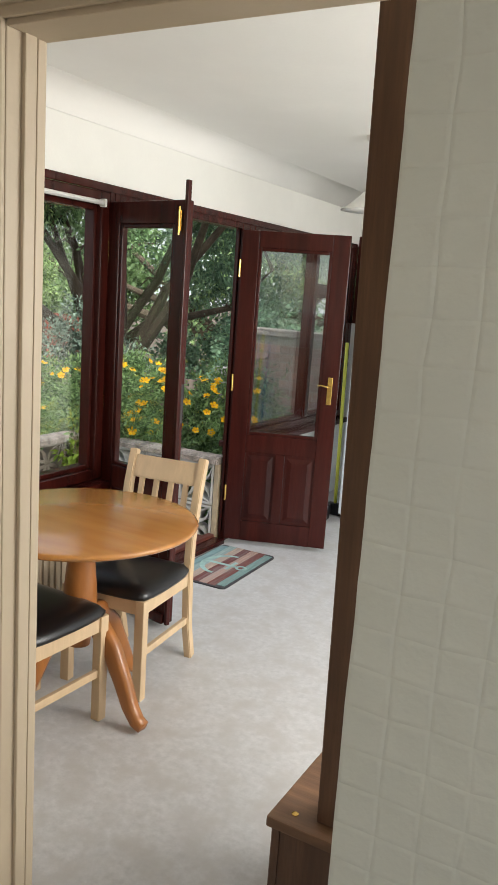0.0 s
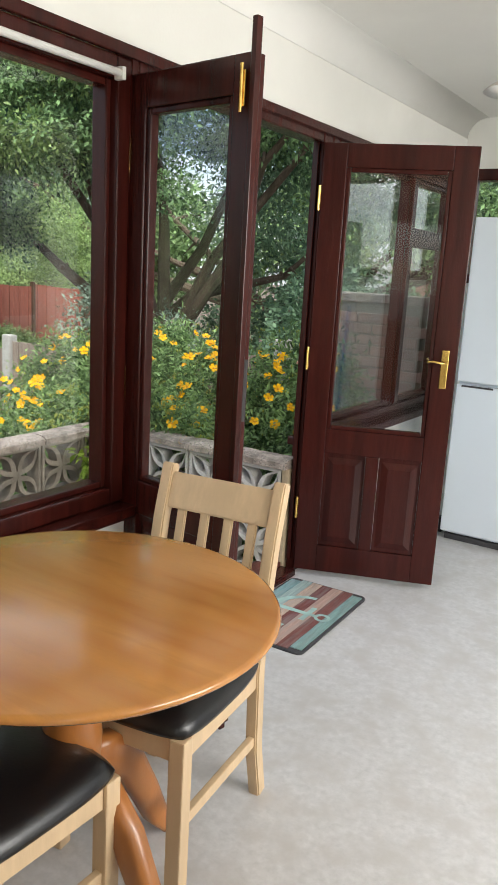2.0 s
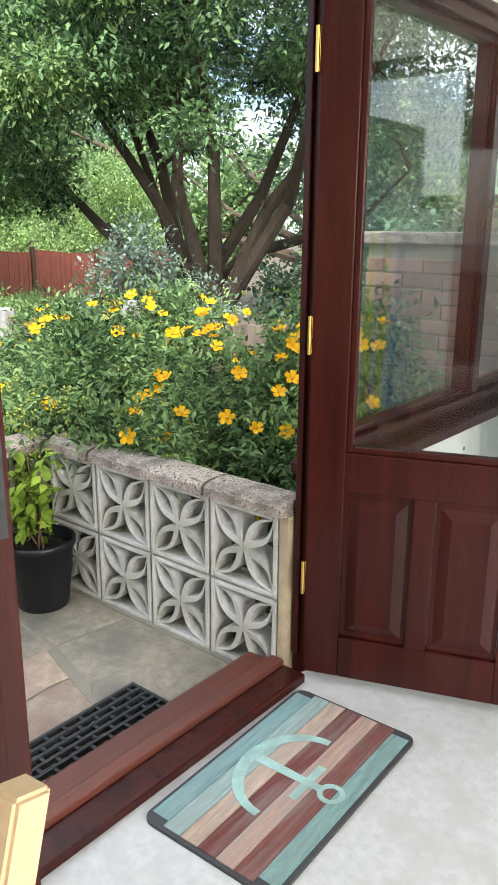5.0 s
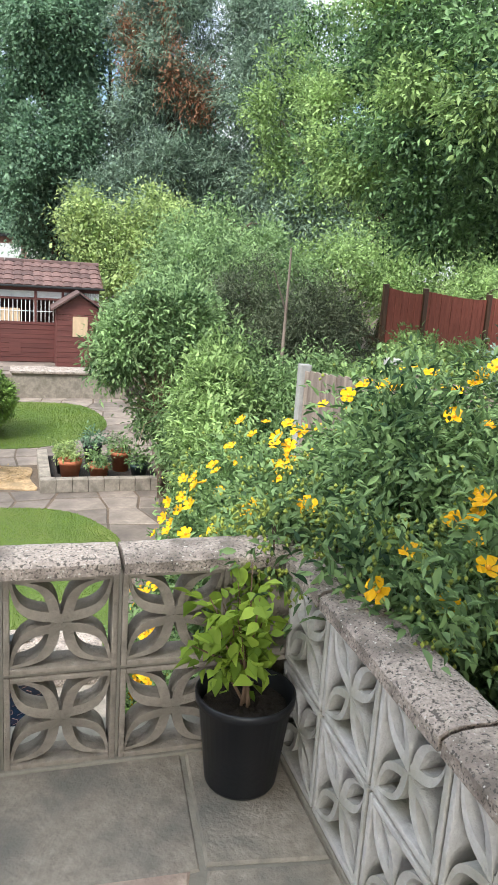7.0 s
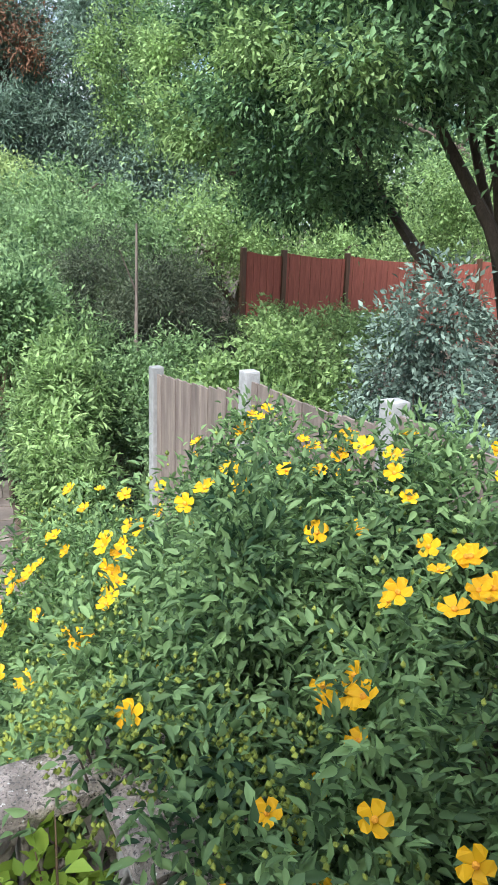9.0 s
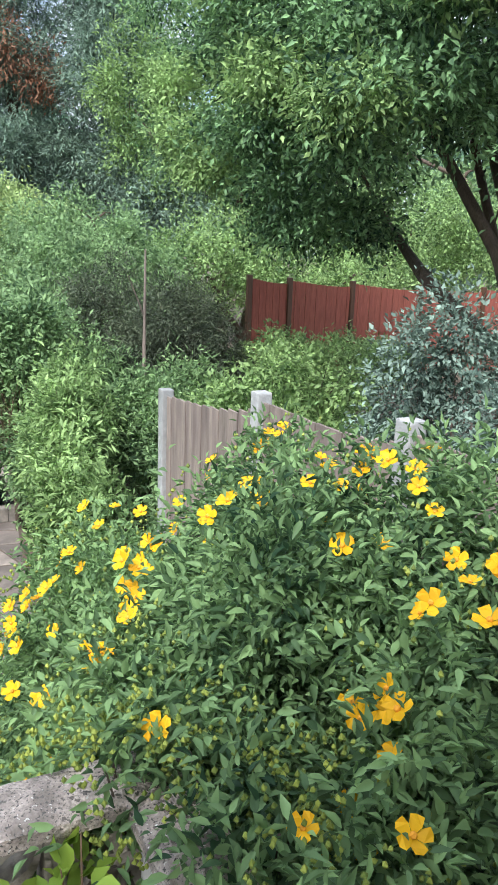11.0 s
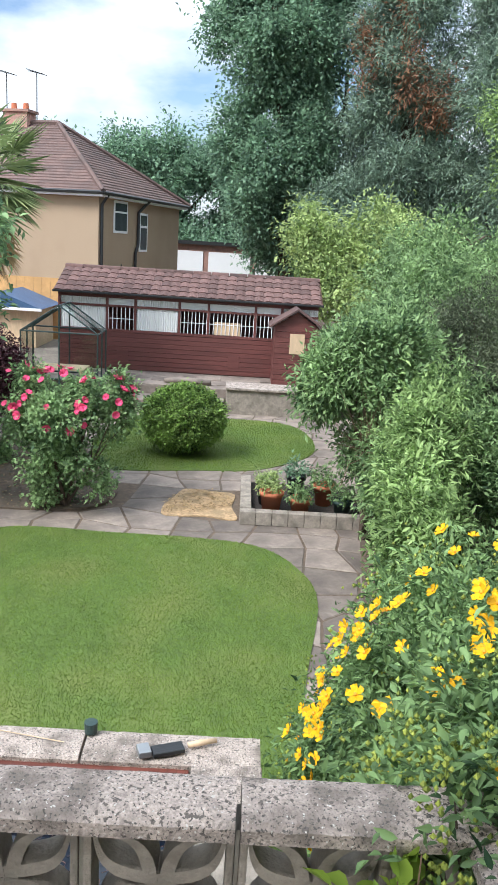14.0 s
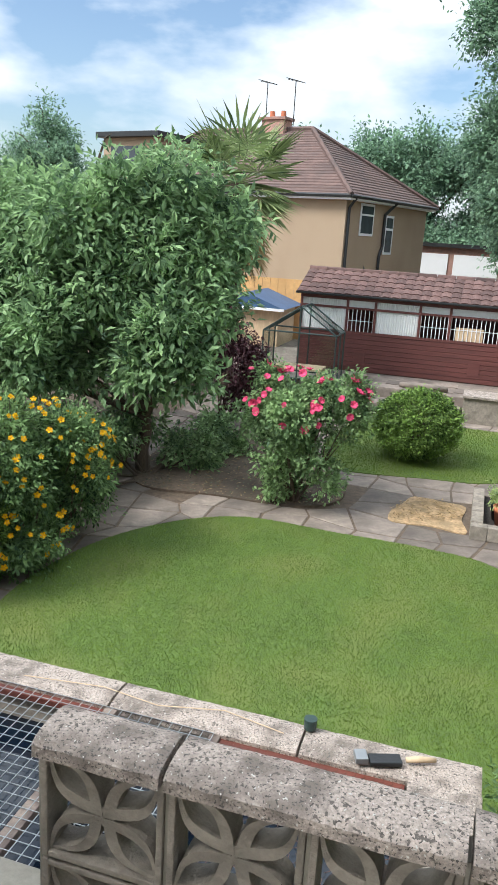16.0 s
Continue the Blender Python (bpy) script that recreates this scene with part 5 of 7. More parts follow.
# ---- boundary fence beside the patio ----
def garden_fence(name, posts, y, mat, post_mat, label, along="x", low=GZ, boards=11):
    """posts: (position along, top). Concrete posts with boarded panels whose tops dip between them."""
    f = thing(name, pose(0, 0, 0), label, "fence")
    for p, top in posts:
        b = (p - 0.05, y - 0.05, low, p + 0.05, y + 0.05, top) if along == "x" else (y - 0.05, p - 0.05, low, y + 0.05, p + 0.05, top)
        part("post", one_box(*b, 0.012), post_mat, f)
    for (a, ta), (b, tb) in zip(posts, posts[1:]):
        n = boards
        for k in range(n):
            u0, u1 = (k + 0.02) / n, (k + 0.98) / n
            p0, p1 = a + (b - a) * u0, a + (b - a) * u1
            if abs(p0 - a) < 0.06 or abs(p1 - b) < 0.055:
                p0, p1 = (a + math.copysign(0.055, b - a), p1) if k == 0 else (p0, b - math.copysign(0.055, b - a))
            um = (u0 + u1) / 2
            top = ta + (tb - ta) * um - 0.06 - 0.22 * um ** 1.5 * (1.25 - um)
            lo, hi = sorted((p0, p1))
            d = 0.006 * (k % 2)
            bx = (lo, y - 0.014 + d, low + 0.03, hi, y + 0.002 + d, top) if along == "x" else (y - 0.014 + d, lo, low + 0.03, y + 0.002 + d, hi, top)
            part("board", one_box(*bx, 0.002), mat, f)
    return f


garden_fence("boundary_fence", [(-8.0, 0.43), (-6.37, 0.715), (-4.95, 0.86), (-3.45, 0.95)], 6.8, fence_wood, fence_post, "weathered wooden panel fence between concrete posts")
garden_fence("red_fence", [(11.5, 0.96), (12.4, 0.92), (13.9, 0.87), (15.7, 0.81), (17.5, 0.77), (19.3, 0.75)], -16.0, red_fence, dark_wood, "red-brown stained wooden fence in the next garden", "y", -1.2, 12)


# ---- flowering shrubs ----
def flower_mesh(name, mat, petals, r, cup, centre=True):
    bm = bmesh.new()
    for k in range(petals):
        a = 2 * math.pi * k / petals
        ca, sa = math.cos(a), math.sin(a)
        row = [(0.0, 0.0, 0.0), (0.45 * r, 0.36 * r, cup * 0.35), (0.85 * r, 0.44 * r, cup * 0.8), (1.02 * r, 0.12 * r, cup * 0.6), (0.93 * r, -0.30 * r, cup * 0.9), (0.5 * r, -0.32 * r, cup * 0.45)]
        vs = [bm.verts.new((x * ca - y * sa, x * sa + y * ca, z + 0.002 * (k % 2))) for x, y, z in row]
        bm.faces.new((vs[0], vs[1], vs[2], vs[5]))
        bm.faces.new((vs[5], vs[2], vs[3], vs[4]))
    n0 = len(bm.faces)
    if centre:
        bmesh.ops.create_icosphere(bm, subdivisions=1, radius=r * 0.22, matrix=Matrix.Translation((0, 0, r * 0.2)))
    bm.faces.ensure_lookup_table()
    for i, f in enumerate(bm.faces):
        f.material_index = 0 if i < n0 else 1
    me = bpy.data.meshes.new(name)
    bm.to_mesh(me)
    bm.free()
    me.materials.append(mat)
    me.materials.append(stamen)
    return me


yellow_flower = flower_mesh("yellow_flower", petal_yellow, 5, 0.030, 0.015)
pink_flower = flower_mesh("pink_flower", petal_pink, 9, 0.052, 0.045, False)
pale_flower = flower_mesh("pale_flower", petal_pale, 9, 0.05, 0.03, False)


def flowers(t, me, blobs, count, seed, up=0.35, side=None, low=-0.2, turn=0.0):
    """Blossoms set singly on the outer shell of a shrub."""
    rng = np.random.default_rng(seed)
    b = np.array(blobs, float)
    base = np.array(t.matrix_world.translation)
    made = 0
    while made < count:
        q = b[rng.integers(len(b))]
        d = rng.normal(0, 1, 3)
        d /= np.linalg.norm(d)
        if d[2] < low or (side is not None and d @ np.array(side) < 0.05):
            continue
        p = q[:3] + q[3:] * d * rng.uniform(0.88, 1.0)
        if any((((p - o[:3]) / o[3:]) ** 2).sum() < 0.72 for o in b):
            continue
        n = Vector(d + np.array((0, 0, up)) + (np.array(side) * turn if side is not None else 0) + rng.normal(0, 0.35, 3))
        ob = new("flower", me)
        ob.parent = t
        ob.matrix_basis = Matrix.Translation(p - base) @ n.to_track_quat("Z", "Y").to_matrix().to_4x4() @ pose(0, 0, 0, 0, 0, rng.uniform(0, 360)) @ Matrix.Diagonal((*[rng.uniform(0.8, 1.15)] * 3, 1))
        made += 1


def buds(t, blobs, count, seed, mat, r=0.007):
    rng = np.random.default_rng(seed)
    b = np.array(blobs, float)
    base = np.array(t.matrix_world.translation)
    v, f = [], []
    oct_v = np.array([(1, 0, 0), (-1, 0, 0), (0, 1, 0), (0, -1, 0), (0, 0, 1.3), (0, 0, -1.3)])
    oct_f = [(0, 2, 4), (2, 1, 4), (1, 3, 4), (3, 0, 4), (2, 0, 5), (1, 2, 5), (3, 1, 5), (0, 3, 5)]
    for _ in range(count):
        q = b[rng.integers(len(b))]
        d = rng.normal(0, 1, 3)
        d /= np.linalg.norm(d)
        p = q[:3] + q[3:] * d * rng.uniform(0.96, 1.08) - base
        for k in range(rng.integers(1, 4)):
            c = p + rng.normal(0, 0.012, 3)
            n = len(v)
            v += [tuple(c + w * r * rng.uniform(0.8, 1.4)) for w in oct_v]
            f += [tuple(n + i for i in g) for g in oct_f]
    o = mesh_ob("bud", v, f, mat)
    o.parent = t
    o["kind"] = "stuff"


hyp = [(-4.15, 5.75, -0.03, 0.78, 0.62, 1.06), (-4.95, 5.6, -0.45, 0.82, 0.76, 1.08), (-4.9, 6.15, -0.1, 0.75, 0.5, 0.98), (-3.95, 6.2, 0.10, 0.72, 0.5, 1.02),
       (-3.2, 5.78, -0.03, 0.66, 0.42, 1.06), (-2.95, 6.1, 0.05, 0.55, 0.5, 1.05), (-5.6, 5.85, -0.8, 0.7, 0.68, 1.0), (-4.6, 5.3, -0.3, 0.62, 0.46, 0.92), (-3.98, 5.22, 0.25, 0.30, 0.26, 0.42),
       (-3.62, 5.22, 0.50, 0.20, 0.17, 0.20), (-3.3, 5.38, 0.42, 0.32, 0.17, 0.26), (-3.8, 5.02, 0.30, 0.16, 0.16, 0.28), (-3.58, 5.09, 0.55, 0.15, 0.14, 0.13), (-3.3, 5.21, 0.55, 0.32, 0.12, 0.14), (-5.55, 5.35, -0.9, 0.62, 0.46, 0.8)]
hb = shrub("flowering_shrub", hyp, 13500, 14, 0.041, leaf_hyper, "dense green shrub with bright yellow flowers beside the patio", "shrub", 31, 0.065, 0.37, (-4.4, 5.75, GZ), 14, 0.5, lumps=16, blade=OVATE)
flowers(hb, yellow_flower, hyp[:6] + hyp[7:8], 185, 41, 0.1, (0.60, -0.62, 0.45), -0.45, 1.1)
flowers(hb, yellow_flower, [hyp[1], hyp[7], hyp[14]], 45, 42, 0.1, (0.55, -0.75, 0.2), -0.5, 1.1)
flowers(hb, yellow_flower, hyp[8:14], 6, 44, 0.1, (0.55, -0.7, 0.45), -0.3, 1.1)
flowers(hb, yellow_flower, [hyp[0], hyp[3], hyp[4], hyp[5]], 30, 45, 0.1, (0.35, -0.75, 0.5), -0.5, 1.0)
buds(hb, hyp, 2600, 43, leaf_bud, 0.006)
hyp2 = [(-8.5, 0.35, -1.3, 0.8, 0.5, 0.55), (-8.7, 0.45, -0.75, 0.8, 0.5, 0.7), (-8.2, 0.1, -0.6, 0.8, 0.5, 0.75), (-9.3, 0.6, -0.9, 0.6, 0.4, 0.6)]
hb2 = shrub("flowering_shrub", hyp2, 2600, 14, 0.055, leaf_hyper, "green shrub with small yellow flowers by the path", "shrub", 33, 0.08, 0.45, None, 8, 0.7)
flowers(hb2, yellow_flower, hyp2, 150, 47, 0.1, (0.7, 0.6, 0.3), -0.4, 1.0)
shrub("clipped_hedge", [(-7.85, 0.22, -1.05, 0.5, 0.34, 0.75)], 1300, 14, 0.035, leaf_box, "clipped green hedge bush at the path's edge", "hedge", 35, 0.04, 0.6, None, 5, 0.8, lumps=0)

rose = [(-11.55, 2.35, -0.55, 0.62, 0.62, 0.6), (-11.5, 2.9, -0.45, 0.45, 0.45, 0.5), (-11.5, 2.0, -0.4, 0.4, 0.4, 0.45), (-11.5, 2.5, -1.2, 0.60, 0.58, 0.58)]
rb = shrub("rose_bush", rose, 1900, 12, 0.055, leaf_mid, "rose bush with bright pink blooms in a bare bed", "rose bush", 37, 0.08, 0.6, (-11.55, 2.45, GZ), 9, 0.55)
flowers(rb, pink_flower, rose[:3], 46, 51, 0.3, (0.75, 0.5, 0.2))
shrub("ball_bush", [(-14.4, 3.7, -1.15, 0.62, 0.64, 0.49)], 3000, 14, 0.042, leaf_box, "round clipped evergreen bush on the back lawn", "bush", 39, 0.04, 0.6, None, 6, 0.86, lumps=0)

# ---- shrubs along the boundary ----
rs = [(-11.0, 6.0, 0.0, 0.8, 0.72, 0.9), (-10.4, 6.4, -0.6, 0.65, 0.45, 0.9), (-11.8, 6.4, 0.1, 0.8, 0.7, 0.95), (-11.0, 6.1, 0.55, 0.5, 0.5, 0.5), (-10.2, 6.55, -1.0, 0.5, 0.35, 0.7)]
shrub("large_shrub", rs, 4600, 13, 0.075, leaf_mid, "tall leafy green shrub hanging over the path", "shrub", 53, 0.13, 0.4, (-11.0, 6.2, GZ), 14, 0.6, stem_r=0.03)
tw = thing("dead_branches", pose(-10.72, 6.08, -0.6), "tangle of dry brown twigs in the large shrub", "branches")
rng = np.random.default_rng(54)
bm = bmesh.new()
tube(bm, [(0.1, 0.35, -1.15), (0.05, 0.25, -0.5), (0, 0.05, 0)], [0.03, 0.025, 0.015], 6)
for k in range(90):
    e = Vector((rng.normal(0.25, 0.22), rng.normal(0.05, 0.28), rng.normal(0.25, 0.3)))
    m = e * 0.5 + Vector(rng.normal(0, 0.08, 3))
    tube(bm, [Vector(rng.normal(0, 0.05, 3)), m, e], [0.006, 0.004, 0.002], 4)
tagged(part("twig_tangle", bm, twig, tw), kind="stuff")
shrub("leafy_shrub", [(-9.0, 6.3, -0.85, 0.55, 0.35, 0.85), (-9.7, 6.4, -0.55, 0.55, 0.4, 0.9), (-8.5, 6.35, -1.05, 0.4, 0.3, 0.65), (-10.3, 6.6, -0.4, 0.5, 0.4, 0.8)], 2200, 12, 0.085, leaf_fresh, "bright upright leafy shrub by the fence", "shrub", 55, 0.15, 0.32, None, 10, 0.5)
shrub("leafy_shrub", [(-10.2, 7.6, -0.75, 0.6, 0.45, 0.85), (-11.0, 8.2, -0.55, 0.7, 0.5, 0.9), (-9.2, 7.4, -1.0, 0.6, 0.4, 0.7), (-10.9, 7.4, -0.8, 0.5, 0.4, 0.9), (-12.2, 7.3, -0.5, 0.7, 0.5, 1.0)], 2600, 12, 0.08, leaf_mid, "green leafy shrub behind the fence", "shrub", 56, 0.15, 0.36, None, 10, 0.5)
shrub("grey_shrub", [(-6.3, 8.2, 0.25, 0.85, 0.7, 1.1), (-5.6, 8.0, 0.0, 0.7, 0.6, 0.95), (-7.0, 8.4, -0.2, 0.6, 0.6, 0.85), (-5.2, 7.6, -0.35, 0.6, 0.5, 0.9)], 3600, 12, 0.048, leaf_grey, "silvery grey-green shrub behind the fence", "shrub", 57, 0.09, 0.5, None, 10, 0.65)
shrub("young_shrub", [(-9.4, 9.0, -0.2, 0.8, 0.7, 0.75), (-10.0, 8.4, -0.5, 0.7, 0.6, 0.7), (-12.6, 10.4, -0.5, 1.0, 0.9, 0.8), (-11.0, 9.8, -0.35, 0.9, 0.8, 0.75), (-13.8, 12.2, -0.55, 1.0, 0.9, 0.7), (-14.6, 13.6, -0.7, 0.9, 0.9, 0.6), (-14.0, 11.2, -0.7, 0.8, 0.7, 0.6)], 3400, 12, 0.075, leaf_fresh, "pale green bush in the next garden", "shrub", 59, 0.11, 0.5, None, 8, 0.65)
shrub("dark_shrub", [(-12.5, 8.6, 0.0, 1.0, 0.9, 1.3), (-13.4, 8.0, 0.2, 0.8, 0.8, 1.2), (-12.9, 9.4, -0.3, 0.8, 0.7, 1.1)], 6000, 13, 0.055, leaf_heather, "brownish dark evergreen shrub behind the fence", "shrub", 61, 0.12, 0.3, None, 10, 0.6)
shrub("tangled_shrub", [(-14.0, 6.8, 0.1, 1.0, 0.8, 1.3), (-15.0, 7.6, 0.4, 1.0, 1.0, 1.4), (-16.5, 8.5, 0.7, 1.3, 1.2, 1.2)], 2600, 12, 0.08, leaf_mid, "tangled mixed green shrubs by the boundary", "shrub", 63, 0.16, 0.45, None, 12, 0.5)
shrub("dark_hedge", [(-4.6, 10.2, 0.0, 1.6, 0.7, 1.5), (-2.6, 10.4, 0.1, 1.6, 0.7, 1.6), (-6.4, 11.4, -0.2, 1.2, 0.8, 1.3)], 3800, 12, 0.075, leaf_dark, "dark green climbing hedge in the next garden", "hedge", 65, 0.13, 0.7, None, 8, 0.7)
pr = [(-4.3, 9.3, 0.25, 0.5, 0.4, 0.5)]
prb = shrub("pale_rose", pr, 500, 11, 0.06, leaf_mid, "rose bush with pale pink blooms", "rose bush", 67, 0.1, 0.6, None, 6, 0.5)
flowers(prb, pale_flower, pr, 14, 69, 0.2, (0.4, -0.8, 0.1))
sapling = thing("dead_sapling", pose(-11.3, 7.7, GZ), "bare dry sapling trunk", "tree")
bm = bmesh.new()
tube(bm, [(0, 0, -0.02), (0.03, 0.02, 1.2), (0.0, 0.05, 2.2), (0.06, 0.04, 3.2)], [0.032, 0.028, 0.022, 0.012], 8)
tube(bm, [(0.0, 0.05, 2.4), (0.15, -0.2, 2.9)], [0.015, 0.006], 6)
part("trunk", bm, fence_wood, sapling)


# ---- trees ----
def tree(name, base, forks, blobs, count, per, size, mat, label, seed, trunk_r, spread=0.2, narrow=0.5, inner=0.45, category="tree", fork_z=1.6, second=None, jitter=0.7, lumps=12):
    rng = np.random.default_rng(seed)
    t = thing(name, Matrix.Translation(base), label, category)
    b = np.array(blobs, float) - np.array([*base, 0, 0, 0])
    bm = bmesh.new()
    top = Vector((0.05, 0.05, fork_z))
    tube(bm, [(0, 0, -0.05), (0.04, 0, fork_z * 0.4), (0.0, 0.05, fork_z * 0.8), top], [trunk_r * 1.25, trunk_r, trunk_r * 0.92, trunk_r * 0.8], 10)
    part("trunk", bm, bark, t)
    for k in range(forks):
        q = b[k % len(b)]
        tip = Vector(q[:3]) + Vector(rng.normal(0, 0.3, 3) * q[3:])
        bm = bmesh.new()
        m1 = top.lerp(tip, 0.35) + Vector(rng.normal(0, 0.12, 3)) * tip.length * 0.3
        m2 = top.lerp(tip, 0.7) + Vector(rng.normal(0, 0.1, 3)) * tip.length * 0.3
        r = trunk_r * 0.62
        tube(bm, [top, m1, m2, tip], [r, r * 0.72, r * 0.45, r * 0.12], 8)
        for j in range(5):
            s = (m1, m2, m2, tip, m1)[j]
            e = s + Vector(rng.normal(0, 0.17, 3) * q[3:])
            tube(bm, [s, s.lerp(e, 0.5) + Vector((0, 0, 0.1)), e], [r * 0.34, r * 0.2, r * 0.06], 6)
        part("limb", bm, bark, t)
    pts, out = clumps(b, count, per, spread, rng, inner, lumps)
    keep = pts[:, 2] > 0.2
    o = leaves_mesh("crown", pts[keep], out[keep], size, mat, rng, narrow, jitter)
    o.parent = t
    if second:
        m2, blobs2, cnt = second
        pts, out = clumps(np.array(blobs2, float) - np.array([*base, 0, 0, 0]), cnt, per, spread, rng, inner)
        o = leaves_mesh("crown_patch", pts, out, size, m2, rng, narrow, jitter)
        o.parent = t
    return t


maple = []
mr = np.random.default_rng(700)
for k in range(120):
    a, r = mr.uniform(0, 6.28), mr.uniform(0, 1) ** 0.6
    x, y = -9.2 + 6.2 * r * math.cos(a), 10.9 + 2.4 * r * math.sin(a)
    lift = mr.uniform(0, 1) ** 0.8
    z = 2.15 + 0.5 * (1 - r) + lift * (4.2 - 2.2 * r * r) + (0.35 if abs(x + 7.8) < 1.4 else 0.0)
    maple.append((x, y, z, mr.uniform(0.7, 1.15), mr.uniform(0.5, 0.9), mr.uniform(0.16, 0.30)))
for k in range(46):
    x = mr.uniform(-15.2, -3.6)
    maple.append((x, mr.uniform(8.7, 9.6), mr.uniform(2.0 if x < -5 else 2.5, 6.2), mr.uniform(0.5, 0.95), mr.uniform(0.4, 0.7), mr.uniform(0.15, 0.26)))
for k in range(14):
    maple.append((mr.uniform(-12.0, -9.7), mr.uniform(9.2, 10.2), mr.uniform(1.65, 2.2), mr.uniform(0.4, 0.7), mr.uniform(0.35, 0.6), mr.uniform(0.14, 0.24)))
tree("maple_tree", (-7.7, 10.6, GZ), 6, maple, 17000, 14, 0.078, leaf_maple, "spreading green maple tree in the next garden", 71, 0.17, 0.2, 0.45, 0.25, fork_z=1.9, lumps=0,
     second=(leaf_fresh, [(-12.5, 8.8, 2.9, 0.9, 0.5, 0.26), (-11.6, 8.7, 2.5, 0.7, 0.4, 0.20), (-12.9, 8.7, 3.6, 0.6, 0.4, 0.24), (-9.8, 8.5, 3.2, 0.9, 0.4, 0.22), (-8.3, 8.5, 2.8, 0.8, 0.4, 0.2), (-7.0, 8.6, 3.6, 0.9, 0.4, 0.22), (-10.6, 8.5, 4.4, 0.8, 0.4, 0.24)], 1100))
tree("maple_tree", (-8.7, 11.2, GZ), 4, [(-10.5, 12.0, 4.5, 2.4, 1.4, 1.6), (-7.0, 12.6, 4.5, 2.4, 1.4, 1.6), (-6.2, 12.8, 2.2, 2.6, 1.0, 1.6)], 2400, 14, 0.1, leaf_dark, "shaded tree behind the maple", 73, 0.17, 0.25, 0.4, 0.5, fork_z=2.0)

tree("tall_dark_tree", (-33, 6.0, -1.8), 6, [(-32.5, 5.2, 5.2, 2.4, 2.2, 3.4), (-32.5, 4.9, 9.0, 2.3, 2.2, 2.6), (-33.5, 6.8, 8.5, 2.2, 2.0, 3.2), (-32.8, 6.4, 2.6, 2.2, 2.6, 2.2), (-33, 6.2, 11.5, 2.2, 2.2, 2.0)], 15000, 12, 0.15, leaf_dark, "tall dense dark green tree behind the sheds", 75, 0.35, 0.4, 0.6, 0.75, fork_z=2.5)
tree("conifer_tree", (-31, 9.6, -1.8), 5, [(-31, 9.6, 2.6, 2.6, 3.0, 2.2), (-31, 9.6, 5.4, 2.2, 2.6, 2.2), (-31, 9.6, 8.2, 1.7, 2.1, 2.0), (-31, 9.6, 10.4, 1.2, 1.5, 1.6)], 9000, 13, 0.165, leaf_conifer, "dark conifer with rust-brown dying tops", 77, 0.3, 0.42, 0.3, 0.6, fork_z=2.0,
     second=(leaf_rust, [(-30.3, 8.2, 8.0, 0.5, 0.4, 1.2), (-29.8, 9.5, 7.4, 0.6, 0.5, 1.0), (-29.8, 10.6, 6.6, 0.6, 0.6, 0.8), (-30.4, 9.4, 9.6, 0.4, 0.4, 0.9)], 210))
tree("conifer_tree", (-30, 13.5, -1.8), 5, [(-30, 13.0, 3.0, 2.6, 2.6, 2.6), (-30, 13.3, 6.4, 2.2, 2.5, 2.4), (-30, 13.2, 9.4, 1.6, 1.9, 2.2), (-27, 14.5, 2.6, 2.0, 2.0, 2.2)], 8000, 13, 0.165, leaf_conifer, "dark conifer in the far gardens", 79, 0.3, 0.42, 0.3, 0.6, fork_z=2.0)
tree("birch_tree", (-26, 15.5, -1.8), 6, [(-26, 15.0, 5.5, 1.8, 1.8, 2.6), (-25.4, 16.8, 4.2, 1.8, 1.6, 2.2), (-26.5, 13.6, 7.5, 1.5, 1.5, 2.0), (-25, 17.6, 7.0, 1.8, 1.6, 2.4), (-26, 14.2, 3.0, 1.7, 1.6, 2.2), (-26.3, 12.6, 5.4, 1.2, 1.3, 2.2), (-26, 15.8, 1.4, 2.0, 1.9, 1.8)], 3400, 12, 0.125, leaf_fresh, "airy pale green birch tree", 81, 0.16, 0.4, 0.5, 0.3, fork_z=3.0)
tree("lime_tree", (-24.5, 7.8, -1.8), 6, [(-24.4, 6.6, 1.6, 1.2, 1.3, 1.2), (-24.6, 8.4, 1.9, 1.4, 1.4, 1.3), (-24.3, 7.4, 0.4, 1.4, 1.8, 1.2), (-23.8, 9.4, 0.9, 1.3, 1.3, 1.3)], 2400, 13, 0.13, leaf_lime, "pale yellow-green tree behind the shed", 83, 0.18, 0.3, 0.5, 0.65, fork_z=1.2)
tree("pale_tree", (-21.0, 9.3, -1.8), 6, [(-21.0, 8.6, 1.2, 1.3, 1.3, 1.3), (-20.6, 9.8, 1.4, 1.2, 1.2, 1.2), (-20.4, 10.8, 0.6, 1.3, 1.2, 1.2), (-20.8, 9.0, -0.2, 1.4, 1.5, 1.0)], 2400, 13, 0.11, leaf_mid, "green leafy tree beside the shed", 85, 0.16, 0.28, 0.5, 0.6, fork_z=1.2)
tree("hedge_tree", (-20.5, 13.5, -1.8), 5, [(-20.5, 12.2, 0.8, 1.5, 1.4, 1.5), (-20.0, 14.2, 1.2, 1.6, 1.6, 1.6), (-20.5, 16.4, 1.6, 1.8, 1.8, 1.8), (-19.5, 18.5, 1.6, 2.0, 2.0, 1.9), (-18.0, 15.2, 0.6, 1.2, 1.4, 0.9)], 4200, 12, 0.1, leaf_fresh, "green hedge trees in the far gardens", 87, 0.2, 0.3, 0.5, 0.65, fork_z=1.0)
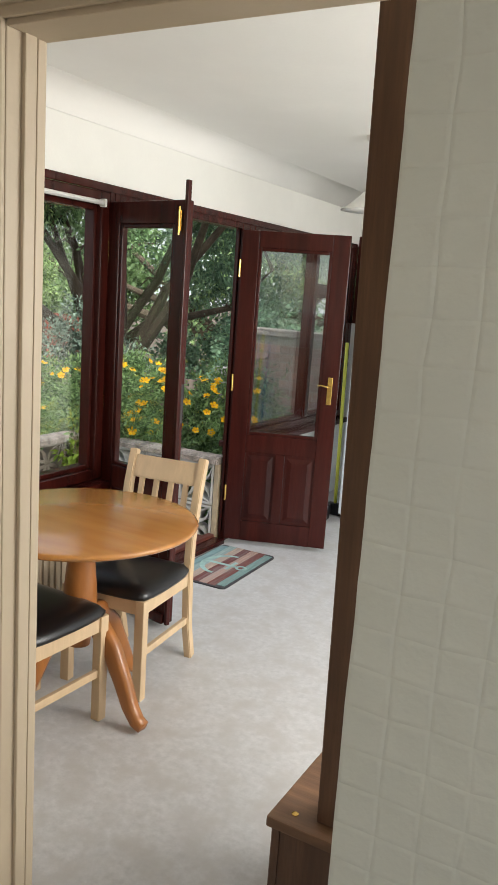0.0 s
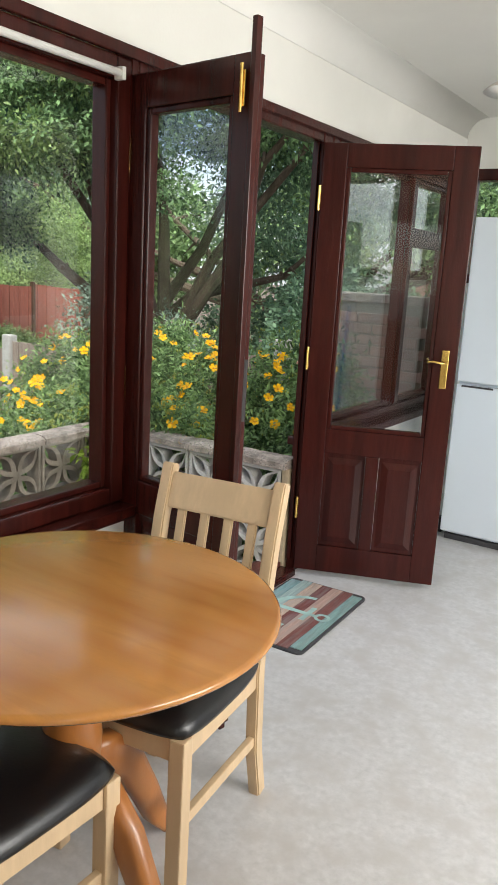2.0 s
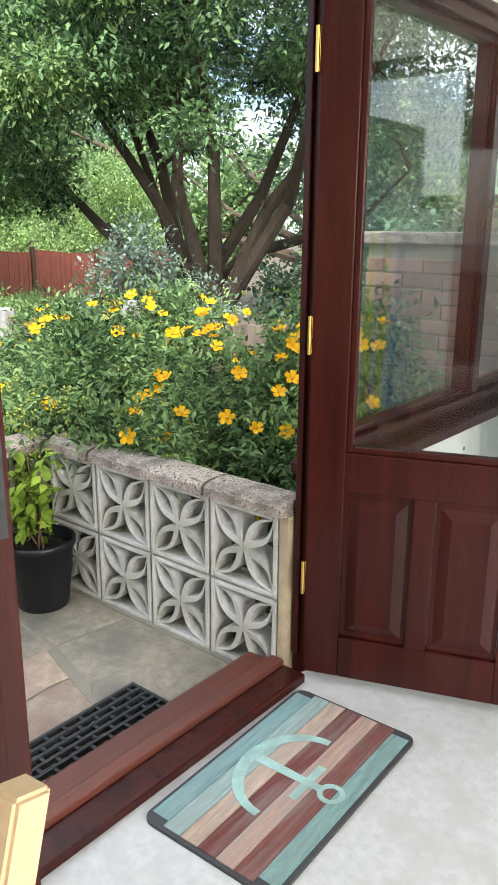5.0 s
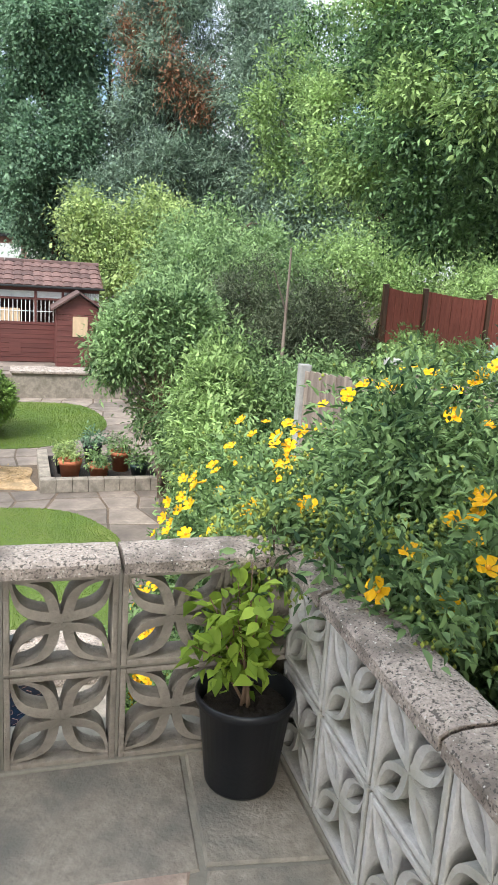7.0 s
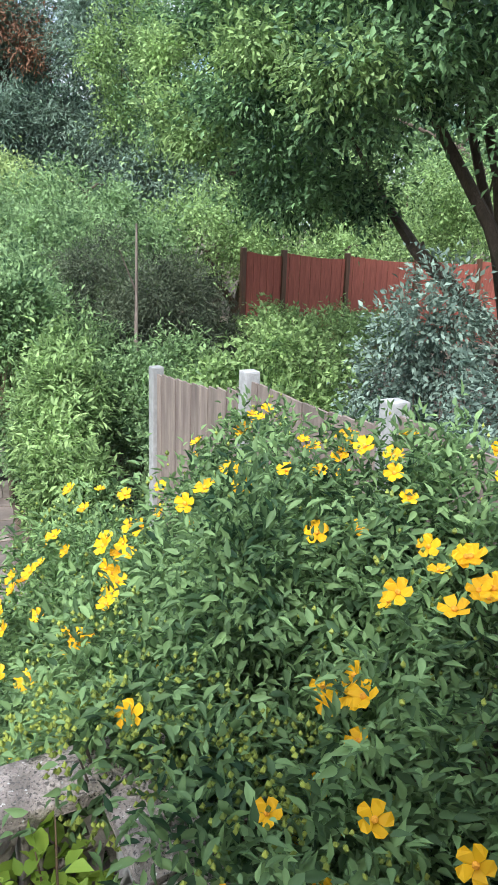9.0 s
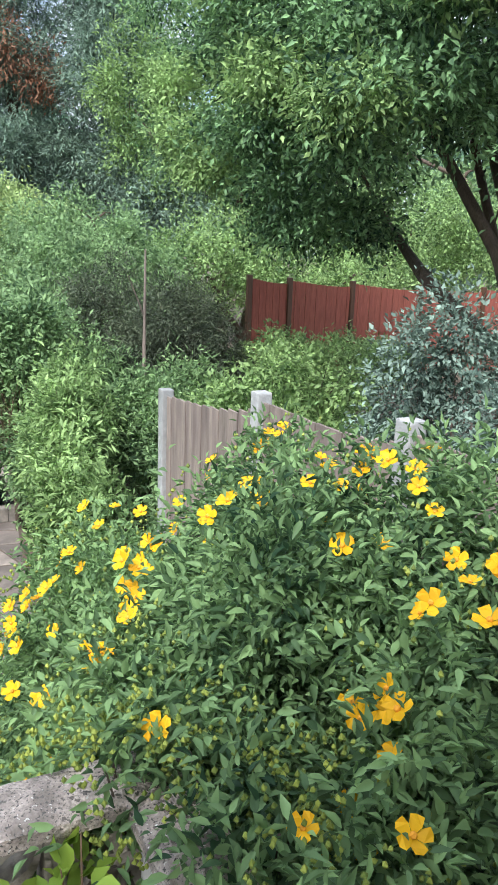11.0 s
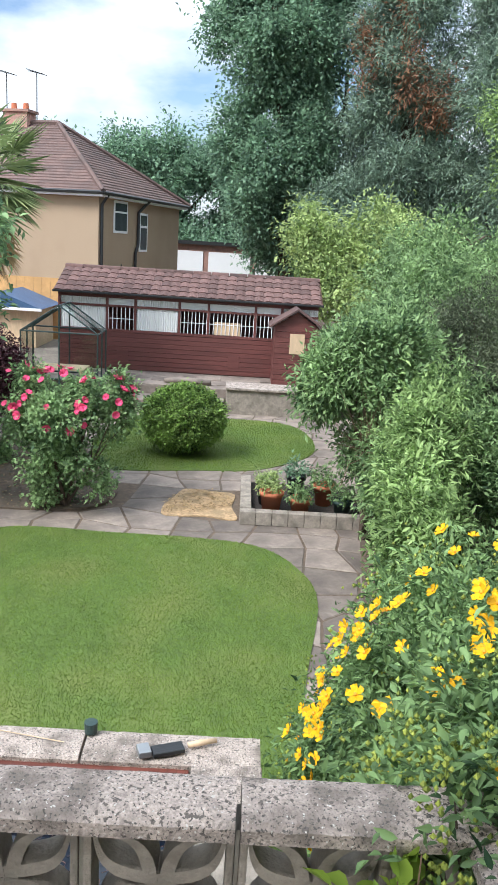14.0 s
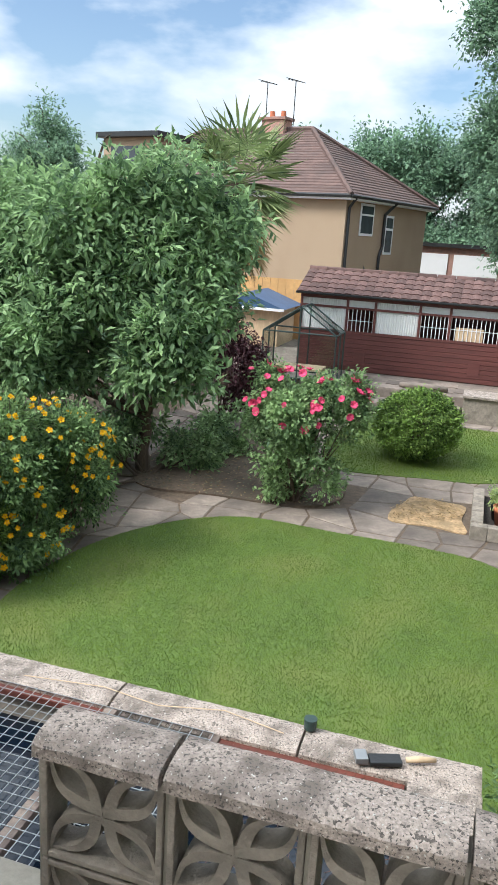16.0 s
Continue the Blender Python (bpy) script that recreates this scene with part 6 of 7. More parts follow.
tree("far_tree", (-46, -2, -1.8), 8, [(-46, -2.4, 4.8, 2.2, 2.2, 2.6), (-46, 0.5, 4.6, 2.2, 2.0, 2.6), (-46, 3.0, 4.4, 2.2, 2.0, 2.6), (-45, -5.5, 4.2, 2.4, 2.4, 2.6), (-46, 1.5, 1.0, 4.0, 4.0, 2.0), (-46, -9.0, 3.6, 2.4, 2.4, 2.4)], 9000, 12, 0.20, leaf_dark, "dark green trees behind the house", 89, 0.3, 0.5, 0.6, 0.75, fork_z=2.0)
tree("far_tree", (-38, -17.5, -1.8), 6, [(-38, -17.5, 5.2, 1.7, 1.7, 1.8), (-38, -18.8, 3.8, 1.6, 1.6, 1.8), (-38, -16.4, 3.6, 1.5, 1.4, 1.8)], 1500, 12, 0.17, leaf_dark, "rounded green tree beyond the rooftops", 90, 0.2, 0.35, 0.5, 0.6, fork_z=2.0)
tree("far_tree", (-52, 14, -1.8), 8, [(-52, 8, 4.0, 4, 4, 4.5), (-52, 15, 4.5, 4, 4, 5.0), (-50, 22, 5.0, 4.5, 4.5, 5.0), (-45, 29, 5.0, 5, 5, 5.0), (-38, 34, 4.0, 5, 5, 5)], 7000, 12, 0.30, leaf_dark, "distant dark green trees", 91, 0.4, 0.7, 0.6, 0.75, fork_z=2.0)
tree("far_tree", (-15, 26, -1.8), 8, [(-22, 26, 3.0, 3.4, 3.4, 4.0), (-15, 27, 2.5, 3.0, 3, 3.4), (-8, 27, 2.5, 3.0, 3, 3.0), (-1, 26, 3.0, 3.5, 3, 3.6), (-28, 24, 3.5, 3.4, 3.4, 4.2)], 4400, 12, 0.25, leaf_mid, "green trees beyond the next gardens", 93, 0.35, 0.5, 0.6, 0.7, fork_z=1.5)

# ---- north side: laurel tree, palm and low growth ----
laurel = [(-12.0, -0.6, 1.2, 1.5, 1.3, 1.2), (-11.6, 0.5, 0.7, 1.1, 0.9, 1.1), (-12.5, -2.0, 1.0, 1.6, 1.3, 1.3), (-11.3, 0.8, 0.0, 0.7, 0.6, 0.6), (-12.2, 0.0, 2.0, 1.2, 1.0, 0.7), (-11.2, -1.0, 0.1, 1.0, 0.9, 0.9), (-11.0, -2.4, 0.0, 1.0, 1.0, 1.2), (-12.4, 0.85, 1.5, 0.8, 0.6, 0.7), (-11.8, 1.1, 0.75, 0.6, 0.5, 0.7)]
tree("laurel_tree", (-11.9, 0.15, GZ), 7, laurel, 5000, 13, 0.13, leaf_laurel, "broad leafy green tree over the flower bed", 95, 0.09, 0.17, 0.42, 0.6, fork_z=0.8)
shrub("low_plants", [(-12.6, 0.7, -1.45, 0.7, 0.5, 0.45), (-11.8, -0.3, -1.3, 0.9, 0.7, 0.6), (-10.6, -0.2, -1.3, 0.8, 0.5, 0.6), (-13.5, 0.9, -1.4, 0.6, 0.5, 0.45), (-9.8, 0.0, -1.35, 0.6, 0.4, 0.5)], 1700, 11, 0.08, leaf_mid, "low mixed green plants under the tree", "plants", 97, 0.1, 0.5, None, 10, 0.5)
shrub("purple_shrub", [(-15.2, 0.4, -0.7, 0.6, 0.55, 0.8), (-15.6, -0.2, -0.3, 0.6, 0.5, 0.7)], 900, 12, 0.07, leaf_purple, "dark purple-leaved shrub beside the greenhouse", "shrub", 99, 0.1, 0.5, None, 7, 0.55)
shrub("boundary_hedge", [(-13.5, -3.5, 0.2, 1.6, 1.0, 1.9), (-16.5, -3.0, 0.2, 1.5, 1.0, 1.8), (-10, -3.6, 0.0, 1.6, 1.0, 1.7), (-7.5, -2.6, -0.4, 1.4, 0.9, 1.4), (-19, -3.4, 0.0, 1.5, 1.0, 1.7)], 4200, 12, 0.1, leaf_dark, "dark green boundary hedge", "hedge", 101, 0.14, 0.5, None, 10, 0.7)

palm = thing("palm_tree", pose(-17.5, -0.55, GZ), "shaggy fan palm with dry hanging fronds", "palm")
bm = bmesh.new()
tube(bm, [(0, 0, -0.05), (0.05, 0, 1.5), (0.0, 0.05, 3.2), (0.03, 0.05, 4.3)], [0.16, 0.15, 0.17, 0.14], 10)
part("trunk", bm, bark, palm)
rng = np.random.default_rng(103)


def frond(bm, top, a, el, ln):
    d = Vector((math.cos(a) * math.cos(el), math.sin(a) * math.cos(el), math.sin(el)))
    hub = top + d * ln * 0.5
    tube(bm, [top, hub], [0.014, 0.009], 5)
    s = d.cross(Vector((0, 0, 1))).normalized()
    u = s.cross(d)
    for k in range(16):
        b = radians(-105 + 14 * k)
        w = d * math.cos(b) + s * math.sin(b) + u * 0.12
        e = hub + w * ln * (0.62 - 0.12 * abs(math.sin(b))) - Vector((0, 0, 0.10 * ln))
        m = hub.lerp(e, 0.55) + Vector((0, 0, 0.03))
        o = w.cross(u).normalized() * 0.03
        v = [bm.verts.new(q) for q in (hub, m + o, e, m - o)]
        bm.faces.new(v)


for k in range(46):
    bm = bmesh.new()
    el = rng.uniform(-0.9, 1.2)
    frond(bm, Vector((0.03, 0.05, 4.25)), rng.uniform(0, 6.28), el, rng.uniform(1.25, 1.75))
    part("frond", bm, leaf_palm, palm)
for k in range(22):
    bm = bmesh.new()
    frond(bm, Vector((0.03, 0.05, rng.uniform(3.3, 4.2))), rng.uniform(0, 6.28), rng.uniform(-1.45, -0.9), rng.uniform(0.9, 1.4))
    part("dry_frond", bm, leaf_dry, palm)

# ---- raised terrace and shed ----
terrace = tagged(new("terrace"), "raised stone terrace with shallow steps before the shed", "terrace", "", "structure")
part("upper_step", one_box(-26, -3, GZ - 0.1, -18.3, 9, -1.38, 0.02), stone_mat, terrace)
part("lower_step", one_box(-18.3, 1.6, GZ - 0.1, -17.6, 4.25, -1.56, 0.02), stone_mat, terrace)
part("retaining_wall", one_box(-18.2, 4.3, GZ - 0.1, -17.6, 6.6, -1.25, 0.02), concrete_grey, terrace)
part("wall_cap", one_box(-18.25, 4.28, -1.249, -17.55, 6.62, -1.2, 0.01), coping_mat, terrace)
rng = np.random.default_rng(111)
for k in range(26):
    x, y = -18.4 - rng.uniform(0, 1.3), rng.uniform(1.0, 5.6)
    part("flagstone", one_box(x - rng.uniform(0.15, 0.3), y - rng.uniform(0.2, 0.35), -1.379, x + 0.2, y + 0.25, -1.372 + 0.0006 * k, 0.003), stone_mat, terrace)
logs = thing("stone_trough", pose(-18.6, 3.45, -1.38), "low grey stone trough by the steps", "trough")
bm = bmesh.new()
tube(bm, [(0, -0.5, 0.07), (0.02, 0, 0.08), (0, 0.5, 0.07)], [0.05, 0.08, 0.05], 9)
part("trough_body", bm, stone_mat, logs, "", True)


def shed():
    x0, y0, y1, zb, ze, zr = -20.0, 0.35, 6.25, -1.38, 0.34, 0.82
    s = thing("garden_shed", pose(x0, y0, zb), "long low red-brown garden shed with a pantile roof", "shed")
    L, E, R, D = y1 - y0, ze - zb, zr - zb, 2.2
    for k in range(8):
        z = 0.02 + k * 0.105
        part("board", one_box(-0.03 + 0.006 * (k % 2), 0, z, 0.0 + 0.006 * (k % 2), L, z + 0.1, 0.004), stained_board, s)
    part("back_wall", one_box(-D, 0, 0, -D + 0.04, L, E), stained_board, s)
    part("side_wall", one_box(-D + 0.041, 0, 0, -0.031, 0.04, E - 0.02), stained_board, s)
    part("side_wall", one_box(-D + 0.041, L - 0.04, 0, -0.031, L, E - 0.02), stained_board, s)
    part("inner_floor", one_box(-D + 0.05, 0.05, 0.0, -0.04, L - 0.05, 0.03), dark_wood, s)
    part("top_plate", one_box(-0.04, 0, E - 0.10, 0.012, L, E - 0.02, 0.004), stained_board, s)
    part("mid_rail", one_box(-0.04, 0, 0.865, 0.014, L, 0.925, 0.004), stained_board, s)
    part("upper_rail", one_box(-0.04, 0, 1.42, 0.012, L, 1.47, 0.004), stained_board, s)
    cuts = [0.0, 1.08, 1.72, 2.72, 3.38, 4.45, 5.05, L]
    for y in cuts[:-1]:
        part("stud", one_box(-0.04, y, 0.926, 0.016, y + 0.055, E - 0.101, 0.004), stained_board, s)
    kinds = "wbwbobw"
    for (a, b), kd in zip(zip(cuts, cuts[1:]), kinds):
        if kd == "w":
            bm = bmesh.new()
            n = max(4, int((b - a - 0.06) / 0.05))
            vs = []
            for i in range(n * 2 + 1):
                y = a + 0.056 + (b - a - 0.06) * i / (n * 2)
                vs.append([bm.verts.new((-0.022 + 0.012 * (i % 2), y, z)) for z in (0.927, E - 0.102)])
            for p, q in zip(vs, vs[1:]):
                bm.faces.new((p[0], q[0], q[1], p[1]))
            part("corrugated_sheet", bm, corrugated, s, "white corrugated sheet")
        else:
            n = int((b - a - 0.06) / 0.085)
            for i in range(n + 1):
                y = a + 0.06 + (b - a - 0.065) * i / n
                bm = bmesh.new()
                tube(bm, [(-0.01, y, 0.926), (-0.01, y, 1.42)], 0.009, 6)
                part("bar", bm, upvc, s, "pale window bar")
            part("bar_rail", one_box(-0.014, a + 0.056, 1.16, -0.006, b, 1.175), upvc, s)
            part("fanlight", one_box(-0.03, a + 0.056, 1.471, -0.024, b - 0.001, E - 0.101), corrugated, s)
            if kd == "o":
                part("pale_board", one_box(-0.028, a + 0.17, 0.93, -0.02, a + 0.76, 1.22, 0.002), pale_board, s, "pale plywood sheet")
    for y in (1.35, 3.9):
        part("hatch", one_box(0.006, y, 0.18, 0.016, y + 0.26, 0.50, 0.004), stained_board, s, "small pop-hole hatch")
    part("gutter", one_box(0.10, -0.1, E - 0.02, 0.16, L + 0.1, E + 0.03, 0.015), black_metal, s)
    roof = thing("roof", pose(0, 0, 0), "", "")
    roof.parent = s
    roof.matrix_basis = Matrix()
    for k in ("label", "category"):
        if k in roof:
            del roof[k]
    slope = Vector((-D / 2 - 0.12, 0, R - E - 0.0))
    ln = slope.length
    bm = bmesh.new()
    for e in (1,):
        v = [bm.verts.new(p) for p in ((0.12, -0.08, E + 0.0), (0.12, L + 0.08, E + 0.0), (-D / 2, L + 0.08, R), (-D / 2, -0.08, R))]
        bm.faces.new(v)
        v2 = [bm.verts.new(p) for p in ((-D - 0.1, -0.08, E), (-D - 0.1, L + 0.08, E), (-D / 2, L + 0.08, R - 0.001), (-D / 2, -0.08, R - 0.001))]
        bm.faces.new(v2[::-1])
    o = link_mesh("decking", bm, dark_wood)
    o.parent = roof
    me = bpy.data.meshes.new("pantile")
    bm = bmesh.new()
    w, tl = 0.215, 0.30
    rows = []
    for xx in (0.0, tl):
        rows.append([bm.verts.new((xx, w * i / 6, 0.028 * math.sin(math.pi * i / 6) + (0.022 if xx == 0 else 0.0))) for i in range(7)])
    low = [bm.verts.new((0.0, w * i / 6, 0.028 * math.sin(math.pi * i / 6) - 0.002)) for i in range(7)]
    for i in range(6):
        bm.faces.new((rows[0][i], rows[0][i + 1], rows[1][i + 1], rows[1][i]))
        bm.faces.new((low[i], low[i + 1], rows[0][i + 1], rows[0][i]))
    bm.to_mesh(me)
    bm.free()
    me.materials.append(roof_tile)
    ang = math.degrees(math.atan2(slope.z, -slope.x))
    ny = int((L + 0.16) / w)
    nr = 5
    for r in range(nr):
        for c in range(ny):
            o = new("tile", me)
            o.parent = roof
            f = r * 0.258 / ln
            o.matrix_basis = Matrix.Translation((0.14 + slope.x * f, -0.08 + c * w, E + 0.012 + slope.z * f)) @ pose(0, 0, 0, 0, 0, 180) @ pose(0, -w, 0, 0, -ang, 0)
    for k in range(14):
        bm = bmesh.new()
        ya, yb = -0.08 + (L + 0.16) * k / 14, -0.08 + (L + 0.16) * (k + 1) / 14 - 0.01
        tube(bm, [(-D / 2, ya, R + 0.02), (-D / 2, yb, R + 0.02)], 0.07, 8)
        o = link_mesh("ridge_tile", bm, roof_tile)
        o.parent = roof
    return s


shed()

hut = thing("small_hut", pose(-19.1, 5.25, -1.38), "small red-brown wooden hut with a felt gable roof", "hut")
for k in range(11):
    part("front_board", one_box(-0.02, 0, 0.02 + k * 0.118, 0.0 + 0.004 * (k % 2), 0.95, 0.132 + k * 0.118, 0.003), stained_board, hut)
part("side_wall", one_box(-0.9, 0, 0, -0.021, 0.03, 1.32), stained_board, hut)
part("side_wall", one_box(-0.9, 0.92, 0, -0.021, 0.95, 1.32), stained_board, hut)
part("window", one_box(0.005, 0.34, 0.72, 0.018, 0.66, 1.16, 0.004), pale_board, hut, "pale boarded window")
bm = bmesh.new()
for a, b in (((-0.12, 1.27), (0.475, 1.66)), ((1.07, 1.27), (0.475, 1.66))):
    (ya, za), (yb, zb) = a, b
    v = [bm.verts.new(p) for p in ((0.12, ya, za), (0.12, yb, zb), (-1.0, yb, zb), (-1.0, ya, za))]
    w = [bm.verts.new(q.co + Vector((0, 0, 0.045))) for q in v]
    bm.faces.new(v)
    bm.faces.new(w[::-1])
    for k in range(4):
        bm.faces.new((v[k], v[(k + 1) % 4], w[(k + 1) % 4], w[k]))
bmesh.ops.recalc_face_normals(bm, faces=bm.faces)
part("roof", bm, roof_tile, hut)
bm = bmesh.new()
v = [bm.verts.new(p) for p in ((-0.005, 0.0, 1.31), (-0.005, 0.95, 1.31), (-0.005, 0.475, 1.62))]
bm.faces.new(v)
part("gable", bm, stained_board, hut)

# ---- greenhouse ----
gh = thing("greenhouse", pose(-18.25, 0.25, GZ), "green metal framed greenhouse with glass panes", "greenhouse")
GL, GW, GE, GR = 0.9, 1.5, 1.47, 1.99


def bar2(n, a, b, r=0.016):
    bm = bmesh.new()
    tube(bm, [a, b], r, 6)
    return part(n, bm, green_metal, gh)


for x in (0, GL / 2, GL):
    for y in (0, GW):
        bar2("upright", (x, y, 0), (x, y, GE))
        bar2("rafter", (x, y, GE), (x, GW / 2, GR))
for z, y in ((0.02, 0), (0.02, GW), (GE, 0), (GE, GW), (GR, GW / 2), (0.55, 0), (0.55, GW)):
    bar2("rail", (0, y, z), (GL, y, z))
for x in (0, GL):
    for z in (0.02, 0.55, GE):
        bar2("end_rail", (x, 0, z), (x, GW, z))
    bar2("end_upright", (x, GW / 2, 0), (x, GW / 2, GR))
for x in (0, GL / 2):
    for y, yr in ((0, GW / 2), (GW, GW / 2)):
        bm = bmesh.new()
        v = [bm.verts.new(p) for p in ((x + 0.02, y, 0.03), (x + GL / 2 - 0.02, y, 0.03), (x + GL / 2 - 0.02, y, GE - 0.02), (x + 0.02, y, GE - 0.02))]
        bm.faces.new(v)
        part("pane", bm, glass_dusty, gh)
        bm = bmesh.new()
        v = [bm.verts.new(p) for p in ((x + 0.02, y, GE + 0.01), (x + GL / 2 - 0.02, y, GE + 0.01), (x + GL / 2 - 0.02, yr, GR - 0.01), (x + 0.02, yr, GR - 0.01))]
        bm.faces.new(v)
        part("roof_pane", bm, glass_dusty, gh)
for y in (0, GW / 2):
    bm = bmesh.new()
    v = [bm.verts.new(p) for p in ((GL, y + 0.02, 0.03), (GL, y + GW / 2 - 0.02, 0.03), (GL, y + GW / 2 - 0.02, GE), (GL, y + 0.02, GE))]
    bm.faces.new(v)
    part("pane", bm, glass_dusty, gh)
bench = thing("potting_bench", pose(-17.8, 0.45, GZ), "pale wooden staging inside the greenhouse", "bench")
part("bench_top", one_box(-0.3, 0, 0.7, 0.3, 1.0, 0.74, 0.004), pale_board, bench)
for x in (-0.26, 0.26):
    for y in (0.05, 0.95):
        part("leg", one_box(x - 0.03, y - 0.03, 0, x + 0.03, y + 0.03, 0.7), pale_board, bench)


# ---- neighbouring house ----
def hip_house(name, m, wu, wv, z_e, rise, label, wall_mat):
    """Local x runs along the side wall, y along the long wall, corner at the origin."""
    h = thing(name, m, label, "house")
    part("wall", one_box(0, 0, 0, wu, wv, z_e), wall_mat, h)
    o = 0.32
    a = (-o, -o), (wu + o, -o), (wu + o, wv + o), (-o, wv + o)
    p0, p1 = Vector((wu / 2, wu / 2, z_e + rise)), Vector((wu / 2, wv - wu / 2, z_e + rise))
    bm = bmesh.new()
    e = [Vector((x, y, z_e)) for x, y in a]
    roof_faces = [(e[0], e[1], p0, p0), (e[1], e[2], p1, p0), (e[2], e[3], p1, p1), (e[3], e[0], p0, p1)]
    for q in roof_faces:
        n = 24
        for k in range(n):
            t0, t1 = k / n, (k + 1) / n
            l0, l1 = q[0].lerp(q[3], t0), q[0].lerp(q[3], t1)
            r0, r1 = q[1].lerp(q[2], t0), q[1].lerp(q[2], t1)
            up = Vector((0, 0, 0.03))
            vs = [bm.verts.new(c) for c in (l0 + up, r0 + up, r1, l1)]
            bm.faces.new(vs)
            vs = [bm.verts.new(c) for c in (l0, r0, r0 + up, l0 + up)]
            bm.faces.new(vs)
    part("roof", bm, house_tile, h, "brown tiled hip roof")
    bm = bmesh.new()
    for c, p in ((e[0], p0), (e[1], p0), (e[2], p1), (e[3], p1), (p0, p1)):
        tube(bm, [c + Vector((0, 0, 0.04)), p + Vector((0, 0, 0.04))], 0.09, 6)
    part("ridge_tiles", bm, house_tile, h)
    bm = bmesh.new()
    tube(bm, [e[0], e[1]], 0.06, 6)
    tube(bm, [e[0], e[3]], 0.06, 6)
    part("gutter", bm, black_metal, h)
    part("soffit", one_box(-0.27, -0.27, z_e - 0.12, wu + 0.27, wv + 0.27, z_e - 0.03), upvc, h)
    return h


def house_window(h, name, side, a, z0, w, hh):
    b = (lambda u0, d0, q0, u1, d1, q1: one_box(u0, -d1, q0, u1, -d0, q1, 0.005)) if side == "u" else (lambda u0, d0, q0, u1, d1, q1: one_box(-d1, u0, q0, -d0, u1, q1, 0.005))
    win = part(name, b(a, 0.001, z0, a + w, 0.03, z0 + hh), upvc, h, "white-framed window")
    part("pane", b(a + 0.08, 0.031, z0 + 0.08, a + w - 0.08, 0.036, z0 + hh * 0.62), dark_glass, win)
    part("pane", b(a + 0.08, 0.031, z0 + hh * 0.68, a + w - 0.08, 0.036, z0 + hh - 0.08), dark_glass, win)


hm = Matrix(((-0.957, -0.287, 0, -28.0), (0.287, -0.957, 0, -0.27), (0, 0, 1, -1.85), (0, 0, 0, 1)))
hs = hip_house("neighbour_house", hm, 6.9, 12.0, 4.75, 2.5, "tan pebbledashed house with a brown tiled hip roof", render_tan)
house_window(hs, "window", "u", 1.05, 3.55, 1.05, 1.05)
house_window(hs, "window", "u", 3.1, 2.95, 0.7, 1.35)
house_window(hs, "window", "v", 5.0, 3.3, 1.6, 1.2)
bm = bmesh.new()
tube(bm, [(0.12, -0.06, 0.1), (0.12, -0.06, 4.4), (0.12, -0.28, 4.7)], 0.05, 8)
part("downpipe", bm, black_metal, hs)
bm = bmesh.new()
tube(bm, [(2.7, -0.07, 0.1), (2.7, -0.07, 2.9), (2.9, -0.07, 3.2), (2.9, -0.07, 4.3), (3.3, -0.3, 4.72)], 0.055, 8)
part("waste_pipe", bm, black_metal, hs)
ch = part("chimney", one_box(3.15, 4.55, 6.4, 3.75, 5.55, 7.6, 0.01), brick_red, hs, "red brick chimney")
part("chimney_cap", one_box(3.08, 4.47, 7.6, 3.82, 5.63, 7.7, 0.01), brick_red, ch)
for y in (4.8, 5.3):
    bm = bmesh.new()
    lathe(bm, [(0.0, 7.7), (0.12, 7.7), (0.09, 7.95), (0.0, 7.95)], 12, (3.5, y))
    part("chimney_pot", bm, terracotta, ch)
for y, zt in ((4.35, 9.0), (5.6, 9.0)):
    bm = bmesh.new()
    tube(bm, [(3.5, y, 7.0), (3.5, y, zt)], 0.018, 6)
    tube(bm, [(3.5, y - 0.35, zt - 0.1), (3.5, y + 0.35, zt + 0.05)], 0.012, 5)
    for k in range(6):
        yy = y - 0.3 + 0.12 * k
        tube(bm, [(3.3, yy, zt - 0.08 + 0.03 * k), (3.7, yy, zt - 0.08 + 0.03 * k)], 0.012, 5)
    part("aerial", bm, black_metal, hs, "television aerial")
dish = part("satellite_dish", one_box(1.2, -0.2, 2.2, 1.24, -0.001, 2.24), black_metal, hs)
bm = bmesh.new()
lathe(bm, [(0.0, 0.0), (0.15, 0.02), (0.26, 0.07), (0.27, 0.08), (0.14, 0.035), (0.0, 0.015)], 20)
bmesh.ops.transform(bm, matrix=Matrix.Translation((1.22, -0.25, 2.3)) @ pose(0, 0, 0, 70, 0, 25), verts=bm.verts)
part("dish_bowl", bm, black_metal, dish, "", True)
ext = thing("flat_roof_extension", pose(-33, -9.5, -1.8, 0, 0, -17), "pale flat-roofed rooftop extension behind the palm", "building")
part("wall", one_box(-4, -0.6, 0, 2, 2.2, 6.6), render_tan, ext)
part("window", one_box(2.001, -0.2, 5.2, 2.03, 1.4, 6.3, 0.01), dark_glass, ext)
part("fascia", one_box(-4.2, -0.8, 6.6, 2.25, 2.4, 6.8, 0.02), black_metal, ext)
redhouse = hip_house("brick_house", Matrix.Translation((-14, 34, -1.8)), 9, 14, 4.9, 2.8, "distant red brick house behind the maple", brick_red)
house_window(redhouse, "window", "u", 2.0, 3.0, 1.6, 1.2)
house_window(redhouse, "window", "u", 5.5, 3.0, 1.6, 1.2)
redhouse2 = hip_house("brick_house", Matrix.Translation((-2, 33, -1.8)), 9, 14, 4.9, 2.8, "distant red brick house behind the trees", brick_red)
house_window(redhouse2, "window", "u", 2.0, 3.0, 1.6, 1.2)

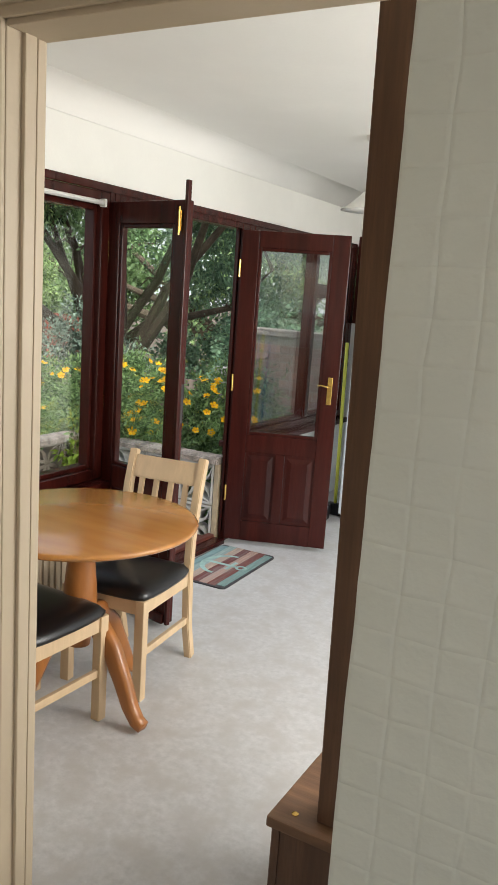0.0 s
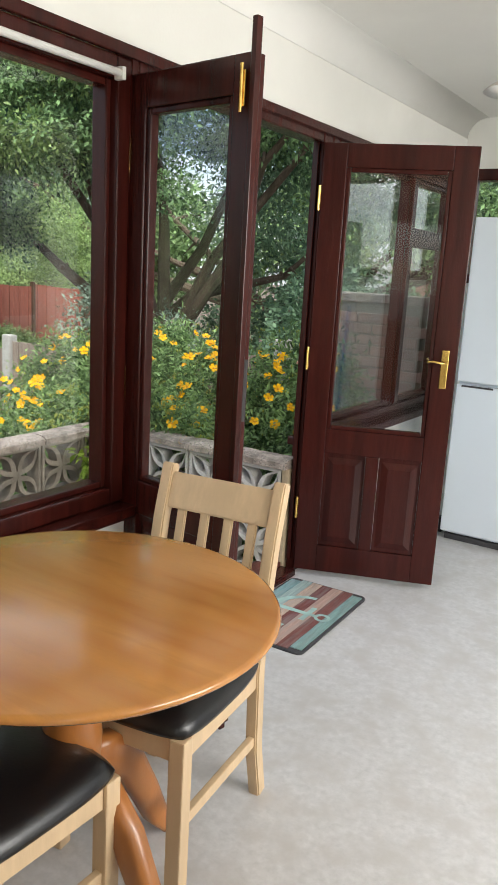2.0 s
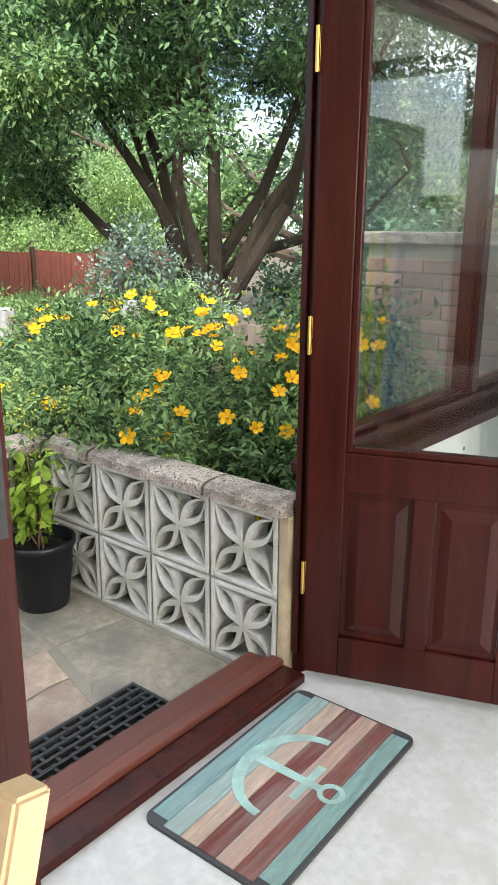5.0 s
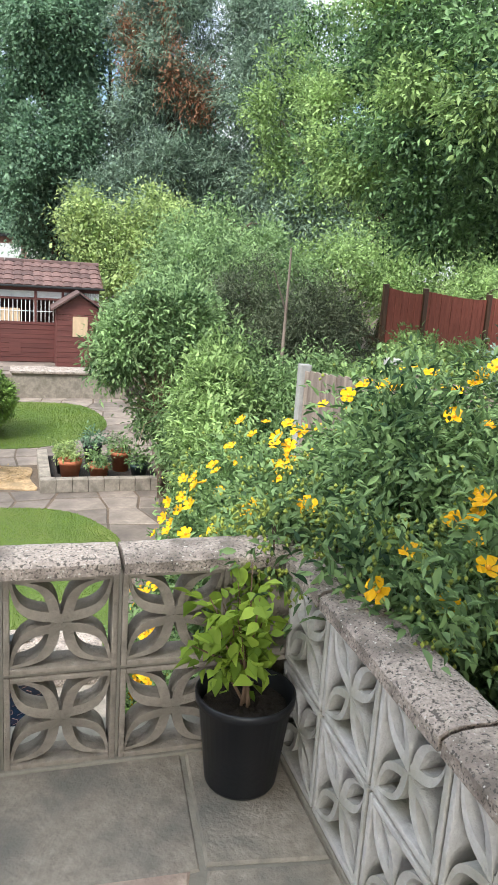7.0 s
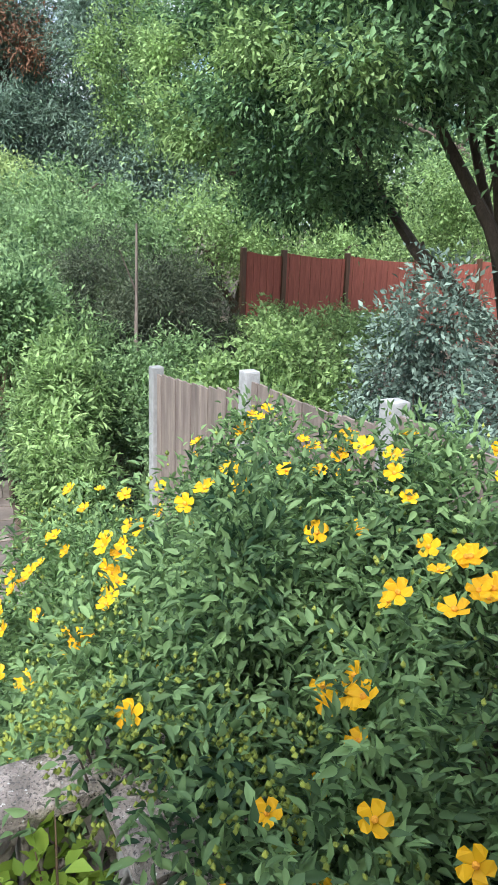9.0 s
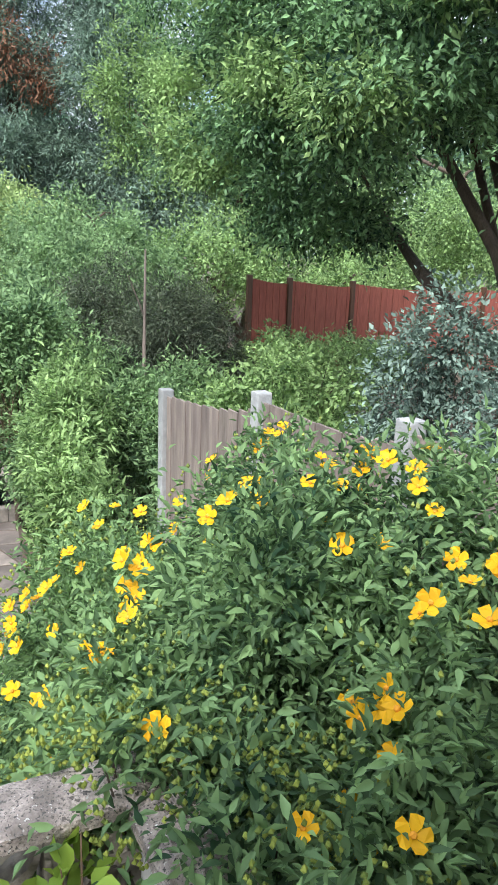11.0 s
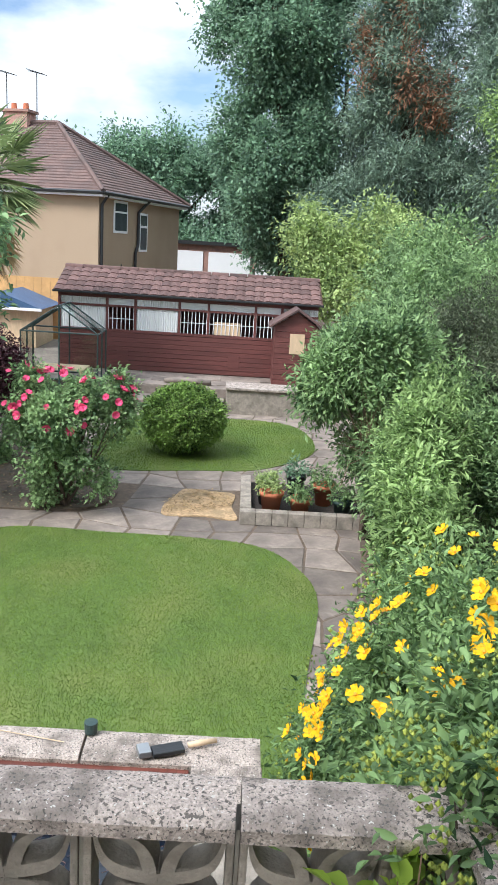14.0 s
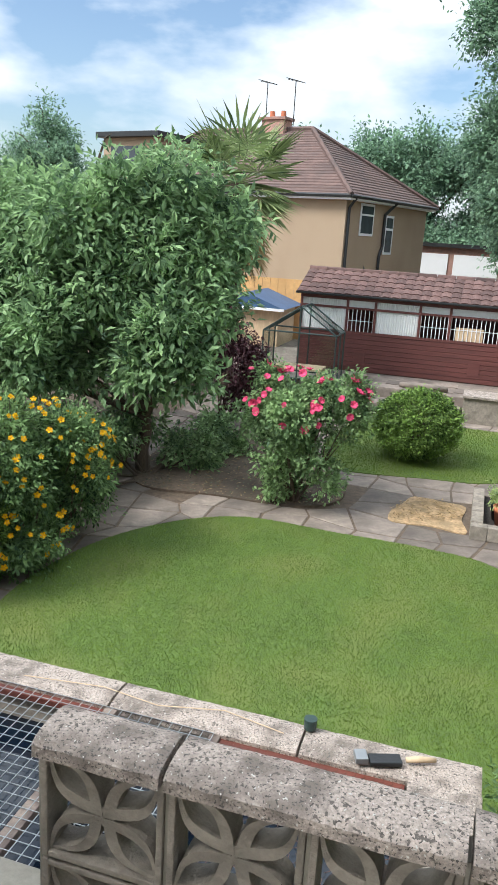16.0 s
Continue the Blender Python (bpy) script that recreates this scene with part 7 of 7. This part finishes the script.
# lean-to parts below the house
ob1 = thing("orange_fence", pose(-24.6, -3.6, -1.8), "bright orange-brown wooden screen below the house", "fence")
for k in range(12):
    part("board", one_box(0, k * 0.24, 0, 0.03, k * 0.24 + 0.232, 2.15, 0.004), orange_board, ob1)
blue = thing("blue_roof_hut", pose(-23.2, -1.75, -1.8), "small hut with a blue felt roof and white fascia", "hut")
part("hut_wall", one_box(-1.2, -0.9, 0, 0.6, 0.9, 1.45), pale_board, blue)
bm = bmesh.new()
v = [bm.verts.new(p) for p in ((0.8, -1.1, 1.45), (0.8, 0.0, 1.85), (0.8, 1.1, 1.45), (-1.4, 1.1, 1.45), (-1.4, 0.0, 1.85), (-1.4, -1.1, 1.45))]
for f in ((0, 1, 4, 5), (1, 2, 3, 4), (2, 1, 0), (3, 5, 4), (0, 5, 3, 2)):
    bm.faces.new([v[i] for i in f])
bmesh.ops.recalc_face_normals(bm, faces=bm.faces)
part("hut_roof", bm, blue_roof, blue)
part("fascia", one_box(0.801, -1.1, 1.40, 0.83, 1.1, 1.47), upvc, blue)
gar = thing("garage_row", pose(-40, 0.2, -1.8), "row of brick garages with white doors", "garage")
part("wall", one_box(-5, 0, 0, 0, 7.0, 3.25), brick_red, gar)
for k in range(3):
    part("garage_door", one_box(0.001, 0.25 + k * 2.25, 0.05, 0.05, 2.25 + k * 2.25, 2.95, 0.01), upvc, gar)
part("flat_roof", one_box(-5.2, -0.2, 3.25, 0.2, 7.2, 3.42), black_metal, gar)


# ---- planter and pots ----
pl = thing("brick_planter", pose(0, 0, GZ), "low planter edged with pale concrete bricks", "planter")
for k in range(8):
    part("brick", one_box(-11.42, 4.66 + k * 0.2, 0.0, -11.28, 4.855 + k * 0.2, 0.17, 0.008), concrete_grey, pl)
for k in range(7):
    part("brick", one_box(-11.62 - k * 0.2, 4.66, 0.0, -11.425 - k * 0.2, 4.80, 0.18, 0.008), concrete_grey, pl)
part("planter_soil", one_box(-12.8, 4.80, 0.0, -11.42, 6.2, 0.08), soil, pl)


def garden_pot(x, y, r, h, mat, label, plant=None, seed=0):
    p = thing("flower_pot", pose(x, y, GZ + 0.08), label, "flower pot", "planter pots")
    bm = bmesh.new()
    lathe(bm, [(0.0, 0.0), (r * 0.72, 0.0), (r * 0.95, h * 0.8), (r * 1.05, h * 0.8), (r * 1.05, h), (r * 0.95, h), (r * 0.9, h * 0.9), (0.0, h * 0.9)], 24)
    part("pot", bm, mat, p, "", True)
    if plant:
        rng = np.random.default_rng(seed)
        pts, out = clumps([(0, 0, h + 0.08, r * 1.3, r * 1.3, 0.14)], 60, 8, 0.05, rng, 0.3)
        o = leaves_mesh("foliage", pts, out, 0.05, plant, rng, 0.5)
        o.parent = p


garden_pot(-11.65, 5.05, 0.15, 0.26, terracotta, "terracotta pot with pale green plants", leaf_lime, 1)
garden_pot(-11.62, 5.42, 0.14, 0.2, terracotta, "wide terracotta pot with leafy plants", leaf_mid, 2)
garden_pot(-12.0, 5.75, 0.14, 0.28, terracotta, "terracotta pot at the back of the planter", leaf_mid, 3)
garden_pot(-11.6, 5.95, 0.12, 0.2, green_metal, "dark green pot in the planter", leaf_mid, 4)
garden_pot(-12.3, 5.4, 0.13, 0.3, plastic_black, "black pot in the planter", leaf_dark, 5)
garden_pot(-11.9, 4.98, 0.11, 0.22, plastic_black, "small black pot with ferny plants", leaf_lime, 6)

# ---- raised pond below the patio ----
PW = -0.55
pond = thing("raised_pond", pose(0, 0, GZ), "raised stone-edged pond covered with wire mesh", "pond")
dz = PW - GZ
part("outer_wall", one_box(-5.36, 1.0, -0.03, -5.18, 4.74, dz - 0.05), concrete_grey, pond)
part("end_wall", one_box(-5.18, 4.50, -0.03, -3.8, 4.74, dz - 0.05), concrete_grey, pond)
part("inner_wall", one_box(-3.95, 1.0, -0.03, -3.8, 4.5, dz - 0.06), concrete_grey, pond)
for a, b in ((1.0, 2.28), (2.285, 3.07), (3.075, 3.98), (3.985, 4.76)):
    me = coping_mesh("edge_slab", b - a, 0.21)
    o = child("edge_slab", me, pond, pose(-5.27, a, dz - 0.055, 0, 0, 90))
part("corner_slab", one_box(-5.16, 4.46, dz - 0.05, -4.85, 4.76, dz - 0.003, 0.008), coping_mat, pond)
part("water", one_box(-5.18, 1.0, 0.3, -3.95, 4.5, dz - 0.22), water, pond)
part("red_edge", one_box(-5.175, 3.62, dz - 0.08, -5.13, 4.45, dz - 0.045, 0.004), mahogany_sun, pond)
part("red_edge", one_box(-5.175, 1.0, dz - 0.08, -5.13, 3.05, dz - 0.045, 0.004), mahogany_sun, pond)
part("cross_beam", one_box(-5.17, 3.06, dz - 0.07, -3.96, 3.12, dz - 0.03, 0.004), fence_wood, pond)
part("cross_beam", one_box(-5.17, 3.58, dz - 0.07, -3.96, 3.63, dz - 0.031, 0.004), fence_wood, pond)
bm = bmesh.new()
for k in range(24):
    x = -5.16 + k * 0.05
    tube(bm, [(x, 2.0, dz - 0.022), (x, 3.6, dz - 0.022)], 0.0022, 4)
for k in range(33):
    y = 2.0 + k * 0.05
    tube(bm, [(-5.16, y, dz - 0.019), (-3.98, y, dz - 0.019)], 0.0022, 4)
part("wire_mesh", bm, galv, pond)
bm = bmesh.new()
for j in range(26):
    for i in range(16):
        cx, cy = -5.15 + i * 0.045 * 1.5, 3.64 + j * 0.039 + (0.0195 if i % 2 else 0)
        if cy > 4.44 or cx > -4.2:
            continue
        hexa = [Vector((cx + 0.024 * math.cos(radians(60 * q)), cy + 0.022 * math.sin(radians(60 * q)), dz - 0.04)) for q in range(4)]
        tube(bm, hexa, 0.0014, 3, False)
part("chicken_wire", bm, rust_wire, pond)
bm = bmesh.new()
tube(bm, [(-5.2, 2.6, dz + 0.006), (-5.26, 3.0, dz + 0.006), (-5.22, 3.3, dz + 0.006), (-5.3, 3.6, dz + 0.006), (-5.24, 3.9, dz + 0.006)], 0.0025, 6)
part("hose", bm, pale_board, pond, "thin pale hose")
bm = bmesh.new()
lathe(bm, [(0.0, dz), (0.028, dz), (0.03, dz + 0.05), (0.0, dz + 0.052)], 14, (-5.33, 4.0))
part("green_cap", bm, green_metal, pond, "dark green cap")
trow = thing("hand_trowel", pose(-5.24, 4.42, PW + 0.002, 0, 0, 20), "old hand tool with a wooden handle on the pond edge", "trowel")
bm = bmesh.new()
tube(bm, [(0, 0.02, 0.015), (0.0, 0.08, 0.018), (0, 0.15, 0.015)], [0.012, 0.014, 0.01], 8)
part("handle", bm, pale_board, trow, "", True)
bm = bmesh.new()
box(bm, -0.035, -0.14, 0.0, 0.03, 0.0, 0.02, 0.006)
part("blade", bm, black_metal, trow)
part("tray", one_box(-0.05, -0.20, 0.0, 0.02, -0.145, 0.03, 0.006), galv, trow)

# ---- brick wall beyond the side window ----
bw = thing("brick_wall", pose(-2.5, 6.98, GZ), "old red brick garden wall with a capped end pier", "wall", "", "structure")
part("core", one_box(-0.79, 0.006, 0, -0.006, 0.204, 3.0), mortar, bw)
bme = bpy.data.meshes.new("brick")
bm = bmesh.new()
box(bm, -0.1075, -0.05, -0.0325, 0.1075, 0.05, 0.0325, 0.004)
bm.to_mesh(bme)
bm.free()
bme.materials.append(brick_red)
for r in range(26):
    z = 1.02 + r * 0.075
    for c in range(4):
        x = -0.69 + c * 0.225 - (0.1125 if r % 2 else 0)
        if -0.80 < x - 0.1 and x + 0.1 < 0.02 or r % 2 == 0:
            child("brick", bme, bw, pose(x, 0.045, z))
        if r % 2 and c == 0:
            continue
    child("brick", bme, bw, pose(-0.745, 0.105, z, 0, 0, 90))
part("cap", one_box(-0.85, -0.03, 3.0, 0.0, 0.24, 3.06, 0.01), coping_mat, bw)
